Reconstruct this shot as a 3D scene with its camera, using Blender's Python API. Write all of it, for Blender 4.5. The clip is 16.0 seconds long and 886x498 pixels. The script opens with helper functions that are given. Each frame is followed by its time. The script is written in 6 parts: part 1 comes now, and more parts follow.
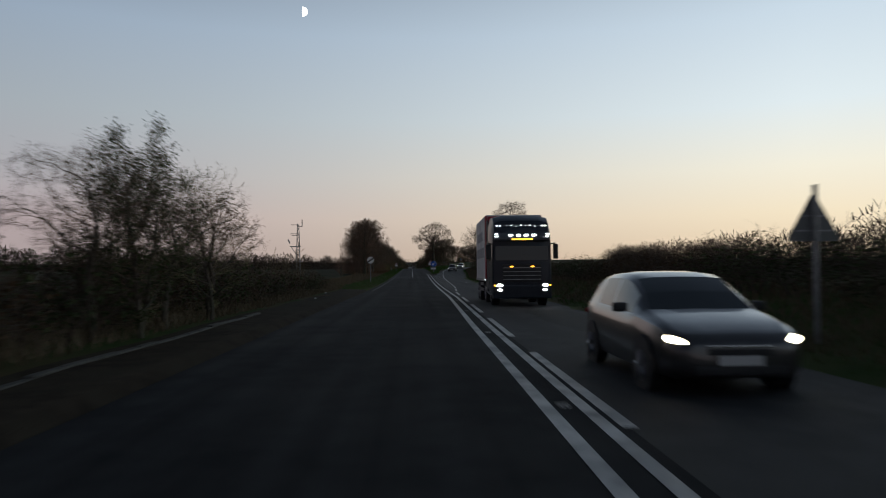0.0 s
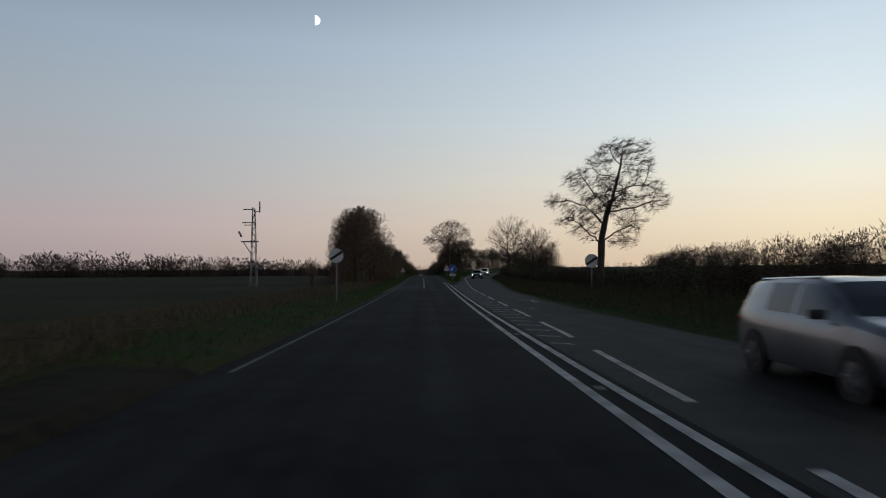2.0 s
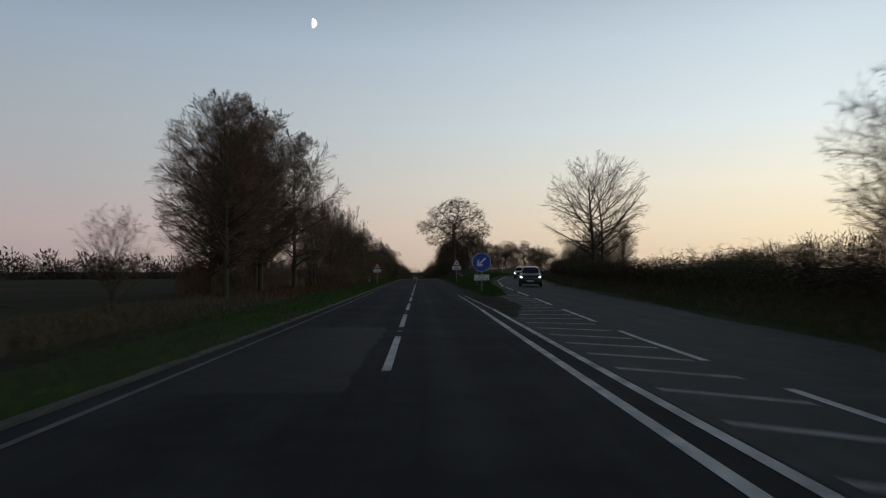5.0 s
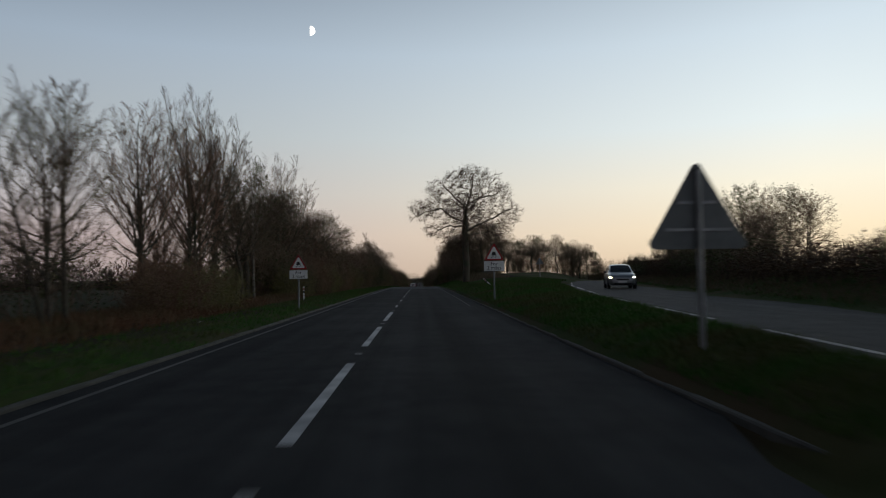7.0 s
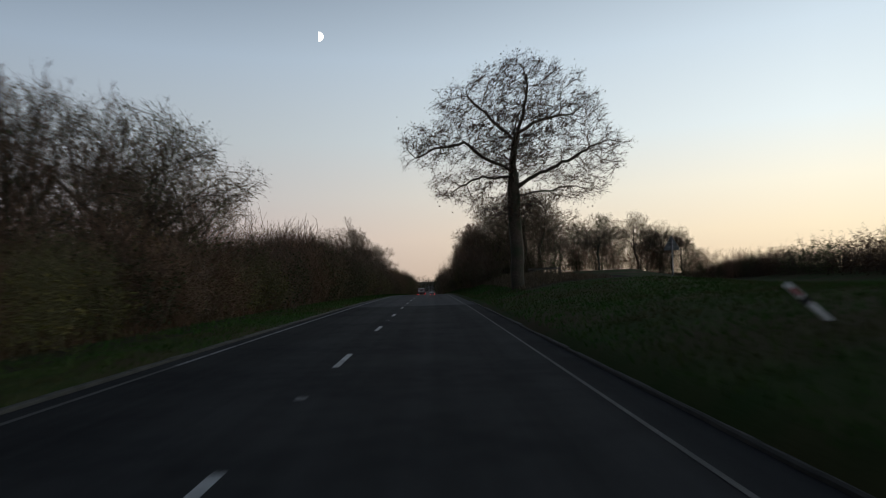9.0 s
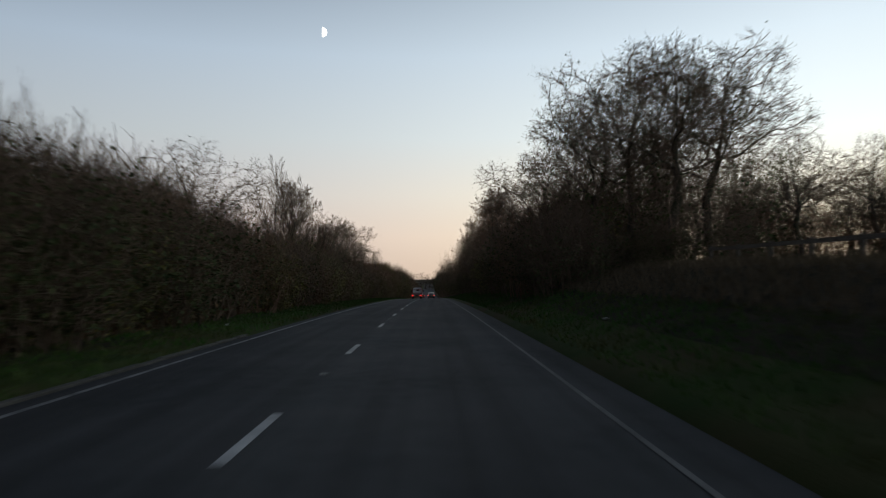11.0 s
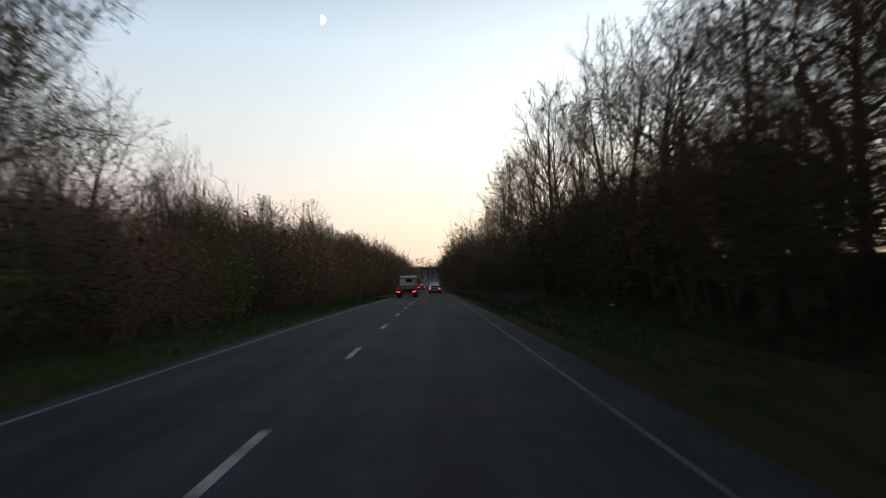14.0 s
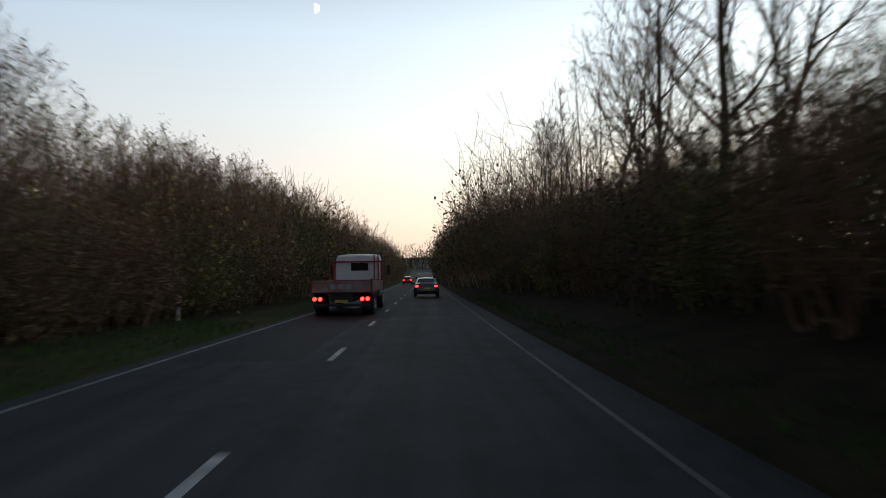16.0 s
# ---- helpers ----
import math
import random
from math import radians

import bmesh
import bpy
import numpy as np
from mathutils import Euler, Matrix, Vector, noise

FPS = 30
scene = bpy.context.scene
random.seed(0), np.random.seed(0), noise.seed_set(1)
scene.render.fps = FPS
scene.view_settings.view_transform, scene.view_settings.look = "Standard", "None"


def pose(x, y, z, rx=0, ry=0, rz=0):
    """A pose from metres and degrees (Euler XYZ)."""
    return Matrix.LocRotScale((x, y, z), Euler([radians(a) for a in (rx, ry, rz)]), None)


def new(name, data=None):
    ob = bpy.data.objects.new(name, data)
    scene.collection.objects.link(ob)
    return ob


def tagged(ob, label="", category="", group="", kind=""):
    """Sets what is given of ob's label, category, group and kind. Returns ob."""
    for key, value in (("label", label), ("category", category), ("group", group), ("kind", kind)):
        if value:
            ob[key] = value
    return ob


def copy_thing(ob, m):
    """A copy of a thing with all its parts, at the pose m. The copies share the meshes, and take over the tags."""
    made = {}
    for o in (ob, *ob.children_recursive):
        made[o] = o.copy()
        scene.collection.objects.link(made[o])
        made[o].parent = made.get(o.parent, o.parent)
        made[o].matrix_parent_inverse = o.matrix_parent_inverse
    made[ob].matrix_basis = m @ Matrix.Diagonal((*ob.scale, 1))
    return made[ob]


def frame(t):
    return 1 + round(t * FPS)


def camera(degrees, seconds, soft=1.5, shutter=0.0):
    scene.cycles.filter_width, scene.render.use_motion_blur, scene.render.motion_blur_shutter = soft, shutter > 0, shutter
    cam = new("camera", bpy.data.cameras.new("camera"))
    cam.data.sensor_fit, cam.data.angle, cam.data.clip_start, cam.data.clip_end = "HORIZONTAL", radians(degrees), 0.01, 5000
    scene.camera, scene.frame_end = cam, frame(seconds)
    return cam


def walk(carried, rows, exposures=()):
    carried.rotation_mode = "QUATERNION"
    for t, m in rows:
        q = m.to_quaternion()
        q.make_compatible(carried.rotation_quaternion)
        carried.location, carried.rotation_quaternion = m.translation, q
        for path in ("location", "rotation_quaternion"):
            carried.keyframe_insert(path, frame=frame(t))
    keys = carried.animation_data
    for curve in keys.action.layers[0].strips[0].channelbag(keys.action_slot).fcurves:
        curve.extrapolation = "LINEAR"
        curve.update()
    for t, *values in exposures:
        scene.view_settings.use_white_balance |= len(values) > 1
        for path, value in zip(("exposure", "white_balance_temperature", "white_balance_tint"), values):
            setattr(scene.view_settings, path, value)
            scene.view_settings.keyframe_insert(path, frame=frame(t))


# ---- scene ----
# Straight trunk road at dusk: single carriageway opening into a dual carriageway.
# x to the right of the carriageway, y along the road, z up; the lane line of the dual carriageway is x = -1.75.
EYE_HEIGHT = 1.52
SLOPES = ((-400, -0.004), (0, -0.012), (50, -0.016), (90, -0.009), (160, 0.0), (225, 0.001), (286, -0.006), (325, -0.017), (405, -0.029), (487, -0.03), (577, -0.012), (677, 0.012), (815, 0.02), (1000, 0.0), (9000, 0.0))


def _profile():
    """Heights of the road's line every metre from y = -400 to 1500, level 0 at y = 0."""
    ys = np.arange(-400, 1501)
    slope = np.interp(ys, [a for a, b in SLOPES], [b for a, b in SLOPES])
    slope = np.convolve(np.pad(slope, 12, mode="edge"), np.ones(25) / 25, mode="valid")
    zs = np.cumsum(slope)
    return ys, zs - zs[400]


PROFILE_Y, PROFILE_Z = _profile()


def gz(y):
    """Height of the road at y."""
    return float(np.interp(y, PROFILE_Y, PROFILE_Z))


# ---- camera ----
# seconds, x, y, pitch, lean, heading
PATH = (
    (0, -1.8, 7.4, 1.00, 0.5, -2.55),
    (0.5, -1.8, 18.2, 1.22, 0.5, -1.94),
    (1, -1.8, 29.0, 1.37, 0.5, -1.61),
    (1.5, -1.8, 39.8, 1.47, 0.6, -1.38),
    (2, -1.76, 50.6, 1.62, 0.4, -1.60),
    (2.5, -1.72, 61.4, 1.64, 0.2, -1.76),
    (3, -1.65, 72.2, 1.67, 0.2, -1.81),
    (3.5, -1.58, 83.0, 1.73, 0.2, -1.90),
    (6, -0.83, 144, 2.03, 0.3, -1.96),
    (6.5, -0.63, 156.2, 2.16, 0.5, -1.98),
    (7, -0.5, 168.6, 2.35, 0.8, -1.92),
    (7.5, -0.3, 181, 2.58, 1.3, -1.65),
    (8, -0.13, 193.5, 2.62, 1.6, -1.30),
    (8.5, -0.03, 206, 2.62, 1.8, -1.00),
    (11, 0.05, 270.1, 2.45, 0.6, -1.01),
    (11.5, 0.05, 283.3, 2.33, 0.9, -0.85),
    (12, 0.05, 296.4, 2.18, 0.9, -0.90),
    (12.5, 0.05, 309.8, 1.98, 1.2, -0.74),
    (13, 0.05, 323.8, 1.86, 1.4, -0.62),
    (13.5, 0.05, 337.6, 1.60, 1.8, -0.48),
    (14, 0.04, 352.0, 1.39, 1.4, -0.76),
    (14.5, 0.03, 366.2, 0.96, 1.2, -1.17),
    (15, 0.03, 379.6, 0.79, 1, -1.43),
    (15.5, 0.03, 392.5, 0.71, 0.7, -1.49),
    (16, 0.03, 407.2, 0.66, 0.7, -1.49),
)
cam = camera(65.6, 16.0, soft=1.0, shutter=0.3)
walk(cam, [(t, pose(x, y, gz(y) + EYE_HEIGHT, 90 + p, r, h)) for t, x, y, p, r, h in PATH], exposures=[(0, 0.15, 6500, 10), (3.5, 0.1, 6500, 10), (6, 0.22, 6800, 10), (8.5, 0.28, 6650, 10), (11, 0.48, 6800, 10), (12, 0.78, 7000, 10), (13, 0.95, 7100, 10), (14.5, 1.0, 7100, 10), (16, 1.0, 7000, 10)])

# ---- light ----
# Clear sky after sunset: the glow sits low to the right of the road, the sky behind is dim.
world = bpy.data.worlds.new("dusk_sky")
scene.world = world
world.use_nodes = True
_nt = world.node_tree
SUNSET_BEARING = radians(60)            # to the right of the road


def _node(kind, **values):
    n = _nt.nodes.new(kind)
    for k, v in values.items():
        n.inputs[k].default_value = v
    return n


def _ramp(fac, stops):
    n = _nt.nodes.new("ShaderNodeValToRGB")
    e = n.color_ramp.elements
    while len(e) < len(stops):
        e.new(0.5)
    for k, (at, c) in zip(e, stops):
        k.position, k.color = at, (*c, 1)
    _nt.links.new(fac, n.inputs[0])
    return n.outputs[0]


def _scaled(value, lo, hi):
    n = _node("ShaderNodeMapRange")
    n.interpolation_type = "SMOOTHSTEP"
    n.inputs["From Min"].default_value, n.inputs["From Max"].default_value = lo, hi
    _nt.links.new(value, n.inputs["Value"])
    return n.outputs["Result"]


def _blend(fac, a, b):
    n = _nt.nodes.new("ShaderNodeMix")
    n.data_type = "RGBA"
    _nt.links.new(fac, n.inputs["Factor"]), _nt.links.new(a, n.inputs["A"]), _nt.links.new(b, n.inputs["B"])
    return n.outputs["Result"]


_co = _nt.nodes.new("ShaderNodeTexCoord")
_sep = _nt.nodes.new("ShaderNodeSeparateXYZ")
_nt.links.new(_co.outputs["Generated"], _sep.inputs[0])
_flat = _nt.nodes.new("ShaderNodeVectorMath")
_flat.operation = "MULTIPLY"
_flat.inputs[1].default_value = (1, 1, 0)
_nt.links.new(_co.outputs["Generated"], _flat.inputs[0])
_unit = _nt.nodes.new("ShaderNodeVectorMath")
_unit.operation = "NORMALIZE"
_nt.links.new(_flat.outputs[0], _unit.inputs[0])
_dot = _nt.nodes.new("ShaderNodeVectorMath")
_dot.operation = "DOT_PRODUCT"
_dot.inputs[1].default_value = (math.sin(SUNSET_BEARING), math.cos(SUNSET_BEARING), 0)
_nt.links.new(_unit.outputs[0], _dot.inputs[0])
_up, _side = _sep.outputs["Z"], _dot.outputs["Value"]
ZENITH = (0.019, 0.027, 0.043)
_glow = _ramp(_up, [(0.0, (0.737, 0.565, 0.383)), (0.06, (0.825, 0.710, 0.517)), (0.12, (0.815, 0.780, 0.652)), (0.2, (0.679, 0.760, 0.787)), (0.31, (0.543, 0.645, 0.730)), (0.46, (0.281, 0.355, 0.445)), (0.61, (0.105, 0.138, 0.191)), (1.0, ZENITH)])
_cool = _ramp(_up, [(0.0, (0.359, 0.295, 0.290)), (0.06, (0.427, 0.355, 0.357)), (0.12, (0.388, 0.380, 0.398)), (0.2, (0.349, 0.392, 0.427)), (0.31, (0.291, 0.365, 0.455)), (0.46, (0.121, 0.165, 0.228)), (0.61, (0.049, 0.069, 0.105)), (1.0, ZENITH)])
_dim = _ramp(_up, [(0.0, (0.155, 0.140, 0.155)), (0.1, (0.204, 0.180, 0.207)), (0.3, (0.058, 0.070, 0.099)), (1.0, ZENITH)])
_sky = _blend(_scaled(_side, -1.0, 0.15), _dim, _cool)
_lin = _node("ShaderNodeMapRange")
_lin.inputs["From Min"].default_value, _lin.inputs["From Max"].default_value = 0.0, 0.87
_nt.links.new(_side, _lin.inputs["Value"])
_pow = _nt.nodes.new("ShaderNodeMath")
_pow.operation = "POWER"
_pow.inputs[1].default_value = 1.6
_nt.links.new(_lin.outputs["Result"], _pow.inputs[0])
_sky = _blend(_pow.outputs[0], _sky, _glow)


def _facing(way):
    n = _nt.nodes.new("ShaderNodeVectorMath")
    n.operation = "DOT_PRODUCT"
    n.inputs[1].default_value = way
    _nt.links.new(_co.outputs["Generated"], n.inputs[0])
    return n.outputs["Value"]


def _math(op, a, b):
    n = _nt.nodes.new("ShaderNodeMath")
    n.operation = op
    for sock, v in zip(n.inputs, (a, b)):
        if isinstance(v, float):
            sock.default_value = v
        else:
            _nt.links.new(v, sock)
    return n.outputs[0]


# the half moon: a disc of about half a degree, its left part unlit
MOON_WAY = Vector((-0.1450, 0.9298, 0.3383)).normalized()
_right = MOON_WAY.cross(Vector((0, 0, 1))).normalized()
_disc = _math("GREATER_THAN", _facing(MOON_WAY), math.cos(0.0064))
_lit = _math("GREATER_THAN", _facing(_right), -0.0008)
_moon = _nt.nodes.new("ShaderNodeRGB")
_moon.outputs[0].default_value = (1.5, 1.47, 1.4, 1)
_sky = _blend(_math("MULTIPLY", _disc, _lit), _sky, _moon.outputs[0])
_nt.links.new(_sky, _nt.nodes["Background"].inputs[0])
_nt.nodes["Background"].inputs[1].default_value = 1.0


# ---- materials ----
def material(name, base, second=None, scale=4.0, rough=0.85, metal=0.0, bump=0.0, bump_scale=60.0, detail=8.0, third=None, third_scale=0.3, per_object=0.0, coat=0.0, sheen=0.5, tracks=0.0):
    """A surface whose colour drifts between base and second at one scale and towards third at a larger one, with fine relief."""
    m = bpy.data.materials.new(name)
    m.use_nodes = True
    nt, b = m.node_tree, m.node_tree.nodes["Principled BSDF"]
    b.inputs["Roughness"].default_value, b.inputs["Metallic"].default_value = rough, metal
    b.inputs["Coat Weight"].default_value = coat
    b.inputs["Specular IOR Level"].default_value = sheen
    geo = nt.nodes.new("ShaderNodeNewGeometry")

    def cloud(size, det=detail):
        n = nt.nodes.new("ShaderNodeTexNoise")
        n.inputs["Scale"].default_value, n.inputs["Detail"].default_value = size, det
        nt.links.new(geo.outputs["Position"], n.inputs["Vector"])
        return n

    def mixed(fac, a, c):
        x = nt.nodes.new("ShaderNodeMix")
        x.data_type = "RGBA"
        nt.links.new(fac, x.inputs["Factor"])
        for sock, v in ((x.inputs["A"], a), (x.inputs["B"], c)):
            if isinstance(v, tuple):
                sock.default_value = (*v, 1)
            else:
                nt.links.new(v, sock)
        return x.outputs["Result"]

    def ramp(fac, lo, hi):
        r = nt.nodes.new("ShaderNodeMapRange")
        r.inputs["From Min"].default_value, r.inputs["From Max"].default_value = lo, hi
        nt.links.new(fac, r.inputs["Value"])
        return r.outputs["Result"]

    colour = base
    if second:
        colour = mixed(ramp(cloud(scale).outputs["Fac"], 0.35, 0.65), base, second)
    if third:
        colour = mixed(ramp(cloud(third_scale, 4).outputs["Fac"], 0.42, 0.68), colour, third)
    if tracks:
        lane = nt.nodes.new("ShaderNodeVectorMath")
        lane.operation = "MULTIPLY"
        lane.inputs[1].default_value = (1.6, 0.012, 1.0)
        nt.links.new(geo.outputs["Position"], lane.inputs[0])
        n = cloud(1.0, 5)
        nt.links.new(lane.outputs["Vector"], n.inputs["Vector"])
        hsv = nt.nodes.new("ShaderNodeHueSaturation")
        worn = ramp(n.outputs["Fac"], 0.3, 0.7)
        worn.node.inputs["To Min"].default_value, worn.node.inputs["To Max"].default_value = 1 - tracks, 1 + tracks
        nt.links.new(worn, hsv.inputs["Value"])
        nt.links.new(colour, hsv.inputs["Color"])
        colour = hsv.outputs["Color"]
    if per_object:
        info = nt.nodes.new("ShaderNodeObjectInfo")
        hsv = nt.nodes.new("ShaderNodeHueSaturation")
        nt.links.new(ramp(info.outputs["Random"], 0, 1), hsv.inputs["Value"])
        r = hsv.inputs["Value"].links[0].from_node
        r.inputs["To Min"].default_value, r.inputs["To Max"].default_value = 1 - per_object, 1 + per_object
        if isinstance(colour, tuple):
            hsv.inputs["Color"].default_value = (*colour, 1)
        else:
            nt.links.new(colour, hsv.inputs["Color"])
        colour = hsv.outputs["Color"]
    if isinstance(colour, tuple):
        b.inputs["Base Color"].default_value = (*colour, 1)
    else:
        nt.links.new(colour, b.inputs["Base Color"])
    if bump:
        n = nt.nodes.new("ShaderNodeBump")
        n.inputs["Strength"].default_value, n.inputs["Distance"].default_value = bump, 0.02
        nt.links.new(cloud(bump_scale).outputs["Fac"], n.inputs["Height"])
        nt.links.new(n.outputs["Normal"], b.inputs["Normal"])
    return m


def glowing(name, colour, strength):
    m = bpy.data.materials.new(name)
    m.use_nodes = True
    b = m.node_tree.nodes["Principled BSDF"]
    b.inputs["Base Color"].default_value = (*colour, 1)
    b.inputs["Emission Color"].default_value = (*colour, 1)
    b.inputs["Emission Strength"].default_value = strength
    return m


ASPHALT = material("asphalt", (0.029, 0.030, 0.031), (0.042, 0.042, 0.043), 2.2, 0.88, bump=0.5, bump_scale=90, third=(0.050, 0.050, 0.050), third_scale=0.35, sheen=0.06, tracks=0.3)
ASPHALT_SINGLE = material("single_carriageway_asphalt", (0.021, 0.022, 0.023), (0.032, 0.033, 0.034), 2.2, 0.88, bump=0.5, bump_scale=90, third=(0.040, 0.040, 0.040), third_scale=0.35, sheen=0.06, tracks=0.35)
# lighter, bluer copy of the asphalt: reflected sky is put into its base colour
ASPHALT_DUAL = material("dual_carriageway_asphalt", (0.035, 0.038, 0.040), (0.051, 0.054, 0.056), 2.6, 0.8, bump=0.5, bump_scale=90, third=(0.062, 0.063, 0.065), third_scale=0.35, sheen=0.16, tracks=0.35)
ASPHALT_OLD = material("old_asphalt", (0.034, 0.035, 0.037), (0.056, 0.057, 0.057), 1.6, 0.75, bump=0.6, bump_scale=70, third=(0.040, 0.040, 0.041), third_scale=0.5, sheen=0.14, tracks=0.2)
ASPHALT_PATCH = material("patch_asphalt", (0.022, 0.022, 0.023), (0.032, 0.032, 0.033), 3.0, 0.7, bump=0.5, bump_scale=90, sheen=0.1)
PAINT_LINE = material("road_paint", (0.62, 0.62, 0.60), (0.42, 0.42, 0.41), 5.0, 0.6, bump=0.3, bump_scale=60, third=(0.22, 0.22, 0.22), third_scale=1.7)
PAINT_FAINT = material("faint_road_paint", (0.125, 0.125, 0.12), (0.06, 0.06, 0.06), 3.0, 0.65, bump=0.3, bump_scale=60, third=(0.045, 0.045, 0.045), third_scale=0.5)
PAINT_EDGE = material("grimy_edge_paint", (0.115, 0.112, 0.105), (0.06, 0.058, 0.055), 2.0, 0.7, bump=0.3, bump_scale=60, third=(0.045, 0.043, 0.04), third_scale=0.4)
PAINT_WORN = material("worn_road_paint", (0.34, 0.34, 0.33), (0.18, 0.18, 0.18), 6.0, 0.65, bump=0.3, bump_scale=60, third=(0.09, 0.09, 0.09), third_scale=2.3)
GRASS_GROUND = material("verge_turf", (0.034, 0.062, 0.017), (0.055, 0.071, 0.024), 1.5, 0.95, bump=0.8, bump_scale=25, third=(0.081, 0.060, 0.033), third_scale=0.22, sheen=0.04)
FIELD = material("field", (0.031, 0.042, 0.020), (0.052, 0.055, 0.027), 0.9, 0.95, bump=0.6, bump_scale=14, third=(0.075, 0.062, 0.040), third_scale=0.03, sheen=0.03)
SOIL = material("verge_soil", (0.032, 0.026, 0.019), (0.056, 0.044, 0.031), 3.0, 0.95, bump=0.9, bump_scale=22, third=(0.051, 0.043, 0.030), third_scale=0.7, sheen=0.04)
# leaf litter with the shade of the offside wood put into its dark colour
SHADED_LITTER = material("shaded_leaf_litter", (0.030, 0.026, 0.018), (0.058, 0.044, 0.028), 6.0, 0.95, bump=0.9, bump_scale=30, third=(0.022, 0.024, 0.014), third_scale=0.8, sheen=0.04)
KERB = material("kerb_concrete", (0.085, 0.080, 0.068), (0.048, 0.046, 0.038), 7.0, 0.85, bump=0.4, bump_scale=50, per_object=0.15)
BARK = material("bark", (0.085, 0.068, 0.052), (0.14, 0.115, 0.09), 9.0, 0.95, bump=0.9, bump_scale=30, third=(0.07, 0.08, 0.05), third_scale=1.2, sheen=0.2)
BARK_PALE = material("pale_bark", (0.26, 0.23, 0.19), (0.13, 0.11, 0.09), 6.0, 0.9, bump=0.7, bump_scale=30, sheen=0.2)
TWIG_DARK = material("dark_twigs", (0.075, 0.055, 0.042), (0.115, 0.085, 0.064), 2.0, 0.95, per_object=0.15, sheen=0.2)
TWIG = material("twigs", (0.150, 0.105, 0.072), (0.21, 0.155, 0.11), 2.0, 0.95, per_object=0.2, sheen=0.2)
TWIG_RUSSET = material("russet_twigs", (0.22, 0.125, 0.085), (0.28, 0.18, 0.12), 2.0, 0.95, per_object=0.25, sheen=0.2)
TWIG_OLIVE = material("olive_twigs", (0.165, 0.155, 0.075), (0.22, 0.19, 0.10), 2.0, 0.95, per_object=0.25, sheen=0.2)
LEAF = material("ivy_leaves", (0.050, 0.070, 0.028), (0.085, 0.100, 0.036), 3.0, 0.8, per_object=0.3, sheen=0.2)
# next two leaf colours are raised to stand in for sunset glow on the wood
LEAF_BROWN = material("withered_leaves", (0.187, 0.116, 0.061), (0.143, 0.121, 0.055), 3.0, 0.9, per_object=0.3, sheen=0.2)
LEAF_LIT = material("lit_yellowing_leaves", (0.192, 0.204, 0.054), (0.300, 0.228, 0.078), 3.0, 0.85, per_object=0.3, sheen=0.2)
LEAF_OAK = material("withered_oak_leaves", (0.075, 0.045, 0.024), (0.105, 0.066, 0.036), 3.0, 0.9, sheen=0.2)
BRACKEN = material("dead_bracken", (0.20, 0.095, 0.055), (0.13, 0.07, 0.04), 1.5, 0.95, third=(0.10, 0.085, 0.04), third_scale=0.4, sheen=0.2)
STRAW = material("dry_stalks", (0.19, 0.145, 0.09), (0.115, 0.09, 0.055), 3.0, 0.95, per_object=0.2, sheen=0.2)
BLADE = material("grass_blades", (0.042, 0.127, 0.019), (0.068, 0.140, 0.029), 2.0, 0.9, third=(0.098, 0.094, 0.036), third_scale=0.5, sheen=0.2)
GALV = material("galvanised_steel", (0.30, 0.31, 0.32), (0.22, 0.23, 0.24), 8.0, 0.45, 0.7, 0.1)
SIGN_BACK = material("sign_back_grey", (0.17, 0.18, 0.18), (0.13, 0.14, 0.14), 3.0, 0.6, 0.3)
SIGN_WHITE = material("sign_white", (0.84, 0.84, 0.82), (0.74, 0.74, 0.71), 3.0, 0.45)
SIGN_BLUE = material("sign_blue", (0.016, 0.12, 0.55), (0.016, 0.105, 0.48), 3.0, 0.4)
SIGN_RED = material("sign_red", (0.45, 0.02, 0.02), (0.36, 0.02, 0.02), 3.0, 0.45)
SIGN_BLACK = material("sign_black", (0.015, 0.015, 0.016), (0.022, 0.022, 0.022), 3.0, 0.5)


# ---- building helpers ----
def link(name, verts, faces, mats, parent=None, smooth=False, label="", index=None):
    """One mesh object out of vertices and faces, under parent if there is one."""
    me = bpy.data.meshes.new(name)
    me.from_pydata([tuple(v) for v in verts], [], faces)
    for m in mats if isinstance(mats, (list, tuple)) else (mats,):
        me.materials.append(m)
    if index is not None:
        me.polygons.foreach_set("material_index", index)
    if smooth:
        me.polygons.foreach_set("use_smooth", [True] * len(me.polygons))
    ob = new(name, me)
    if parent:
        ob.parent = parent
    if label:
        ob["label"] = label
    return ob


def part(name, bm, mat, parent, label="", smooth=False):
    """Links a bmesh as one mesh object under a thing or a part."""
    me = bpy.data.meshes.new(name)
    bm.to_mesh(me)
    bm.free()
    me.materials.append(mat)
    if smooth:
        me.polygons.foreach_set("use_smooth", [True] * len(me.polygons))
    ob = new(name, me)
    ob.parent = parent
    if label:
        ob["label"] = label
    return ob


def thing(name, label, category, group="", at=(0, 0, 0), turn=0.0):
    ob = new(name)
    ob.empty_display_size = 0.2
    ob.matrix_basis = pose(*at, 0, 0, turn)
    return tagged(ob, label, category, group)


def box(bm, x0, x1, y0, y1, z0, z1, bevel=0.0):
    made = bmesh.ops.create_cube(bm, size=1, matrix=Matrix.LocRotScale(((x0 + x1) / 2, (y0 + y1) / 2, (z0 + z1) / 2), None, (abs(x1 - x0), abs(y1 - y0), abs(z1 - z0))))
    if bevel:
        edges = list({e for v in made["verts"] for e in v.link_edges})
        bmesh.ops.bevel(bm, geom=edges, offset=bevel, segments=2, profile=0.7, affect="EDGES")
    return bm


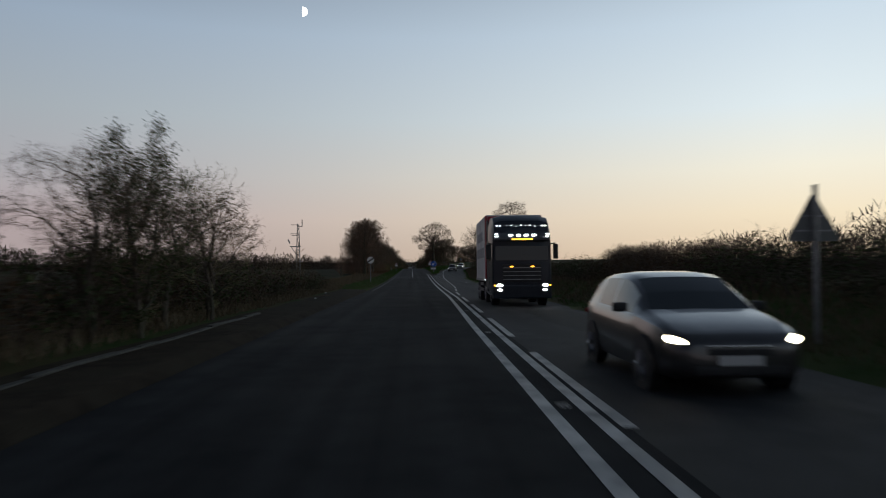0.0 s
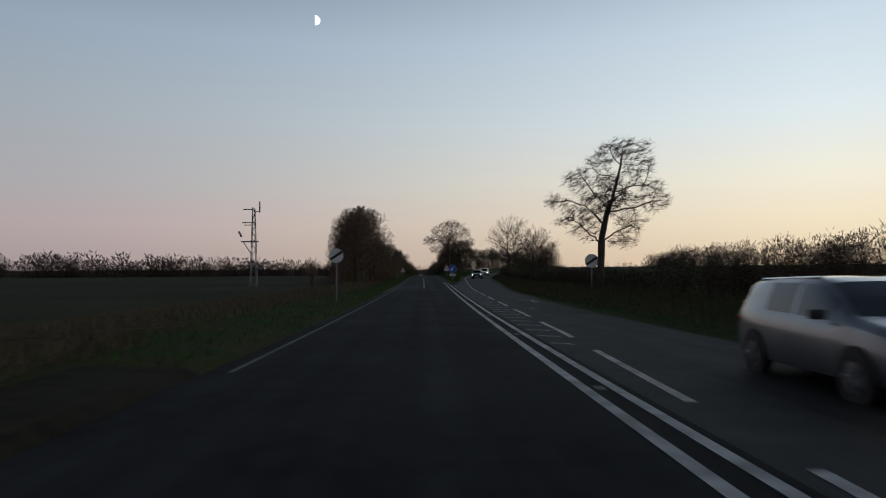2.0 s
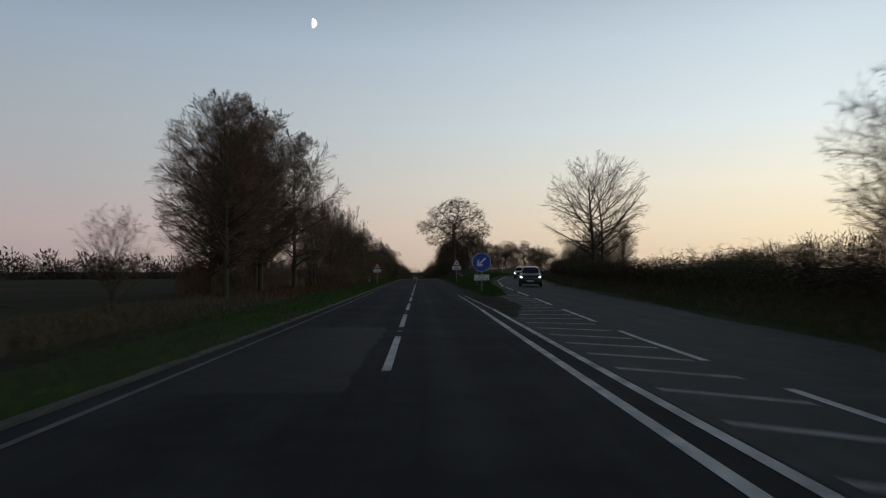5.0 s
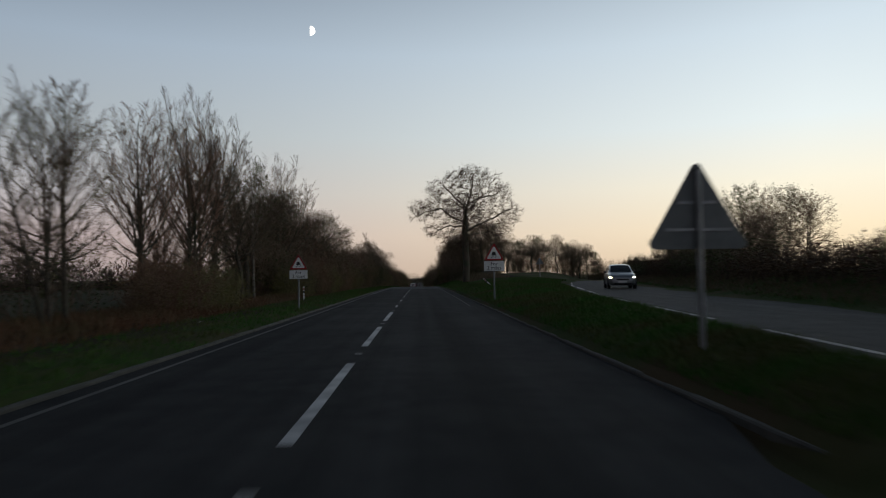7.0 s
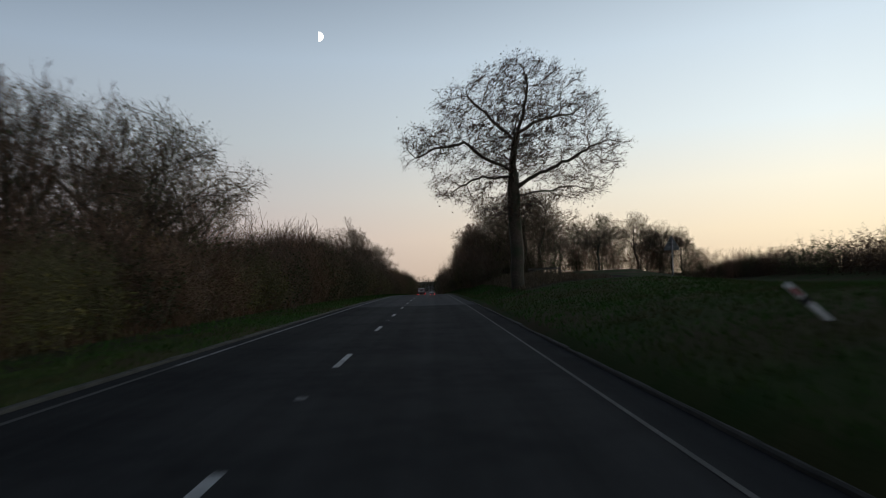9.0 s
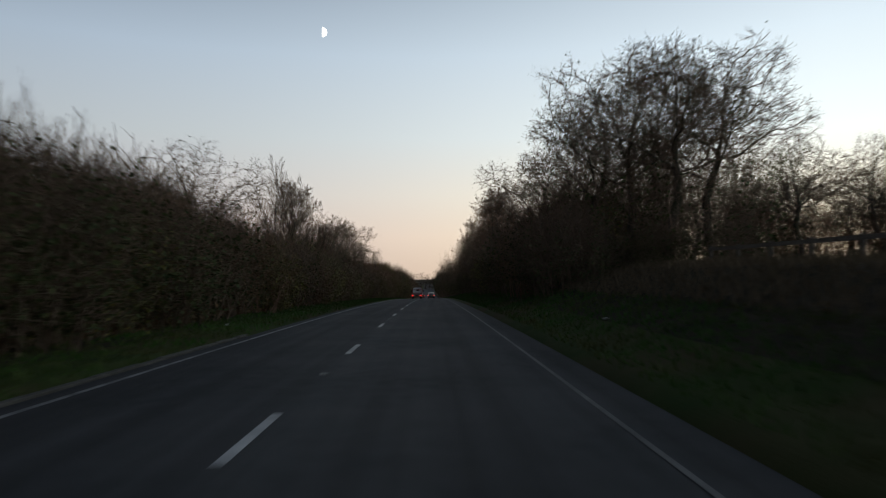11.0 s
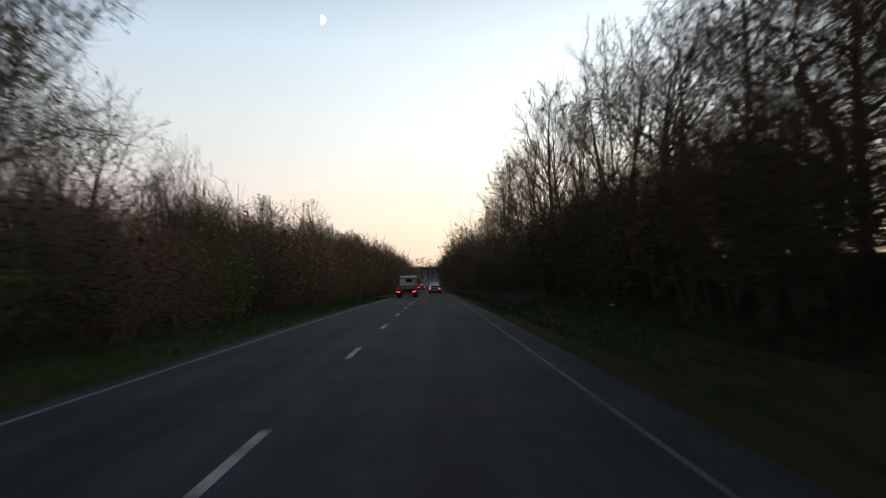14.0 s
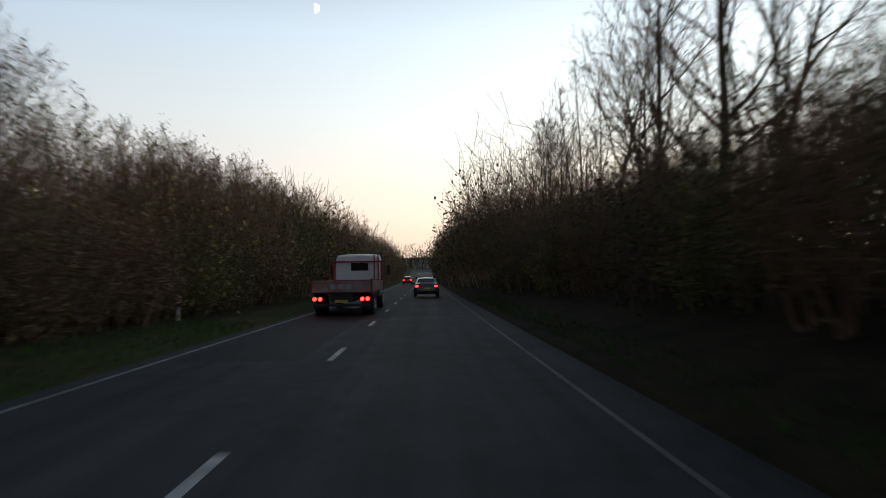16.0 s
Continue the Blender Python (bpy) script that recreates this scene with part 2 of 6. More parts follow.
def boxes(*rows, bevel=0.0):
    bm = bmesh.new()
    for r in rows:
        box(bm, *r, bevel=bevel)
    return bm


def disc(bm, radius, depth, m, sides=40):
    bmesh.ops.create_cone(bm, cap_ends=True, segments=sides, radius1=radius, radius2=radius, depth=depth, matrix=m)
    return bm


def tube(bm, a, b, r, sides=10, r2=None):
    a, b = Vector(a), Vector(b)
    m = Matrix.Translation((a + b) / 2) @ (b - a).to_track_quat("Z", "Y").to_matrix().to_4x4()
    bmesh.ops.create_cone(bm, cap_ends=True, segments=sides, radius1=r, radius2=r if r2 is None else r2, depth=(b - a).length, matrix=m)
    return bm


def plate(bm, outline, y0, y1):
    """A flat plate with the outline given in x and z, from y0 to y1."""
    front = [bm.verts.new((x, y0, z)) for x, z in outline]
    back = [bm.verts.new((x, y1, z)) for x, z in outline]
    bm.faces.new(front)
    bm.faces.new(back[::-1])
    n = len(outline)
    for i in range(n):
        bm.faces.new((front[i], back[i], back[(i + 1) % n], front[(i + 1) % n]))
    bmesh.ops.recalc_face_normals(bm, faces=bm.faces[:])
    return bm


# ---- plan of the road ----
LEFT_EDGE = -5.35                       # nearside edge of the asphalt
LINE_LEFT = ((-400, -4.95), (2000, -4.95))
SOLID_1 = ((-47.3, -1.0), (7.4, -0.47), (25.6, -0.17), (46.6, 0.31), (80.3, 0.6), (150, 1.40), (158, 1.42), (166, 1.40), (178, 1.75), (190, 1.95), (215, 2.1), (2000, 2.1))
SOLID_2 = ((-47.3, -0.6), (7.4, -0.07), (25.6, 0.26), (46.6, 0.73), (80.3, 1.02), (148, 1.90), (161, 1.80), (166, 1.76))
FAR_LINE = ((-47.3, -0.35), (7.4, 0.13), (22.0, 0.42), (54.8, 1.24), (69.3, 2.05), (80.3, 2.4), (92, 2.7), (125, 3.5), (155, 4.8), (177, 5.75), (200, 8.0), (224, 11.8), (250, 17.5), (290, 28.0), (400, 62.0), (700, 170.0))
OPP_EDGE = ((-400, 4.0), (7.4, 4.0), (25.6, 4.1), (49.3, 5.2), (93, 5.9), (112, 6.4), (155, 9.6), (177, 10.6), (200, 13.2), (224, 17.0), (250, 23.0), (290, 33.5), (400, 68.0), (700, 177.0))


def along(rows, y):
    return float(np.interp(y, [a for a, b in rows], [b for a, b in rows]))


def opp_rise(y):
    """How far the other carriageway lies above this one."""
    return float(np.interp(y, (135, 165, 230, 300), (0, 0.3, 0.7, 0.7)))


def opp_z(x, y):
    """Height of the other carriageway, which lifts off this one where the two part."""
    a = along(SOLID_1, y) + 0.62 if y < 163 else along(FAR_LINE, y) - 0.3
    b = along(FAR_LINE, y) - 0.3
    k = 1.0 if y >= 163 or b - a < 0.2 else min(1.0, max(0.0, (x - a) / (b - a)))
    return gz(y) + opp_rise(y) * k


def bank_right(y):
    return float(np.interp(y, (246, 278, 300, 420, 520), (0.0, 1.1, 1.6, 1.4, 1.2)))


def land(x, y):
    """Height of the ground."""
    z = gz(y)
    if x < LEFT_EDGE:
        d = LEFT_EDGE - x
        bump = 0.10 * min(d / 0.3, 1.0)
        bump += 0.25 * math.exp(-((d - 4.5) / 1.6) ** 2) * float(np.interp(y, (100, 140), (1, 0.2)))
        far = float(np.interp(d, (8, 60), (0, 1)))
        z = z + bump + far * (0.25 * noise.noise((x * 0.02, y * 0.02, 3.0))) + 0.05 * noise.noise((x * 0.5, y * 0.5, 0))
        z = z * (1 - float(np.interp(d, (150, 700), (0, 1)))) + 2.0 * float(np.interp(d, (150, 700), (0, 1)))
        return z
    inner = 2.75 if y > 172 else along(SOLID_1, y) + 0.5
    outer = along(FAR_LINE, y) - 0.75
    if y > 163 and inner < x < outer:
        d = x - inner
        w = max(outer - inner, 0.1)
        z += opp_rise(y) * min(1.0, d / (0.85 * w)) + 0.02 + 0.10 * min(d / 0.3, 1.0) * min(1.0, (y - 163) / 9)
        hump = float(np.interp(y, (163, 185, 205, 230, 252), (0.0, 0.06, 0.2, 0.5, 0.25)))
        z += hump * math.sin(math.pi * min(1.0, d / w)) ** 0.7
        if y > 232:
            z += bank_right(y) * float(np.interp(d, (0.9, 6.0), (0, 1))) * float(np.interp(outer - x, (0, 6), (0, 1)))
        return z + 0.04 * noise.noise((x * 0.8, y * 0.8, 0))
    edge = along(OPP_EDGE, y)
    if x > edge:
        d = x - edge
        z += opp_rise(y) + 0.12 * min(d / 0.4, 1.0) + 0.9 * float(np.interp(d, (0.8, 4.5), (0, 1)))
        far = float(np.interp(d, (60, 500), (0, 1)))
        return z * (1 - far) + 4.0 * far + 0.06 * noise.noise((x * 0.4, y * 0.4, 0))
    if y > 163 and x > outer or x > along(SOLID_1, y) + 0.62 and y <= 163:
        return opp_z(x, y) - 0.05
    return z - 0.10


# ---- ground ----
def build_ground():
    xs = [-3000, -1500, -800, -450, -250, -150, -90, -60, -40, -30, -24, -19, -15, -12, -10, -8.5, -7.4, -6.6, -6.0, -5.65, LEFT_EDGE, LEFT_EDGE + 0.05, -3, -1, 0, 1, 1.6, 2.2, 2.7, 2.78, 3.05, 3.4, 3.9, 4.5, 5.2, 6, 7, 8, 9, 10, 11, 12, 13.5, 15, 17, 19, 21, 24, 27, 30, 34, 38, 44, 52, 62, 75, 90, 120, 180, 300, 600, 1200, 3000]
    ys = list(range(-300, -20, 40)) + list(np.arange(-20, 450, 2.0)) + list(range(450, 700, 15)) + [760, 850, 1000, 1300, 2000, 3500]
    nx = len(xs)
    verts = [(x, y, land(x, y)) for y in ys for x in xs]
    faces, index = [], []
    for j in range(len(ys) - 1):
        for i in range(nx - 1):
            faces.append((j * nx + i, j * nx + i + 1, (j + 1) * nx + i + 1, (j + 1) * nx + i))
            x, y = (xs[i] + xs[i + 1]) / 2, ys[j]
            soil = (-7.6 < x < LEFT_EDGE and y < 62) or (x < -7 and x > -13 and y > 120) or (y > 262 and (4.4 if y < 385 else 3.4) < x < 14)
            # dark litter instead of turf paints the shade along the offside wood
            index.append(3 if y > 378 and 2.7 < x < 16 or y > 262 and x > 4.4 and x < 14 else 2 if soil else 1 if x < -13 or x > 40 else 0)
    ob = link("ground", verts, faces, (GRASS_GROUND, FIELD, SOIL, SHADED_LITTER), smooth=True, index=index)
    return tagged(ob, "rough grass verges and open dim fields", "ground", kind="structure")


def strip(name, left, right, y0, y1, lift, mat, step=2.0, parent=None, z=None, cross=1):
    """A ribbon of road between two lines of the plan."""
    ys = np.linspace(y0, y1, max(2, int((y1 - y0) / step) + 1))
    verts, faces = [], []
    for y in ys:
        a, b = left(y), right(y)
        for k in range(cross + 1):
            x = a + (b - a) * k / cross
            verts.append((x, y, (z(x, y) if z else gz(y)) + lift))
    for j in range(len(ys) - 1):
        for k in range(cross):
            o = j * (cross + 1) + k
            faces.append((o, o + 1, o + cross + 2, o + cross + 1))
    return link(name, verts, faces, mat, parent)


build_ground()


road = strip("road", lambda y: LEFT_EDGE, lambda y: max(along(SOLID_1, y) + 0.62, 2.75 if y > 175 else -9), -300, 118, 0.0, ASPHALT_SINGLE, 2.0)
road_wide = strip("road_widening", lambda y: LEFT_EDGE, lambda y: max(along(SOLID_1, y) + 0.62, 2.75 if y > 175 else -9), 118, 262, 0.0, ASPHALT, 2.0)
tagged(road_wide, "dark asphalt where the carriageway widens", "road", kind="structure")
tagged(road, "dark worn asphalt carriageway", "road", kind="structure")
road_dual = strip("road_dual_carriageway", lambda y: LEFT_EDGE, lambda y: 2.75, 262, 900, 0.0, ASPHALT_DUAL, 2.0)
tagged(road_dual, "grey asphalt of the dual carriageway with worn wheel tracks", "road", kind="structure")


def far_side_edge(y):
    """Near edge of the oncoming carriageway: beside the solid lines, then along its own dashes."""
    k = min(1.0, max(0.0, (y - 158.0) / 5.0))
    return (along(SOLID_1, y) + 0.62) * (1 - k) + (along(FAR_LINE, y) - 0.85) * k


road_2 = strip("road_far_side", far_side_edge, lambda y: along(OPP_EDGE, y), -300, 700, 0.0, ASPHALT_OLD, 1.0, z=opp_z, cross=4)
tagged(road_2, "paler patched asphalt of the oncoming carriageway", "road", kind="structure")


def line(name, centre, y0, y1, width, mat, lift=0.006, z=None, label="white painted road line"):
    ob = strip(name, lambda y: centre(y) - width / 2, lambda y: centre(y) + width / 2, y0, y1, lift, mat, 1.5 if y1 - y0 > 20 else 1.0, z=z)
    return tagged(ob, label, "road marking", kind="structure")


def solid_1(y):
    return along(SOLID_1, y)


line("edge_line_nearside", lambda y: -4.95, 62, 232, 0.10, PAINT_EDGE)
line("edge_line_nearside", lambda y: -4.95, 232, 640, 0.11, PAINT_WORN)
line("solid_line_inner", solid_1, -60, 148, 0.16, PAINT_LINE)
line("solid_line_inner", solid_1, 148, 166, 0.15, PAINT_WORN)
line("solid_line_outer", lambda y: along(SOLID_2, y), -60, 148, 0.15, PAINT_LINE)
line("solid_line_outer", lambda y: along(SOLID_2, y), 148, 165, 0.13, PAINT_WORN)
line("edge_line_offside", lambda y: solid_1(y) + 0.02, 204, 264, 0.06, PAINT_EDGE)
line("edge_line_offside", lambda y: solid_1(y) - 0.06, 264, 640, 0.07, PAINT_FAINT)


def dashes(name, centre, y0, y1, mark, gap, width, mat, group, z=None):
    y = y0
    while y + mark <= y1:
        ob = line(name, centre, y, y + mark, width, mat, z=z, label="white dash of the road's lane line")
        ob["group"] = group
        y += mark + gap


dashes("lane_dash", lambda y: -1.75, 130, 200, 6, 3, 0.15, PAINT_LINE, "warning dashes of the lane line")
dashes("lane_dash", lambda y: -1.75, 203.95, 640, 2.25, 6.75, 0.12, PAINT_LINE, "dashes of the lane line")
dashes("far_dash", lambda y: along(FAR_LINE, y), -13.1, 260, 6, 3, 0.15, PAINT_LINE, "dashes beside the hatched area", z=opp_z)


line("far_lane_dash", lambda y: 3.42, 82.6, 84.2, 0.12, PAINT_FAINT, z=opp_z, label="worn white dash between the oncoming lanes")


def road_arrow(x, y):
    """A worn arrow painted on the oncoming lane: shaft and two barbs."""
    for i, (x0, y0, x1, y1, wide) in enumerate(((0.0, -1.6, 0.35, 1.9, 0.09), (0.0, -1.6, 0.55, 0.2, 0.10), (0.35, 1.9, -0.45, 2.6, 0.10))):
        d = Vector((x1 - x0, y1 - y0, 0)).normalized()
        n = Vector((-d.y, d.x, 0)) * wide
        corners = [Vector((x + a, y + b, 0)) + n * k for a, b, k in ((x0, y0, 1), (x0, y0, -1), (x1, y1, -1), (x1, y1, 1))]
        ob = link("arrow_mark", [(c.x, c.y, opp_z(c.x, c.y) + 0.007) for c in corners], [(0, 1, 2, 3)], PAINT_WORN)
        tagged(ob, "worn white stroke of a road arrow", "road marking", "strokes of the road arrow", "structure")


road_arrow(4.7, 92.2)


# ---- plants ----
def tubes(limbs, sides, verts, faces):
    """Tapered tubes along polylines, appended to the lists."""
    for pts, radii in limbs:
        first = len(verts)
        last = len(pts) - 1
        for i, p in enumerate(pts):
            d = (pts[min(i + 1, last)] - pts[max(i - 1, 0)]).normalized()
            side = d.cross(Vector((0.31, 0.87, 0.38)))
            side = side.normalized() if side.length > 1e-4 else Vector((1, 0, 0))
            other = d.cross(side)
            for k in range(sides):
                a = 2 * math.pi * k / sides
                verts.append(p + (side * math.cos(a) + other * math.sin(a)) * radii[i])
        for i in range(last):
            for k in range(sides):
                a, b = first + i * sides + k, first + i * sides + (k + 1) % sides
                faces.append((a, b, b + sides, a + sides))


def slivers(limbs, verts, faces):
    """The finest twigs: slender blades, one for each step of the twig."""
    for pts, radii in limbs:
        for i in range(len(pts) - 1):
            a, b = pts[i], pts[i + 1]
            d = b - a
            side = d.cross(Vector((0.5 + a.x % 1.0, 0.3 - a.y % 1.0, a.z % 1.0)))
            if side.length < 1e-5:
                continue
            side = side.normalized() * (radii[i] * 1.25)
            n = len(verts)
            verts += [a - side, a + side, b + side * 0.55, b - side * 0.55]
            faces.append((n, n + 1, n + 2, n + 3))


def reach(p, way, env):
    """How far it is from p along way to the skin of the crown's egg: centre height, half width, half height."""
    cz, rx, rz = env
    o = Vector((p.x / rx, p.y / rx, (p.z - cz) / rz))
    w = Vector((way.x / rx, way.y / rx, way.z / rz))
    a, b, c = w.dot(w), o.dot(w), o.dot(o) - 1
    root = b * b - a * c
    return (-b + math.sqrt(root)) / a if root > 0 and c < 0 else 0.0


def grow(rng, p, d, length, r, level, spec, out):
    """Grows one limb and its side limbs. spec: per level (segments, wander, lift, children, from, angle, ratio)."""
    seg, wander, lift, kids, start, angle, ratio = spec["levels"][level]
    env = spec.get("env")
    way = d.normalized()
    if env and level:
        free = reach(p, way, env) * rng.uniform(0.86, 1.04)
        length = max(0.25, free if level == 1 else min(length, free + 0.35 * length))
    pts, radii = [p.copy()], [r]
    q = p.copy()
    tip = spec.get("tip", 0.006)
    for i in range(seg):
        way = (way + Vector(rng.normal(0, wander, 3)) + Vector((0, 0, lift))).normalized()
        step = length / seg
        q = q + way * step
        pts.append(q.copy())
        radii.append(max(tip, r * (1 - (i + 1) / seg * (0.8 if level else spec.get("taper", 0.75)))))
    out[level].append((pts, radii))
    if level + 1 >= len(spec["levels"]):
        return
    for k in range(kids):
        t = start + (1 - start) * (k + rng.random()) / kids
        f = t * seg
        i = min(int(f), seg - 1)
        at = pts[i].lerp(pts[i + 1], f - i)
        along_limb = (pts[i + 1] - pts[i]).normalized()
        turn = rng.uniform(0, 2 * math.pi) if level else 2.4 * k + rng.uniform(-0.5, 0.5)
        side = along_limb.orthogonal().normalized()
        side.rotate(Matrix.Rotation(turn, 3, along_limb))
        a = radians(angle * rng.uniform(0.7, 1.25) * (1.3 - 0.65 * t if env and not level else 1.0))
        child = along_limb * math.cos(a) + side * math.sin(a)
        size = length * ratio * rng.uniform(0.7, 1.15) * (1.1 - 0.45 * t if not level or env else 1.0)
        thin = spec.get("thin", 0.62) if level else 0.5
        grow(rng, at, child, size, max(tip, (radii[i] * (1 - f + i) + radii[i + 1] * (f - i)) * thin), level + 1, spec, out)


def leaf_quads(rng, points, count, size, spread, verts, faces):
    """Small crooked leaves scattered about the points."""
    for _ in range(count):
        p = points[rng.integers(len(points))] + Vector(rng.normal(0, spread, 3))
        u = Vector(rng.normal(0, 1, 3)).normalized()
        v = u.orthogonal().normalized()
        v.rotate(Matrix.Rotation(rng.uniform(0, 6.28), 3, u))
        s = size * rng.uniform(0.6, 1.4)
        n = len(verts)
        verts += [p - u * s * 0.5, p + v * s * 0.3 + u * s * 0.05, p + u * s * 0.5, p - v * s * 0.3]
        faces.append((n, n + 1, n + 2, n + 3))


MADE = {}


def plant(kind, x, y, turn=0.0, scale=1.0, tall=1.0, sink=0.05, z=None):
    """Places a plant of a kind: built at its first place, copied afterwards."""
    h = land(x, y) if z is None else z
    m = Matrix.Translation((x, y, h - sink)) @ Matrix.Rotation(radians(turn), 4, "Z") @ Matrix.Diagonal((scale, scale, scale * tall, 1))
    if kind not in MADE:
        ob = KINDS[kind]()
        ob.matrix_basis = m
        MADE[kind] = ob
        return ob
    src = MADE[kind]
    keep, src.scale = src.scale.copy(), (1, 1, 1)
    ob = copy_thing(src, m)
    src.scale = keep
    return ob


def tree(seed, spec, label, height, radius, bark, twig, group="", lean=(0, 0), stems=1, leaves=None, category="tree"):
    rng = np.random.default_rng(seed)
    out = [[] for _ in spec["levels"]]
    spec = dict(spec, env=tuple(height * e for e in spec["env"]))
    for s in range(stems):
        off = Vector((rng.normal(0, 0.35), rng.normal(0, 0.35), 0)) if stems > 1 else Vector((0, 0, 0))
        grow(rng, off - Vector((0, 0, 0.25)), Vector((lean[0] + rng.normal(0, 0.10) * (stems > 1), lean[1] + rng.normal(0, 0.10) * (stems > 1), 1)), height * spec["stem"] * (1 if s == 0 else rng.uniform(0.75, 1)), radius, 0, spec, out)
    ob = tagged(new("tree"), label, category, group)
    v, f = [], []
    tubes(out[0], 9, v, f)
    tubes(out[1], 5, v, f)
    link("trunk", v, f, bark, ob, smooth=True)
    v, f = [], []
    for lv in out[2:-1]:
        tubes(lv, 3, v, f)
    slivers(out[-1], v, f)
    link("crown", v, f, twig, ob)
    if leaves:
        count, size, spread, mat, name = leaves
        pts = [p for lv in out[2:] for pts, r in lv for p in pts]
        v, f = [], []
        leaf_quads(rng, pts, count, size, spread, v, f)
        link(name, v, f, mat, ob)
    return ob


# segments, wander, lift, children, from, angle, ratio
# env: centre height, half width and half height of the crown, as shares of the tree's height
ASH = {"stem": 0.96, "taper": 0.92, "tip": 0.006, "thin": 0.54, "env": (0.58, 0.27, 0.45), "levels": ((9, 0.035, 0.04, 21, 0.20, 46, 0.34), (6, 0.09, 0.075, 9, 0.14, 34, 0.36), (3, 0.15, 0.05, 10, 0.12, 34, 0.52), (2, 0.18, 0.03, 0, 0, 0, 0))}
DENSE = {"stem": 0.96, "taper": 0.92, "tip": 0.0085, "thin": 0.54, "env": (0.57, 0.34, 0.46), "levels": ((9, 0.02, 0.02, 30, 0.16, 62, 0.34), (6, 0.08, 0.03, 16, 0.10, 44, 0.42), (3, 0.15, 0.03, 11, 0.10, 40, 0.55), (2, 0.18, 0.02, 0, 0, 0, 0))}
SPREAD = {"stem": 0.82, "taper": 0.88, "tip": 0.006, "thin": 0.54, "env": (0.56, 0.36, 0.45), "levels": ((7, 0.06, 0.04, 22, 0.13, 54, 0.40), (6, 0.13, 0.07, 9, 0.14, 38, 0.38), (3, 0.2, 0.05, 10, 0.12, 38, 0.52), (2, 0.22, 0.03, 0, 0, 0, 0))}
FOUNTAIN = {"stem": 0.60, "taper": 0.80, "tip": 0.006, "thin": 0.54, "env": (0.60, 0.235, 0.41), "levels": ((6, 0.03, 0.03, 17, 0.16, 36, 0.5), (7, 0.05, 0.085, 12, 0.16, 27, 0.30), (3, 0.12, 0.07, 10, 0.12, 30, 0.5), (2, 0.15, 0.04, 0, 0, 0, 0))}
POLE = {"stem": 0.98, "taper": 0.92, "tip": 0.0045, "thin": 0.52, "env": (0.64, 0.13, 0.37), "levels": ((9, 0.035, 0.05, 13, 0.32, 34, 0.24), (4, 0.12, 0.10, 6, 0.15, 32, 0.45), (3, 0.16, 0.06, 5, 0.15, 34, 0.5), (2, 0.18, 0.04, 0, 0, 0, 0))}


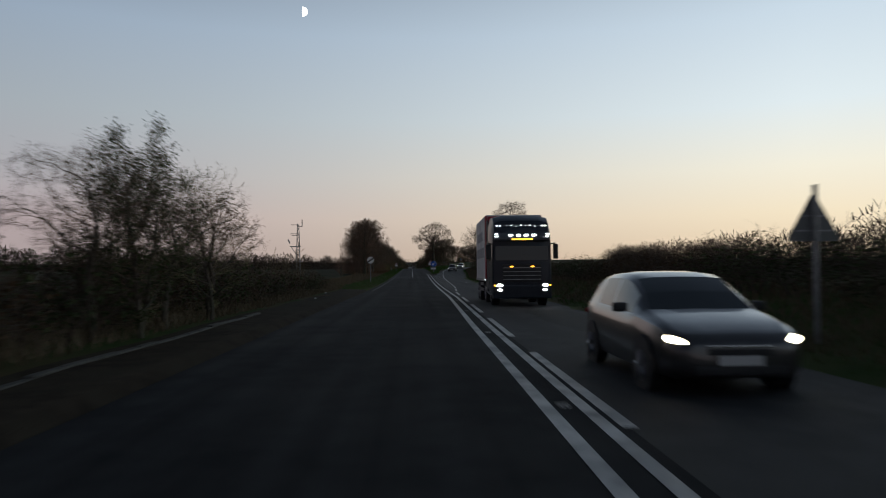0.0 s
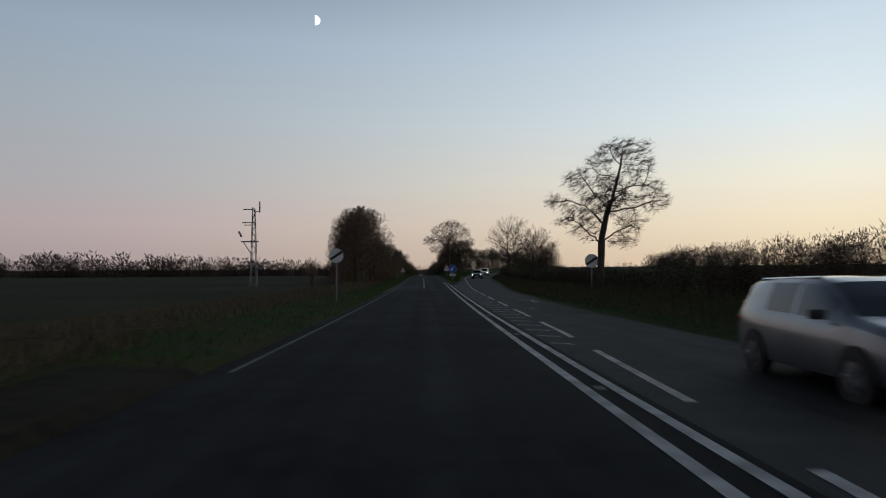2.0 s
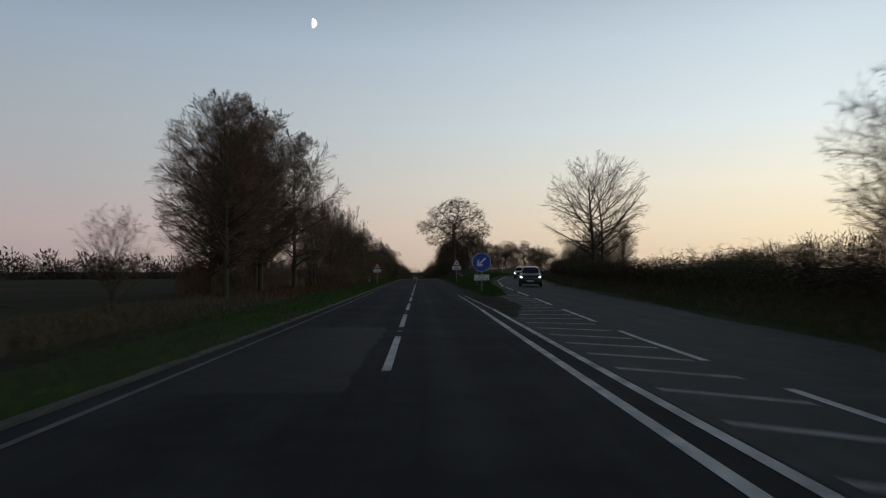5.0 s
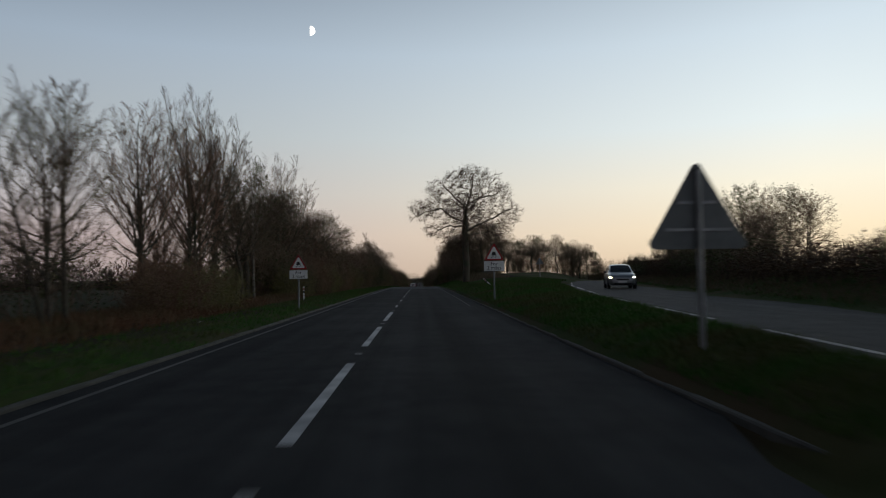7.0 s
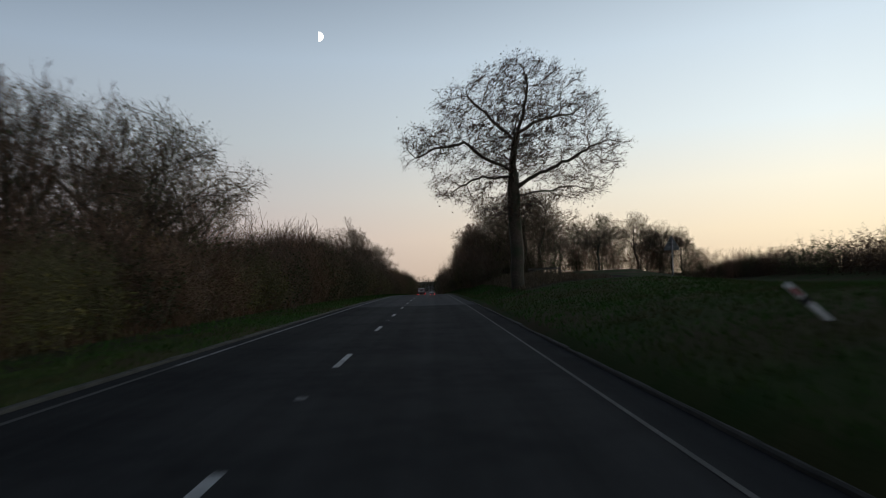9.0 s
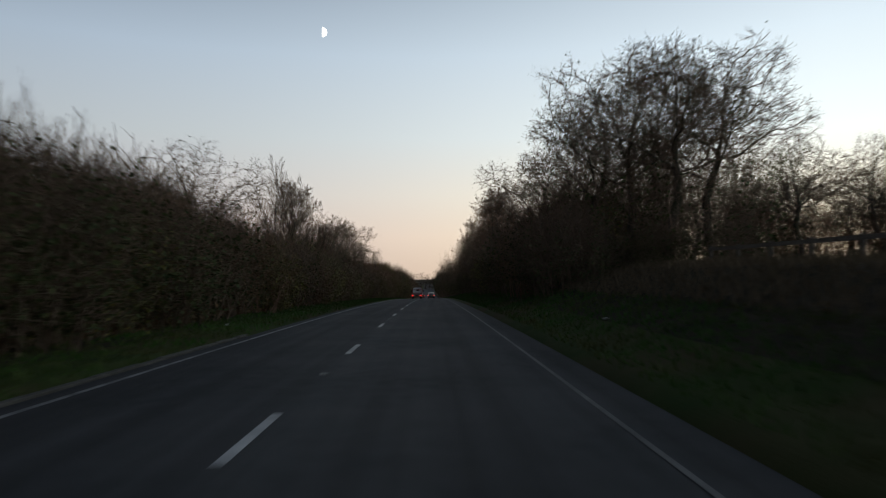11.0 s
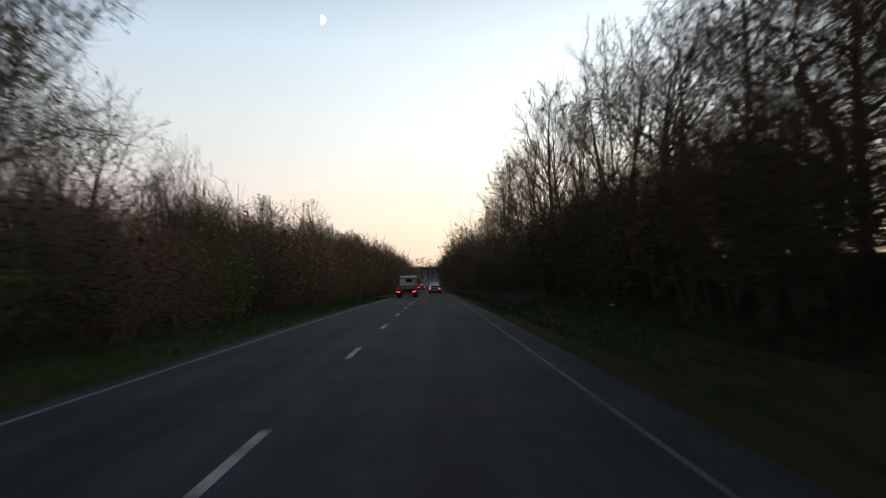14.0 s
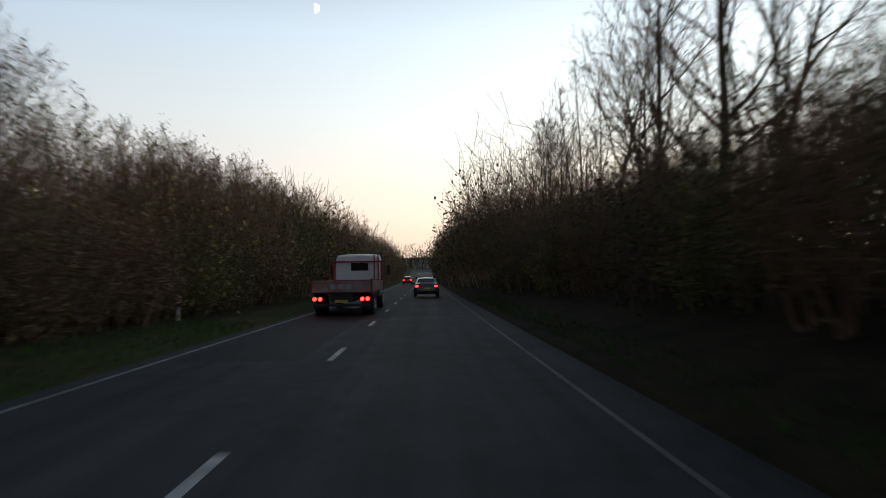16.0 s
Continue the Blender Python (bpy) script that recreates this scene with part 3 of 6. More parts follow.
def colony(seed, trunk, lobes, count, step, reach, kill, tip=0.011, power=2.35, droop=0.0, twig=(0.5, 3), base=None, limbs=()):
    """Limbs that grow towards points in the lobes of a crown.
    trunk: points of the stem; limbs: lines of the main boughs; lobes: (x, y, z, wide, deep, high, share). Returns thick limbs, thin limbs and twigs."""
    rng = np.random.default_rng(seed)
    goals = []
    total = sum(l[6] for l in lobes)
    for x, y, z, a, b, c, share in lobes:
        n = int(count * share / total)
        u = rng.normal(0, 1, (n, 3))
        u /= np.linalg.norm(u, axis=1)[:, None]
        u *= rng.random(n)[:, None] ** 0.42
        goals.append(u * (a, b, c) + (x, y, z))
    goals = np.concatenate(goals)
    nodes, up = [], []
    for i, p in enumerate(trunk):
        p = np.array(p, float)
        if i:
            q = nodes[-1]
            m = max(1, int(np.linalg.norm(p - q) / step))
            for k in range(1, m + 1):
                up.append(len(nodes) - 1)
                nodes.append(q + (p - q) * k / m + rng.normal(0, step * 0.06, 3))
        else:
            nodes.append(p)
            up.append(-1)
    for limb in limbs:
        k = min(range(len(nodes)), key=lambda j: np.linalg.norm(nodes[j] - limb[0]))
        for p in limb[1:]:
            q, p = nodes[k], np.array(p, float)
            m = max(1, int(np.linalg.norm(p - q) / step))
            for i in range(1, m + 1):
                up.append(k)
                nodes.append(q + (p - q) * i / m + rng.normal(0, step * 0.16, 3))
                k = len(nodes) - 1
    best = np.full(len(goals), 1e9)
    near = np.zeros(len(goals), int)
    fresh = range(len(nodes))
    for _ in range(120):
        for k in fresh:
            d = np.linalg.norm(goals - nodes[k], axis=1)
            hit = d < best
            best[hit], near[hit] = d[hit], k
        live = best > kill
        goals, best, near = goals[live], best[live], near[live]
        pull = np.nonzero(best < reach)[0]
        if not len(pull):
            break
        dirs = {}
        for g in pull:
            k = near[g]
            dirs[k] = dirs.get(k, 0) + (goals[g] - nodes[k]) / best[g]
        start = len(nodes)
        for k, d in dirs.items():
            d = d / (np.linalg.norm(d) + 1e-6) + rng.normal(0, 0.22, 3) + (0, 0, -droop)
            if up[k] >= 0:
                back = nodes[k] - nodes[up[k]]
                d = d + 0.35 * back / (np.linalg.norm(back) + 1e-6)
            nodes.append(nodes[k] + d / np.linalg.norm(d) * step)
            up.append(k)
        fresh = range(start, len(nodes))
    n = len(nodes)
    area = np.zeros(n)
    kids = [[] for _ in range(n)]
    for k in range(n - 1, -1, -1):
        if area[k] == 0:
            area[k] = tip ** power
        if up[k] >= 0:
            area[up[k]] += area[k]
            kids[up[k]].append(k)
    rad = area ** (1 / power)
    if base:
        rad *= 1 + (base / rad[0] - 1) * np.clip((rad - tip) / (rad[0] - tip), 0, 1)
    pos = [Vector(p) for p in nodes]
    thick, thin, fine = [], [], []
    starts = [(0, None)]
    while starts:
        k, frm = starts.pop()
        pts, radii = ([pos[frm]], [min(rad[frm], rad[k] * 1.15)]) if frm is not None else ([], [])
        while True:
            pts.append(pos[k])
            radii.append(float(rad[k]))
            if not kids[k]:
                break
            order = sorted(kids[k], key=lambda c: -rad[c])
            starts += [(c, k) for c in order[1:]]
            k = order[0]
        if len(pts) > 1:
            (thick if radii[0] > 0.05 else thin).append((pts, radii))
    long, per = twig
    for k in range(1, n):
        if rad[k] > tip * 2.2:
            continue
        d = pos[k] - pos[up[k]]
        d.normalize()
        for _ in range(per + (1 if not kids[k] else 0)):
            p, way = pos[k], (d + Vector(rng.normal(0, 0.6, 3))).normalized()
            pts = [p]
            for _ in range(2):
                way = (way + Vector(rng.normal(0, 0.35, 3))).normalized()
                p = p + way * long * rng.uniform(0.3, 0.6)
                pts.append(p)
            fine.append((pts, (tip * 0.8, tip * 0.55, tip * 0.4)))
    return thick, thin, fine


def crowned(label, bark, twig, grown, group="", leaves=None, seed=1):
    """A tree from colony(): trunk with its limbs, and a crown of thin limbs and twigs."""
    thick, thin, fine = grown
    ob = tagged(new("tree"), label, "tree", group)
    v, f = [], []
    tubes(thick, 7, v, f)
    link("trunk", v, f, bark, ob, smooth=True)
    v, f = [], []
    tubes(thin, 3, v, f), slivers(fine, v, f)
    link("crown", v, f, twig, ob)
    if leaves:
        count, size, spread, mat, name = leaves
        v, f = [], []
        leaf_quads(np.random.default_rng(seed), [p for pts, r in fine for p in pts], count, size, spread, v, f)
        link(name, v, f, mat, ob)
    return ob


OAK_LIMBS = (((-0.2, 0, 9.0), (-2.2, 0.3, 10.0), (-3.6, 0.2, 11.2), (-5.6, -0.3, 10.6), (-7.6, -0.2, 9.7)), ((0.3, 0, 7.3), (2.3, -0.3, 8.9), (4.0, 0, 9.6), (6.3, 0.2, 10.9)), ((0.1, 0, 11.2), (0.9, 0.3, 13.4), (1.2, 0.2, 15.4)), ((0, 0, 11.0), (-1.4, -0.3, 12.6), (-3.1, 0.2, 14.6)),
             ((-0.3, 0, 8.3), (-2.2, 0.6, 8.5), (-4.2, 0.8, 7.7)), ((0.2, 0, 11.6), (1.8, -0.6, 12.5), (3.8, -0.3, 13.0)), ((0.2, 0, 7.6), (0.6, 2.4, 9.0), (0.5, 5.2, 10.4)), ((0, 0, 8.0), (-0.4, -2.4, 9.2), (-0.5, -5.2, 10.6)), ((0.3, 0, 7.0), (2.0, 0.8, 7.4), (3.8, 0.8, 7.7)))
GNARLED_LIMBS = (((0.2, 0, 4.2), (-0.35, 0.1, 4.9), (-0.9, 0, 5.45), (-1.8, -0.1, 5.7), (-2.9, 0, 5.7)), ((0.5, 0, 5.4), (-0.35, -0.2, 6.15), (-0.75, -0.1, 6.8), (-1.3, 0, 7.6)), ((0.4, 0, 4.9), (1.4, -0.2, 5.2), (2.1, 0, 5.3), (3.5, 0, 5.8)), ((0.05, 0, 3.0), (1.15, 0.2, 3.8), (2.1, 0.1, 4.3)),
                 ((0.05, 0, 3.0), (-0.8, 0.1, 3.8), (-1.5, 0.2, 4.5)), ((1.1, 0, 7.2), (0.25, 0.2, 7.5), (-0.45, 0, 7.9)), ((1.3, 0, 8.0), (0.9, 0, 8.6), (0.65, 0, 9.2)), ((1.3, 0, 8.1), (1.5, 0.1, 9.3)), ((0.9, 0, 6.4), (1.9, 0.2, 6.7), (3.0, 0, 6.8)), ((0.6, 0, 5.6), (0.8, 1.2, 6.0), (0.8, 2.2, 6.4)), ((0.6, 0, 5.5), (0.8, -1.2, 6.0), (0.8, -2.2, 6.4)))


def oak_tree():
    lobes = ((0.6, 0, 15.1, 3.6, 3.4, 2.4, 1.0), (-3.4, 0.5, 13.8, 2.3, 2.2, 2.0, 0.7), (-5.6, -0.4, 10.9, 2.9, 2.6, 1.7, 0.75), (-3.6, 0.5, 7.9, 2.7, 2.6, 1.3, 0.55), (4.6, 0.4, 13.2, 2.4, 2.4, 2.0, 0.75),
             (6.1, -0.3, 10.3, 2.2, 2.4, 2.1, 0.7), (4.2, 0.4, 7.9, 2.9, 2.6, 1.3, 0.6), (0.2, 0, 11.2, 4.6, 4.4, 3.0, 0.7), (0.4, 5.0, 10.6, 3.6, 2.6, 2.6, 0.5), (-0.4, -5.0, 10.6, 3.6, 2.6, 2.6, 0.5), (-0.5, 0, 6.2, 3.6, 3.2, 1.0, 0.3), (0.8, 0, 15.6, 4.2, 3.4, 2.0, 0.5))
    return crowned("broad old oak with a domed crown of withered leaves", BARK, TWIG_DARK, colony(11, ((0, 0, -0.4), (0.05, 0, 3.0), (-0.1, 0, 6.5), (-0.1, 0, 9.4), (0.2, 0.1, 11.6)), lobes, 4200, 0.42, 4.5, 0.58, tip=0.015, power=2.2, twig=(0.8, 9), droop=0.05, base=0.48, limbs=OAK_LIMBS), leaves=(8000, 0.13, 0.22, LEAF_OAK, "foliage"), seed=12)


def gnarled_tree():
    lobes = ((1.5, 0, 9.05, 1.7, 1.3, 0.75, 1.0), (-0.2, 0, 8.1, 0.9, 0.9, 0.7, 0.5), (-1.4, 0, 7.2, 0.9, 1.0, 0.6, 0.5), (-2.5, 0, 5.7, 0.95, 0.9, 0.5, 0.5), (-1.3, 0, 4.6, 1.3, 1.2, 0.8, 0.8), (-0.7, 0, 3.7, 0.9, 0.9, 0.6, 0.4), (2.5, 0, 8.0, 0.85, 0.9, 0.8, 0.5),
             (3.1, 0, 6.7, 0.9, 0.9, 0.45, 0.4), (3.2, 0, 5.8, 1.05, 1.0, 0.7, 0.55), (1.8, 0, 4.3, 0.95, 1.0, 0.8, 0.55), (0.3, 0, 6.0, 1.7, 1.5, 1.4, 0.7), (1.4, 0, 3.2, 1.1, 1.0, 0.6, 0.35), (0.8, 1.9, 6.2, 1.6, 1.0, 1.5, 0.4), (0.8, -1.9, 6.2, 1.6, 1.0, 1.5, 0.4))
    return crowned("bare gnarled tree with crooked limbs above the hedge", BARK, TWIG_DARK, colony(5, ((0, 0, -0.3), (0.02, 0, 2.2), (0.08, 0, 3.3), (0.35, 0, 4.75), (0.8, 0, 6.1), (1.12, 0, 7.3), (1.3, 0, 8.1)), lobes, 2300, 0.25, 2.4, 0.33, tip=0.010, power=2.25, twig=(0.5, 12), base=0.22, limbs=GNARLED_LIMBS))


def thorn_tree(seed, label, leaves):
    rng = np.random.default_rng(seed)
    lobes = [(0, 0, 6.6, 3.2, 3.2, 2.8, 1.2), (0, 0, 9.4, 2.4, 2.4, 1.6, 0.8)]
    for k in range(7):
        a = k * 0.9 + rng.uniform(-0.3, 0.3)
        r = rng.uniform(2.6, 4.2)
        lobes.append((math.cos(a) * r, math.sin(a) * r, rng.uniform(5.0, 9.6), 1.8, 1.8, 1.1, 0.5))
    trunk = ((0, 0, -0.4), (rng.uniform(-0.2, 0.2), 0.1, 1.6), (rng.uniform(-0.5, 0.5), rng.uniform(-0.5, 0.5), 3.4), (rng.uniform(-0.8, 0.8), rng.uniform(-0.8, 0.8), 5.2))
    return crowned(label, BARK, TWIG, colony(seed, trunk, lobes, 1700, 0.36, 4.0, 0.5, tip=0.011, twig=(0.7, 5), base=0.2), WOOD, leaves, seed)


def round_tree():
    rng = np.random.default_rng(8)
    spec = {"taper": 0.80, "tip": 0.005, "thin": 0.5, "env": (6.4, 5.3, 5.2), "levels": ((7, 0.03, 0.02, 24, 0.20, 60, 0.5), (7, 0.07, 0.03, 12, 0.14, 38, 0.36), (3, 0.14, 0.03, 13, 0.10, 40, 0.55), (2, 0.18, 0.02, 0, 0, 0, 0))}
    out = [[] for _ in spec["levels"]]
    grow(rng, Vector((-0.45, 0, -0.3)), Vector((-0.09, 0, 1)), 8.8, 0.24, 0, spec, out)
    grow(rng, Vector((0.55, 0.1, -0.3)), Vector((0.12, 0.02, 1)), 8.4, 0.21, 0, spec, out)
    return crowned("round-headed bare tree with two stems", BARK, TWIG_DARK, (out[0] + out[1], out[2], out[3]))


def thicket(seed, label, wide, high, stems, leaves, twig, leaf, leaf_name="foliage", category="bush", group=""):
    """A dense shrub of many stems from the ground, with clinging leaves."""
    rng = np.random.default_rng(seed)
    spec = {"taper": 0.8, "tip": 0.006, "thin": 0.5, "env": (0.36 * high, 0.52 * wide, 0.64 * high), "levels": ((3, 0.12, 0.05, 7, 0.15, 42, 0.42), (3, 0.22, 0.05, 6, 0.1, 42, 0.5), (1, 0.28, 0.02, 0, 0, 0, 0))}
    out = [[], [], []]
    for _ in range(stems):
        a, r = rng.uniform(0, 6.283), wide * 0.38 * math.sqrt(rng.random())
        d = Vector((math.cos(a) * rng.uniform(0, 0.5), math.sin(a) * rng.uniform(0, 0.5), 1))
        edge = 1 - 0.45 * (r / (wide * 0.38)) ** 2
        grow(rng, Vector((math.cos(a) * r, math.sin(a) * r, -0.15)), d, high * rng.uniform(0.6, 1.0) * edge, 0.03, 0, spec, out)
    ob = tagged(new("bush"), label, category, group)
    v, f = [], []
    tubes(out[0], 3, v, f), tubes(out[1], 3, v, f), slivers(out[2], v, f)
    link("crown", v, f, twig, ob)
    pts = [p for lv in out for pts, r in lv for p in pts[1:] if p.z < high * rng.uniform(0.35, 0.85)]
    for _ in range(len(pts) // 4):
        a, r = rng.uniform(0, 6.283), wide * 0.45 * math.sqrt(rng.random())
        pts.append(Vector((math.cos(a) * r, math.sin(a) * r, rng.uniform(0.0, 0.3) * high)))
    v, f = [], []
    leaf_quads(rng, pts, int(leaves * 1.05), 0.105, 0.13, v, f)
    link(leaf_name, v, f, leaf, ob)
    return ob


def long_hedge(seed, label, long, wide, high, stems, leaves, twig, leaf):
    """A length of hedge along y, of stems and leaves."""
    rng = np.random.default_rng(seed)
    spec = {"taper": 0.8, "tip": 0.006, "levels": ((3, 0.14, 0.04, 5, 0.12, 44, 0.42), (2, 0.26, 0.04, 5, 0.1, 44, 0.55), (1, 0.28, 0.02, 0, 0, 0, 0))}
    out = [[], [], []]
    for _ in range(stems):
        x, y = rng.uniform(-wide / 2, wide / 2), rng.uniform(-long / 2, long / 2)
        grow(rng, Vector((x, y, -0.2)), Vector((rng.normal(0, 0.2), rng.normal(0, 0.25), 1)), high * rng.uniform(0.65, 1.05) * (1 - 0.35 * (2 * x / wide) ** 2), 0.025, 0, spec, out)
    ob = tagged(new("hedge"), label, "hedge", "field hedge beside the road")
    v, f = [], []
    tubes(out[0], 3, v, f), tubes(out[1], 3, v, f), slivers(out[2], v, f)
    link("crown", v, f, twig, ob)
    pts = [p for lv in out for pts, r in lv for p in pts[1:] if p.z < high * rng.uniform(0.6, 1.1)]
    for _ in range(len(pts) // 4):
        pts.append(Vector((rng.uniform(-0.5, 0.5) * wide, rng.uniform(-0.5, 0.5) * long, rng.uniform(0.0, 0.35) * high)))
    v, f = [], []
    leaf_quads(rng, pts, int(leaves * 1.0), 0.115, 0.12, v, f)
    link("foliage", v, f, leaf, ob)
    return ob


MASS = {}


def mass(kind, x, y, turn, scale, tall=1.0, sink=0.1):
    """Notes a shrub of the undergrowth that is joined into one mass later."""
    m = Matrix.Translation((x, y, land(x, y) - sink)) @ Matrix.Rotation(radians(turn), 4, "Z") @ Matrix.Diagonal((scale, scale, scale * tall, 1))
    MASS.setdefault(kind, []).append(m)


def build_mass():
    """Joins the noted shrubs: one mesh of stems and leaves for each kind of shrub."""
    for kind, places in MASS.items():
        for src in MADE[kind].children:
            co = np.empty(len(src.data.vertices) * 3)
            src.data.vertices.foreach_get("co", co)
            co = co.reshape(-1, 3)
            loops = np.empty(len(src.data.loops), dtype=np.int32)
            src.data.loops.foreach_get("vertex_index", loops)
            faces = loops.reshape(-1, 4)
            allv, allf, base = [], [], 0
            kept, index = np.unique(faces[::2], return_inverse=True)
            sparse = (co[kept], index.reshape(-1, 4))
            for m in places:
                a = np.array(m)
                c, f = sparse if a[1, 3] > 446 or a[0, 3] < -13.2 or a[0, 3] > 11.5 else (co, faces)
                allv.append(c @ a[:3, :3].T + a[:3, 3])
                allf.append(f + base)
                base += len(c)
            me = bpy.data.meshes.new("undergrowth")
            V, F = np.concatenate(allv), np.concatenate(allf)
            me.vertices.add(len(V))
            me.vertices.foreach_set("co", V.ravel())
            me.loops.add(F.size)
            me.loops.foreach_set("vertex_index", F.ravel().astype(np.int32))
            me.polygons.add(len(F))
            me.polygons.foreach_set("loop_start", np.arange(0, F.size, 4, dtype=np.int32))
            me.update(calc_edges=True)
            me.materials.append(src.data.materials[0])
            tagged(new("undergrowth", me), "dense tangled undergrowth of the roadside wood", "undergrowth", kind="stuff")


def weed(seed):
    """A clump of dry stalks with small side shoots."""
    rng = np.random.default_rng(seed)
    spec = {"taper": 0.7, "tip": 0.006, "levels": ((4, 0.08, 0.02, 7, 0.35, 38, 0.24), (2, 0.2, 0.04, 3, 0.3, 36, 0.5), (1, 0.2, 0, 0, 0, 0, 0))}
    out = [[], [], []]
    for _ in range(9):
        grow(rng, Vector((rng.normal(0, 0.35), rng.normal(0, 0.35), -0.05)), Vector((rng.normal(0, 0.22), rng.normal(0, 0.22), 1)), rng.uniform(0.9, 2.2), 0.010, 0, spec, out)
    ob = tagged(new("weed_clump"), "tall dry weed stalks standing on the verge", "weeds", "dry weeds on the verge")
    v, f = [], []
    tubes(out[0], 3, v, f), tubes(out[1], 3, v, f), slivers(out[2], v, f)
    link("stem", v, f, STRAW, ob)
    return ob


WOOD = "trees of the roadside wood"
SHRUB = "shrubs along the wood's edge"
KINDS = {
    "oak": oak_tree,
    "gnarled": gnarled_tree,
    "round": round_tree,
    "fountain1": lambda: tree(44, FOUNTAIN, "tall bare tree of many upright limbs", 14, 0.20, BARK, TWIG, WOOD, stems=2),
    "fountain2": lambda: tree(45, FOUNTAIN, "bare tree of many upright limbs", 10, 0.15, BARK, TWIG_RUSSET, WOOD, stems=2),
    "ash1": lambda: tree(21, ASH, "slender bare ash tree at the wood's edge", 12, 0.15, BARK, TWIG, WOOD),
    "ash2": lambda: tree(22, ASH, "slender bare ash tree at the wood's edge", 12, 0.17, BARK, TWIG_RUSSET, WOOD),
    "ash3": lambda: tree(23, ASH, "leafless tree of two stems at the wood's edge", 11, 0.13, BARK, TWIG, WOOD, stems=2),
    "copse1": lambda: tree(35, SPREAD, "olive leafy tree in the roadside wood", 10, 0.15, BARK, TWIG_OLIVE, WOOD, stems=2, leaves=(2600, 0.13, 0.25, LEAF_LIT, "foliage")),
    "copse2": lambda: tree(36, SPREAD, "russet tree with withered leaves in the roadside wood", 10, 0.15, BARK, TWIG_RUSSET, WOOD, stems=2, leaves=(2200, 0.13, 0.25, LEAF_BROWN, "foliage")),
    "beech1": lambda: tree(24, DENSE, "tall bare tree with dense layered twigs", 12, 0.19, BARK, TWIG, WOOD),
    "beech2": lambda: tree(25, DENSE, "tall bare tree with dense layered twigs", 12, 0.17, BARK, TWIG_RUSSET, WOOD),
    "spread1": lambda: tree(31, SPREAD, "wide-branched bare tree in the roadside wood", 11, 0.17, BARK, TWIG, WOOD),
    "spread2": lambda: tree(32, SPREAD, "wide-branched bare tree with olive twigs", 11, 0.16, BARK, TWIG_OLIVE, WOOD),
    "spread3": lambda: tree(33, SPREAD, "wide-branched bare tree with russet twigs", 10, 0.15, BARK, TWIG_RUSSET, WOOD, stems=2),
    "ivied": lambda: tree(34, SPREAD, "bare tree overgrown with dark ivy", 11, 0.18, BARK, TWIG, WOOD, leaves=(5200, 0.13, 0.22, LEAF, "ivy")),
    "pole1": lambda: tree(41, POLE, "thin upright young tree among others", 11, 0.07, BARK, TWIG, WOOD, stems=3),
    "pole2": lambda: tree(42, POLE, "thin upright young tree among others", 11, 0.08, BARK, TWIG_RUSSET, WOOD, stems=4),
    "birch": lambda: tree(43, POLE, "young birch with a pale trunk", 11, 0.10, BARK_PALE, TWIG, WOOD),
    "thorn1": lambda: thorn_tree(51, "spreading thorn tree with a tangled dark crown", (1800, 0.10, 0.16, LEAF, "foliage")),
    "thorn2": lambda: thorn_tree(52, "spreading thorn tree with a tangled dark crown", (2200, 0.10, 0.16, LEAF, "foliage")),
    "bush1": lambda: thicket(61, "dense dark bush with clinging leaves", 4.2, 4.0, 26, 2000, TWIG, LEAF, group=SHRUB),
    "bush2": lambda: thicket(62, "dense brownish bush of bare and leafy stems", 4.0, 3.8, 27, 1500, TWIG_RUSSET, LEAF_BROWN, group=SHRUB),
    "bush3": lambda: thicket(63, "olive bush with yellowing leaves, coloured as if lit", 3.8, 3.4, 25, 1500, TWIG_OLIVE, LEAF_LIT, group=SHRUB),
    "bush4": lambda: thicket(64, "tall bare bush with fine upright twigs", 3.6, 5.0, 30, 300, TWIG, LEAF_BROWN, group=SHRUB),
    "hedge1": lambda: long_hedge(65, "length of unkempt dark field hedge", 6.4, 3.0, 2.3, 62, 2200, TWIG_DARK, LEAF),
    "hedge2": lambda: long_hedge(66, "length of brown leafy field hedge", 6.4, 3.0, 2.2, 66, 1900, TWIG_DARK, LEAF_OAK),
    "evergreen": lambda: thicket(67, "tall dense evergreen hedge block", 4.5, 6.2, 30, 4200, TWIG, LEAF, category="hedge"),
    "weed1": lambda: weed(71),
    "weed2": lambda: weed(72),
}
pick = np.random.default_rng(77)


def rnd(a, b):
    return float(pick.uniform(a, b))


# lone trees
plant("oak", 6.2, 268.0, 0, 1.0, 0.97)
plant("gnarled", 9.1, 92.5, 0, 1.02, 0.93)
plant("round", 14.9, 180.5, 30, 0.95)
plant("round", 12.2, 136.0, 70, 0.56)
plant("spread3", 13.4, 139, 60, 0.46, 1.0)
plant("ash3", 9.4, 108.5, 0, 0.25)
for kind, x, y, turn, size in (("ivied", -7.6, 22.4, 250, 0.42), ("ivied", -8.0, 23.4, 20, 0.38), ("thorn2", -8.2, 21.4, 40, 0.36), ("thorn1", -7.8, 24.4, 200, 0.36), ("ivied", -9.0, 25.0, 100, 0.36), ("spread2", -7.6, 27.6, 10, 0.42), ("thorn1", -7.8, 28.0, 90, 0.34), ("spread3", -10.4, 18.6, 70, 0.32), ("ash3", -10.2, 15.8, 10, 0.30)):
    plant(kind, x, y, turn, size)
plant("spread3", 13.4, 25.0, 0, 0.5)

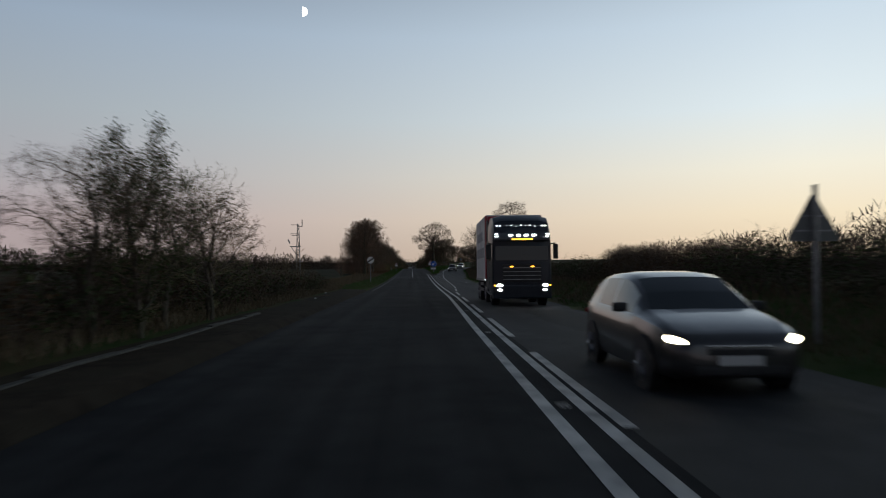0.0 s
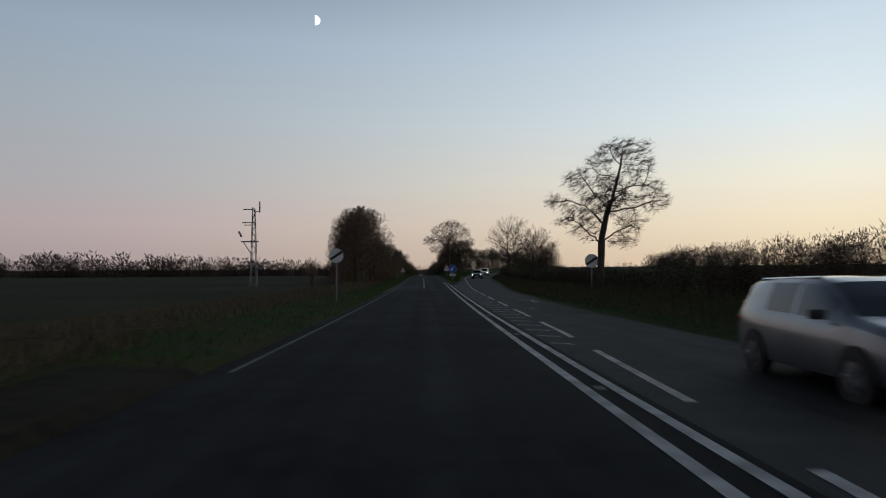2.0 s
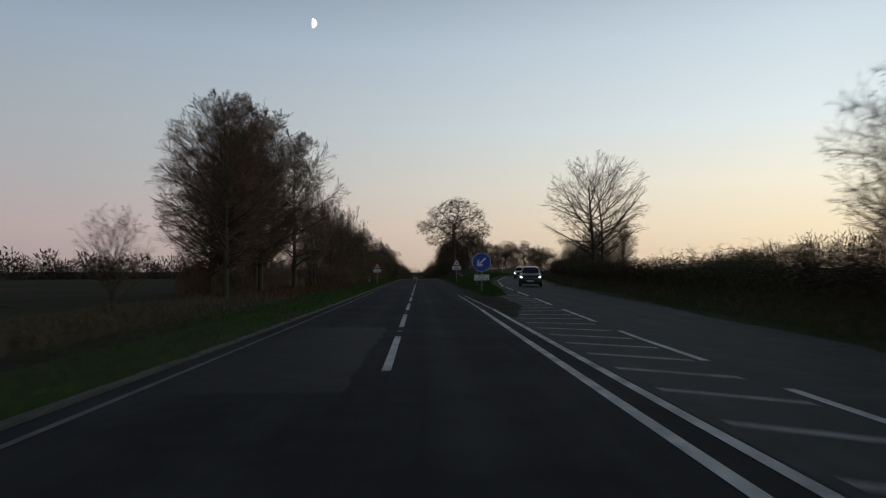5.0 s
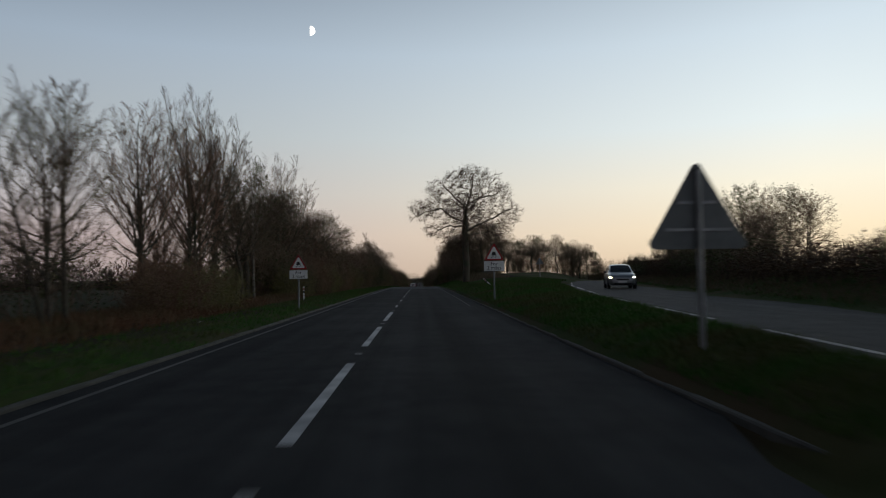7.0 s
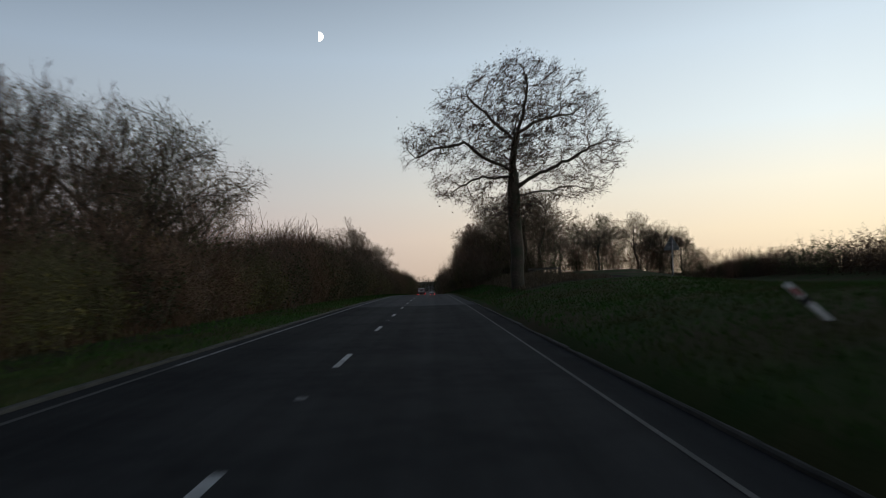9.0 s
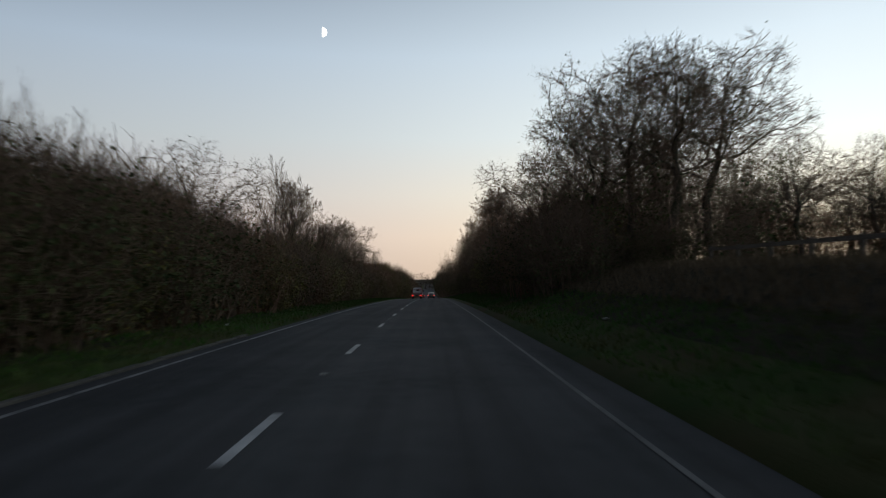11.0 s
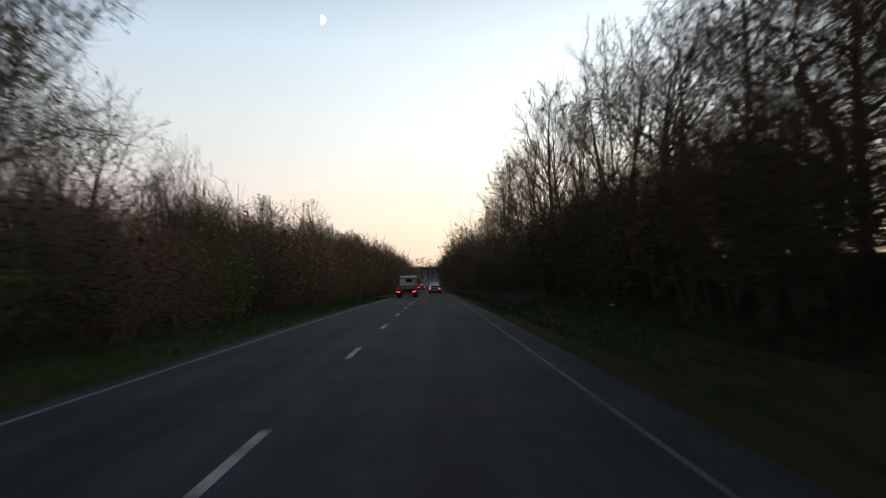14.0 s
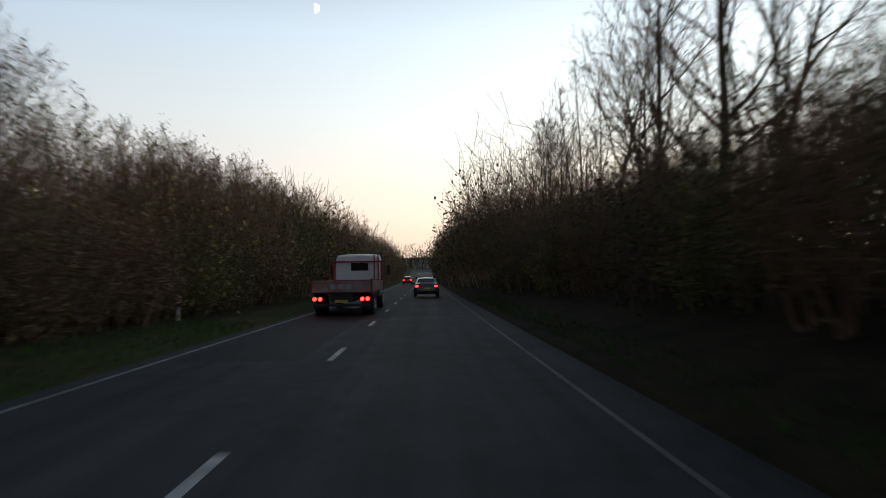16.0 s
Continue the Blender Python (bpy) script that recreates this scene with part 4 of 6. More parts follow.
# wood on the nearside
for y, x, kind, s in ((160, -12.6, "beech2", 0.98), (163, -14.2, "spread1", 0.95), (166, -12.0, "beech1", 1.04), (168.5, -13.6, "spread3", 1.0), (171.5, -14.6, "beech2", 1.0), (175.3, -11.4, "beech1", 1.04), (178.5, -14.0, "beech2", 0.9), (181, -17.5, "spread1", 0.8), (186, -18.5, "ash3", 0.75), (190.8, -12.4, "ash3", 0.72), (193, -12.8, "ash1", 0.70), (197, -15.5, "spread2", 0.8), (201, -13.4, "fountain2", 1.0), (205, -12.2, "fountain2", 0.92), (209, -13.6, "ash2", 0.85), (212, -11.6, "thorn1", 0.6), (216, -11.8, "birch", 1.0), (217, -15.4, "fountain1", 1.08), (219, -17.8, "fountain1", 1.1), (221, -13.5, "ivied", 0.9), (226, -11.8, "fountain1", 0.84), (231, -12.5, "ash2", 0.95), (234, -15, "fountain1", 0.85), (239, -12.4, "fountain2", 0.86), (243.5, -12.5, "fountain2", 0.92), (248, -11.8, "spread2", 0.8), (255, -12.0, "fountain2", 0.8)):
    plant(kind, x, y, rnd(0, 360), s * rnd(0.97, 1.03))
for k, kind in enumerate(("ash2", "fountain2", "ash1", "spread1", "ash3", "thorn2", "spread2", "fountain2", "ivied", "spread3", "ash2", "fountain2", "ash1", "thorn1")):
    plant(kind, -15.0 + rnd(-1.6, 1.6), 206 + k * 3.8 + rnd(-1, 1), rnd(0, 360), rnd(0.75, 0.92))
for k, kind in enumerate(("beech1", "spread1", "beech2", "spread3", "ash3", "beech1", "spread2", "beech2")):
    plant(kind, -12.6 - 0.6 * (k % 4) + rnd(-0.5, 0.5), 158.5 + k * 1.9 + rnd(-0.6, 0.6), rnd(0, 360), rnd(0.85, 1.02))
    if k % 3 == 0:
        plant(kind, -13.8 - 0.8 * (k % 3) + rnd(-0.5, 0.5), 160.0 + k * 2.1 + rnd(-0.8, 0.8), rnd(0, 360), rnd(0.85, 1.0))
    plant(("bush2", "bush4")[k % 2], -14.5 - 1.2 * (k % 3), 160 + k * 4.2, rnd(0, 360), rnd(0.45, 0.65))
y = 260.0
wood = ("ash1", "spread2", "ash2", "spread3", "pole2", "ash3", "spread1", "pole1", "spread3")
i = 0
while y < 470:
    s = rnd(0.42, 0.5) if y < 324 else rnd(0.92, 1.1) * float(np.interp(y, (325, 350, 375, 388, 395, 415), (0.62, 0.74, 0.8, 0.64, 0.6, 0.8)))
    plant(wood[(i * 5 + i // 4) % 9], -12.6 + rnd(-1.0, 1.0), y, rnd(0, 360), s)
    plant(wood[(i * 7 + 3) % 9], -17.0 + rnd(-1.5, 1.5), y + rnd(1, 3), rnd(0, 360), s * 1.0)
    y += rnd(3.6, 5.4)
    i += 1
while y < 640:
    plant(wood[(i * 5) % 9], -12.5 + rnd(-1.5, 1.5), y, rnd(0, 360), rnd(0.9, 1.1))
    y += rnd(6, 8)
    i += 1
y, i = 196.0, 0
shrubs = ("bush2", "bush3", "bush3", "bush1", "bush2", "bush4", "bush2")
while y < 450:
    s = float(np.interp(y, (160, 200, 255, 270, 335, 350, 380), (0.6, 0.8, 1.1, 1.45, 1.45, 1.25, 1.2)))
    if not 203 < y < 219:
        plant("bush1" if 268 < y < 304 and i % 4 else shrubs[i % 7], -9.9 + rnd(-0.4, 0.4), y, rnd(0, 360), s * rnd(0.75, 1.0) * (0.75 if i % 7 == 5 else 1.0))
    if i % 3 and not 203 < y < 219:
        mass(("bush1", "bush2", "bush3", "bush1")[i % 4], -12.2 + rnd(-0.6, 0.6), y + 1.2, rnd(0, 360), s * rnd(0.9, 1.1))
    if i % 6 == 0:
        mass("bush1", -15.8 + rnd(-0.8, 0.8), y + 0.5, rnd(0, 360), s * rnd(1.2, 1.5))
    y += rnd(2.2, 3.0)
    i += 1
while y < 640:
    mass(shrubs[i % 7], -11.2 + rnd(-0.8, 0.8), y, rnd(0, 360), rnd(2.1, 2.6))
    y += rnd(4.6, 5.8)
    i += 1
for k in range(44):
    mass(("bush2", "bush1", "bush1")[k % 3], -11.8 + rnd(-1.3, 1.3), 272 + k * 1.5, rnd(0, 360), rnd(1.2, 1.5) * (1.12 if k < 20 else 0.95))
for k in range(26):
    mass(("bush3", "bush2", "bush2")[k % 3], -12.0 + rnd(-1.2, 1.2), 386 + k * 2.6, rnd(0, 360), rnd(1.5, 1.85) * (1.0 if k < 18 else 1.12))
for k in range(14):
    mass("bush1", 9.2 + (k % 7) * 0.85 + rnd(-0.3, 0.3), 300.5 + rnd(-1, 1) + 9 * (k // 7), rnd(0, 360), rnd(0.5, 0.62) * (1.0 if k < 7 else 1.5), sink=0.2)
for k in range(18):
    mass("bush1", -14.0 + rnd(-0.6, 0.6), 276 + k * 2.8, rnd(0, 360), rnd(1.5, 1.75))
for k in range(3):
    mass(("bush1", "bush1", "bush2")[k % 3], 8.4 + rnd(-0.9, 0.9), 338 + k * 2.6, rnd(0, 360), rnd(1.2, 1.4), sink=0.2)
for x, y, kind, s in ((-12.0, 304, "thorn1", 0.8), (-12.2, 305.5, "ash3", 0.7), (-12.4, 326, "ash1", 0.82), (-13.0, 330, "fountain1", 0.92), (-12.6, 333.5, "beech1", 0.9), (-12.2, 338, "fountain1", 0.74), (-12.6, 344, "fountain1", 0.75), (-12.8, 353, "thorn2", 0.85), (-11.6, 383, "fountain1", 0.60), (-12.2, 386.5, "fountain1", 0.62), (-12.6, 391, "fountain2", 0.8), (-12.6, 360, "spread1", 1.05), (-12.6, 365, "thorn1", 1.05), (-12.8, 371, "thorn2", 1.0), (-12.6, 377, "spread3", 0.95), (-13.4, 227, "thorn1", 0.8), (-13.0, 234, "spread1", 0.9), (-12.4, 241, "thorn2", 0.72), (-12.2, 245, "thorn1", 0.8), (-12.0, 249.5, "thorn2", 0.86), (-13.0, 254, "thorn1", 0.82), (-13.0, 219, "thorn1", 0.85)):
    plant(kind, x, y, rnd(0, 360), s)
for k in range(22):
    mass(("bush2", "bush1", "bush1")[k % 3], -12.8 + rnd(-1.3, 1.3), 220 + k * 1.9, rnd(0, 360), rnd(1.0, 1.4))
for k in range(16):
    plant(("bush2", "bush4", "bush3")[k % 3], -13.5 + rnd(-2, 2), 161 + k * 1.5, rnd(0, 360), rnd(0.35, 0.65))

for k in range(17):
    plant(("copse1", "copse2", "copse1", "spread3")[k % 4], -12.8 + rnd(-0.7, 0.7), 424 + k * 4.6 + rnd(-1, 1), rnd(0, 360), rnd(0.84, 0.98) * (0.9 if k < 4 else 1.02))
for y, kind, s in ((322, "copse1", 0.5), (326, "copse1", 0.55), (331, "copse1", 0.5), (336, "copse2", 0.55), (342, "copse2", 0.5), (349, "copse1", 0.55), (358, "copse2", 0.6), (394, "copse1", 0.56), (403, "copse2", 0.52), (412, "copse1", 0.5), (419, "copse1", 0.55)):
    plant(kind, -10.9 + rnd(-0.4, 0.4), y, rnd(0, 360), s)

# wood on the offside, beyond the oak
y, i = 301.0, 0
right = ("bush1", "bush4", "bush1", "bush2", "bush1", "bush3")
while y < 455:
    s = float(np.interp(y, (300, 318, 338, 344, 348, 357, 363, 385, 400, 440, 455), (1.15, 1.3, 1.1, 0.95, 0.75, 0.75, 1.05, 1.1, 1.05, 1.05, 1.5)))
    plant(right[i % 6], 6.6 + rnd(-0.4, 0.5), y, rnd(0, 360), s * rnd(0.85, 1.1), sink=0.2)
    if i % 3:
        mass(right[(i * 5 + 1) % 6], 9.2 + rnd(-0.6, 0.6), y + 1.3, rnd(0, 360), s * rnd(1.1, 1.4), sink=0.2)
    else:
        if i % 6 == 0:
            mass(right[(i * 5 + 2) % 6], 12.4 + rnd(-0.8, 0.8), y + 0.4, rnd(0, 360), s * rnd(1.2, 1.5), sink=0.2)
    y += rnd(2.2, 2.9)
    i += 1
while y < 640:
    mass(right[i % 6], 7.4 + rnd(-0.6, 0.6), y, rnd(0, 360), rnd(2.3, 2.8), sink=0.3)
    y += rnd(5.0, 6.2)
    i += 1
for x, y, kind, s in ((11.2, 302, "thorn1", 0.98), (8.6, 306, "thorn2", 0.9), (13.6, 303, "thorn2", 0.98), (12.6, 306, "thorn1", 1.02), (10.2, 304.5, "thorn2", 0.98), (6.9, 311, "thorn1", 0.76), (9.8, 313, "thorn1", 0.8), (8.0, 320, "thorn2", 0.72), (11.0, 322, "thorn1", 0.75), (7.8, 329, "thorn1", 0.55), (9.6, 337, "thorn2", 0.55), (7.6, 351, "beech2", 0.92), (8.4, 356.5, "beech1", 1.0), (9.0, 363, "beech2", 0.95), (10.0, 369, "thorn2", 0.85), (9.6, 378, "thorn1", 0.9), (10.0, 353, "ash2", 1.0), (8.2, 360, "spread2", 0.9), (9.6, 367, "beech1", 1.0)):
    plant(kind, x, y, rnd(0, 360), s, sink=0.2)
y, i = 372.0, 0
offs = ("ash1", "pole1", "pole2", "spread1", "ash2", "pole1", "spread2")
while y < 640:
    s = float(np.interp(y, (372, 390, 420, 448, 462), (1.0, 1.04, 1.1, 0.95, 0.82)))
    plant(offs[(i * 3) % 7], 8.2 + rnd(-0.6, 0.9), y, rnd(0, 360), s * rnd(0.9, 1.1), sink=0.2)
    if y < 455 and i % 2:
        plant(offs[(i * 3 + 2) % 7], 11.4 + rnd(-1, 1), y + 1.6, rnd(0, 360), s * rnd(0.95, 1.15), sink=0.2)
    y += rnd(3.5, 4.9) if y < 470 else rnd(6, 9)
    i += 1

# woods between and beyond the carriageways
for k in range(22):
    plant(("thorn2", "ivied", "thorn1", "thorn1")[k % 4], 15.5 + k * 1.1 + rnd(-1, 1), rnd(312, 330), rnd(0, 360), rnd(0.62, 0.78))
for k in range(12):
    plant(("bush1", "bush2")[k % 2], 18 + k * 2.2, 314 + rnd(-3, 3), rnd(0, 360), rnd(1.1, 1.35))
for k in range(9):
    plant("evergreen", 24.2 + (k % 5) * 1.9 + k // 5, 235 + 3 * (k // 5) + rnd(-1.5, 1.5), rnd(0, 360), rnd(0.72, 0.85))
for x, y, kind, s in ((25.0, 222, "ivied", 0.62), (27.5, 223, "thorn1", 0.62), (30.5, 226, "ivied", 0.66), (28.5, 219, "copse2", 0.6), (21.5, 214, "bush1", 1.1), (24, 216, "bush4", 1.1)):
    plant(kind, x, y, rnd(0, 360), s)

# field hedge along the far side
y, i = -14.0, 0
while y < 400:
    x = along(OPP_EDGE, y) + float(np.interp(y, (100, 165), (4.7, 3.6)))
    bend = -math.degrees(math.atan2(along(OPP_EDGE, y + 3) - along(OPP_EDGE, y - 3), 6))
    tall = float(np.interp(y, (0, 30, 60, 110, 150, 245, 265, 400), (0.74, 0.72, 0.62, 0.60, 0.72, 0.9, 1.4, 1.6)))
    plant(("hedge1", "hedge2")[(i * 7 // 3) % 2], x + rnd(-0.2, 0.2), y, bend + (180 if i % 4 > 1 else 0), rnd(0.95, 1.08), tall * rnd(0.93, 1.07), sink=0.05 if y < 240 else 0.35)
    y += rnd(5.0, 5.7)
    i += 1

# overgrown bank on the nearside at the start
y, i = -14.0, 0
while y < 60:
    plant(("hedge2", "hedge1")[i % 2], -9.7 + rnd(-0.3, 0.3), y, 180 * (i % 2), rnd(0.95, 1.1), rnd(0.78, 0.9) if y < 40 else 0.6)
    y += rnd(4.6, 5.4)
    i += 1
for k in range(44):
    plant(("weed1", "weed2")[k % 2], rnd(-14, -8.8), rnd(28, 60), rnd(0, 360), rnd(0.5, 1.25))
for x, y, s in ((-9.0, 51, 1.6), (-10.5, 55, 1.5), (-11.8, 58, 1.4), (-10.2, 36, 1.6), (-9.8, 29, 1.5)):
    plant("weed1", x, y, rnd(0, 360), s)
for x, y, s in ((-14.2, 128, 0.36), (-13, 146, 0.42)):
    plant("spread3", x, y, rnd(0, 360), s)


build_mass()


def far_wood(name, label, row, count, height, seed, middle=0.54, twigs=130, stout=0.019):
    """A distant belt of bare trees: trunks and fine upright twigs, drawn as one mass."""
    rng = np.random.default_rng(seed)
    v, f = [], []
    for _ in range(count):
        t = rng.random() * (len(row) - 1)
        i = min(int(t), len(row) - 2)
        a, b = row[i], row[i + 1]
        x, y = a[0] + (b[0] - a[0]) * (t - i) + rng.normal(0, 3), a[1] + (b[1] - a[1]) * (t - i) + rng.normal(0, 5)
        z, h = land(x, y) - 0.3, height * rng.uniform(0.6, 1.1)
        w = h * rng.uniform(0.32, 0.52)
        for k in range(twigs):
            u = rng.uniform(0, 6.283)
            out = Vector(rng.normal(0, 1, 3)).normalized()
            if k < 3:
                foot = Vector((x + rng.normal(0, w * 0.2), y + rng.normal(0, w * 0.2), z))
                top = foot + Vector((out.x * w * 0.5, out.y * w * 0.5, h * 0.6))
            else:
                foot = Vector((x, y, z + h * middle)) + Vector((out.x * w, out.y * w, out.z * h * (0.92 - middle))) * rng.random() ** 0.4
                top = foot + Vector((out.x * 0.6 + rng.normal(0, 0.4), out.y * 0.6 + rng.normal(0, 0.4), 0.08 + out.z * 0.5 + rng.normal(0, 0.35))) * h * 0.10
            r = (0.016 if k < 3 else stout) * h * rng.uniform(0.4, 1.0)
            n = len(v)
            s = Vector((math.cos(u + 1.5) * r, math.sin(u + 1.5) * r, 0))
            v += [foot - s, foot + s, top + s * 0.3, top - s * 0.3]
            f.append((n, n + 1, n + 2, n + 3))
    ob = link(name, v, f, TWIG_DARK)
    return tagged(ob, label, "woodland", kind="stuff")


far_wood("far_wood", "distant belt of bare trees across the field", ((-330, 330), (-250, 395), (-170, 420), (-110, 470), (-60, 620)), 260, 15.0, 3, 0.44, 240, 0.032)
far_wood("far_wood", "low far trees along the horizon", ((-420, 700), (-200, 760), (-60, 800)), 120, 11.0, 4, 0.44, 160, 0.032)
far_wood("far_wood", "dark wood beyond the field hedge", ((46, -20), (52, 60), (62, 140), (75, 230), (95, 330), (150, 480)), 420, 7.2, 6, 0.40, 340, 0.013)
far_wood("far_wood", "trees closing the view down the road", ((-70, 690), (-20, 720), (20, 730), (90, 740)), 170, 12.0, 7)


def grass(name, label, areas, seed, mat, tall):
    """Blades of rough grass over rectangles of the verge: (x0, x1, y0, y1, blades)."""
    rng = np.random.default_rng(seed)
    v, f = [], []
    for left, right_side, y0, y1, count in areas:
        for _ in range(count):
            y = rng.uniform(y0, y1)
            a, b = (left(y) if callable(left) else left), (right_side(y) if callable(right_side) else right_side)
            if b <= a:
                continue
            x = rng.uniform(a, b)
            z = land(x, y) - 0.02
            h = tall * rng.uniform(0.4, 1.2)
            u = rng.uniform(0, 6.283)
            w = 0.012 + 0.014 * rng.random()
            n = len(v)
            v += [(x - math.cos(u) * w, y - math.sin(u) * w, z), (x + math.cos(u) * w, y + math.sin(u) * w, z), (x + rng.normal(0, 0.4) * h, y + rng.normal(0, 0.4) * h, z + h)]
            f.append((n, n + 1, n + 2))
    return tagged(link(name, v, f, mat), label, "grass", kind="stuff")


grass("verge_grass", "short green grass of the verges", ((-8.6, -5.45, 62, 140, 7000), (-8.6, -5.45, 140, 430, 50000), (2.95, lambda y: along(FAR_LINE, y) - 1.0, 171, 262, 50000), (lambda y: along(SOLID_2, min(y, 166)) + 0.9, lambda y: along(FAR_LINE, y) - 1.0, 160.5, 171, 6000), (3.0, 6.2, 262, 385, 26000), (3.0, 4.0, 385, 450, 3000), (lambda y: along(OPP_EDGE, y) + 0.1, lambda y: along(OPP_EDGE, y) + 3.5, 0, 230, 26000)), 5, BLADE, 0.16)
grass("rough_grass", "tall withered grass beside the verge", ((-14, -8.2, 55, 160, 22000), (-10, -7.6, 0, 66, 14000), (6.0, 12, 264, 302, 12000), (-11.5, -8.6, 200, 420, 16000), (lambda y: along(OPP_EDGE, y) + 0.5, lambda y: along(OPP_EDGE, y) + 4.6, -8, 250, 34000)), 6, STRAW, 0.34)
grass("bracken", "dead russet bracken at the foot of the wood", ((-14.5, -8.4, 158, 204, 15000), (-11.0, -8.7, 204, 262, 9000), (-11.0, -8.8, 262, 420, 9000)), 8, BRACKEN, 0.42)


# ---- signs and road furniture ----
def text_part(name, words, size, m, mat, parent):
    """Words of the built-in font as a thin raised mesh, centred at m."""
    cu = bpy.data.curves.new("words", "FONT")
    cu.body, cu.size, cu.extrude, cu.align_x, cu.align_y = words, size, 0.002, "CENTER", "CENTER"
    tmp = bpy.data.objects.new("words", cu)
    scene.collection.objects.link(tmp)
    me = bpy.data.meshes.new_from_object(tmp.evaluated_get(bpy.context.evaluated_depsgraph_get()))
    bpy.data.objects.remove(tmp)
    me.materials.clear()
    me.materials.append(mat)
    ob = new(name, me)
    ob.parent, ob.matrix_basis = parent, m
    return ob


def upright(x, y, z):
    return pose(x, y, z, 90, 0, 0)


def round_outline(r, n=40):
    return [(math.cos(2 * math.pi * k / n) * r, math.sin(2 * math.pi * k / n) * r) for k in range(n)]


def tri_outline(w, corner=0.07):
    """A warning triangle of width w with rounded corners, its base line at z = 0."""
    h = w * 0.866
    pts, out = [(-w / 2, 0), (w / 2, 0), (0, h)], []
    cx, cz = 0, h / 3
    for i, (x, z) in enumerate(pts):
        ax, az = x + (cx - x) * corner * 1.6, z + (cz - z) * corner * 1.6
        base = math.atan2(z - cz, x - cx)
        for k in range(-3, 4):
            out.append((ax + math.cos(base + k * 0.33) * w * corner * 0.8, az + math.sin(base + k * 0.33) * w * corner * 0.8))
    return out


def moved(outline, dz, s=1.0, dx=0.0):
    return [(x * s + dx, z * s + dz) for x, z in outline]


def clips(parent, r_post, heights, y):
    for z in heights:
        part("clip", boxes((-r_post - 0.03, r_post + 0.03, y - 0.02, y + 0.02, z - 0.02, z + 0.02)), GALV, parent)


def limit_sign(x, y, turn=0.0, centre=2.86, r=0.46):
    """End-of-limit roundel: white disc with a black diagonal bar, on a post."""
    s = thing("limit_sign", "round white sign with a black diagonal bar on a grey post", "road sign", "end of speed limit signs", (x, y, land(x, y)), turn)
    top = gz(y) + centre - land(x, y)
    part("post", tube(bmesh.new(), (0, 0.06, -0.3), (0, 0.06, top + 0.3), 0.045), GALV, s)
    part("rim", plate(bmesh.new(), moved(round_outline(r), top), -0.004, 0.02), SIGN_BACK, s)
    part("face", plate(bmesh.new(), moved(round_outline(r - 0.015), top), -0.008, -0.003), SIGN_WHITE, s)
    a, h = radians(33), 0.082
    c, sn = math.cos(a) * (r - 0.02) / 0.437, math.sin(a) * (r - 0.02) / 0.437
    bar = [(-0.437 * c + h * sn, -0.437 * sn - h * c), (0.437 * c + h * sn, 0.437 * sn - h * c), (0.437 * c - h * sn, 0.437 * sn + h * c), (-0.437 * c - h * sn, -0.437 * sn + h * c)]
    part("bar", plate(bmesh.new(), moved(bar, top), -0.012, -0.006), SIGN_BLACK, s)
    clips(s, 0.045, (top - 0.25, top + 0.25), 0.06)
    return s


limit_sign(-6.85, 90.8, -4, 2.80, 0.43)
limit_sign(9.3, 95.6, 6, 2.48)


def keep_left_sign(x, y):
    base = land(x, y)
    s = thing("keep_left_sign", "large blue roundel with a white arrow above a white plate", "road sign", at=(x, y, base))
    top, r = gz(y) + 2.27 - base, 0.655
    part("post", tube(bmesh.new(), (0, 0.07, -0.3), (0, 0.07, top + 0.4), 0.055), GALV, s)
    part("rim", plate(bmesh.new(), moved(round_outline(r, 56), top), -0.004, 0.025), SIGN_WHITE, s, "thin white rim")
    part("face", plate(bmesh.new(), moved(round_outline(r - 0.02, 56), top), -0.008, -0.003), SIGN_BLUE, s)
    arrow = [(0.38, 0.06), (-0.19, 0.06), (-0.02, 0.24), (-0.21, 0.24), (-0.47, 0.0), (-0.21, -0.24), (-0.02, -0.24), (-0.19, -0.06), (0.38, -0.06)]
    a = radians(42)
    turned = [(px * math.cos(a) - pz * math.sin(a) - 0.0, px * math.sin(a) + pz * math.cos(a) + 0.03) for px, pz in arrow]
    part("arrow", plate(bmesh.new(), moved(turned, top), -0.012, -0.006), SIGN_WHITE, s, "white arrow pointing down to the left")
    plate_z = gz(y) + 1.19 - base
    p = part("plate", boxes((-0.53, 0.53, -0.006, 0.02, plate_z - 0.21, plate_z + 0.21)), SIGN_WHITE, s, "white plate with two lines of black words")
    part("border", plate(bmesh.new(), [(-0.53, plate_z - 0.21), (0.53, plate_z - 0.21), (0.53, plate_z - 0.197), (-0.53, plate_z - 0.197)], -0.010, -0.004), SIGN_BLACK, s)
    text_part("word", "Dual", 0.19, upright(0, -0.009, plate_z + 0.09), SIGN_BLACK, p)
    text_part("word", "carriageway", 0.19, upright(0, -0.009, plate_z - 0.09), SIGN_BLACK, p)
    clips(s, 0.055, (top - 0.35, top + 0.35, plate_z), 0.07)
    return s


keep_left_sign(3.12, 167.1)


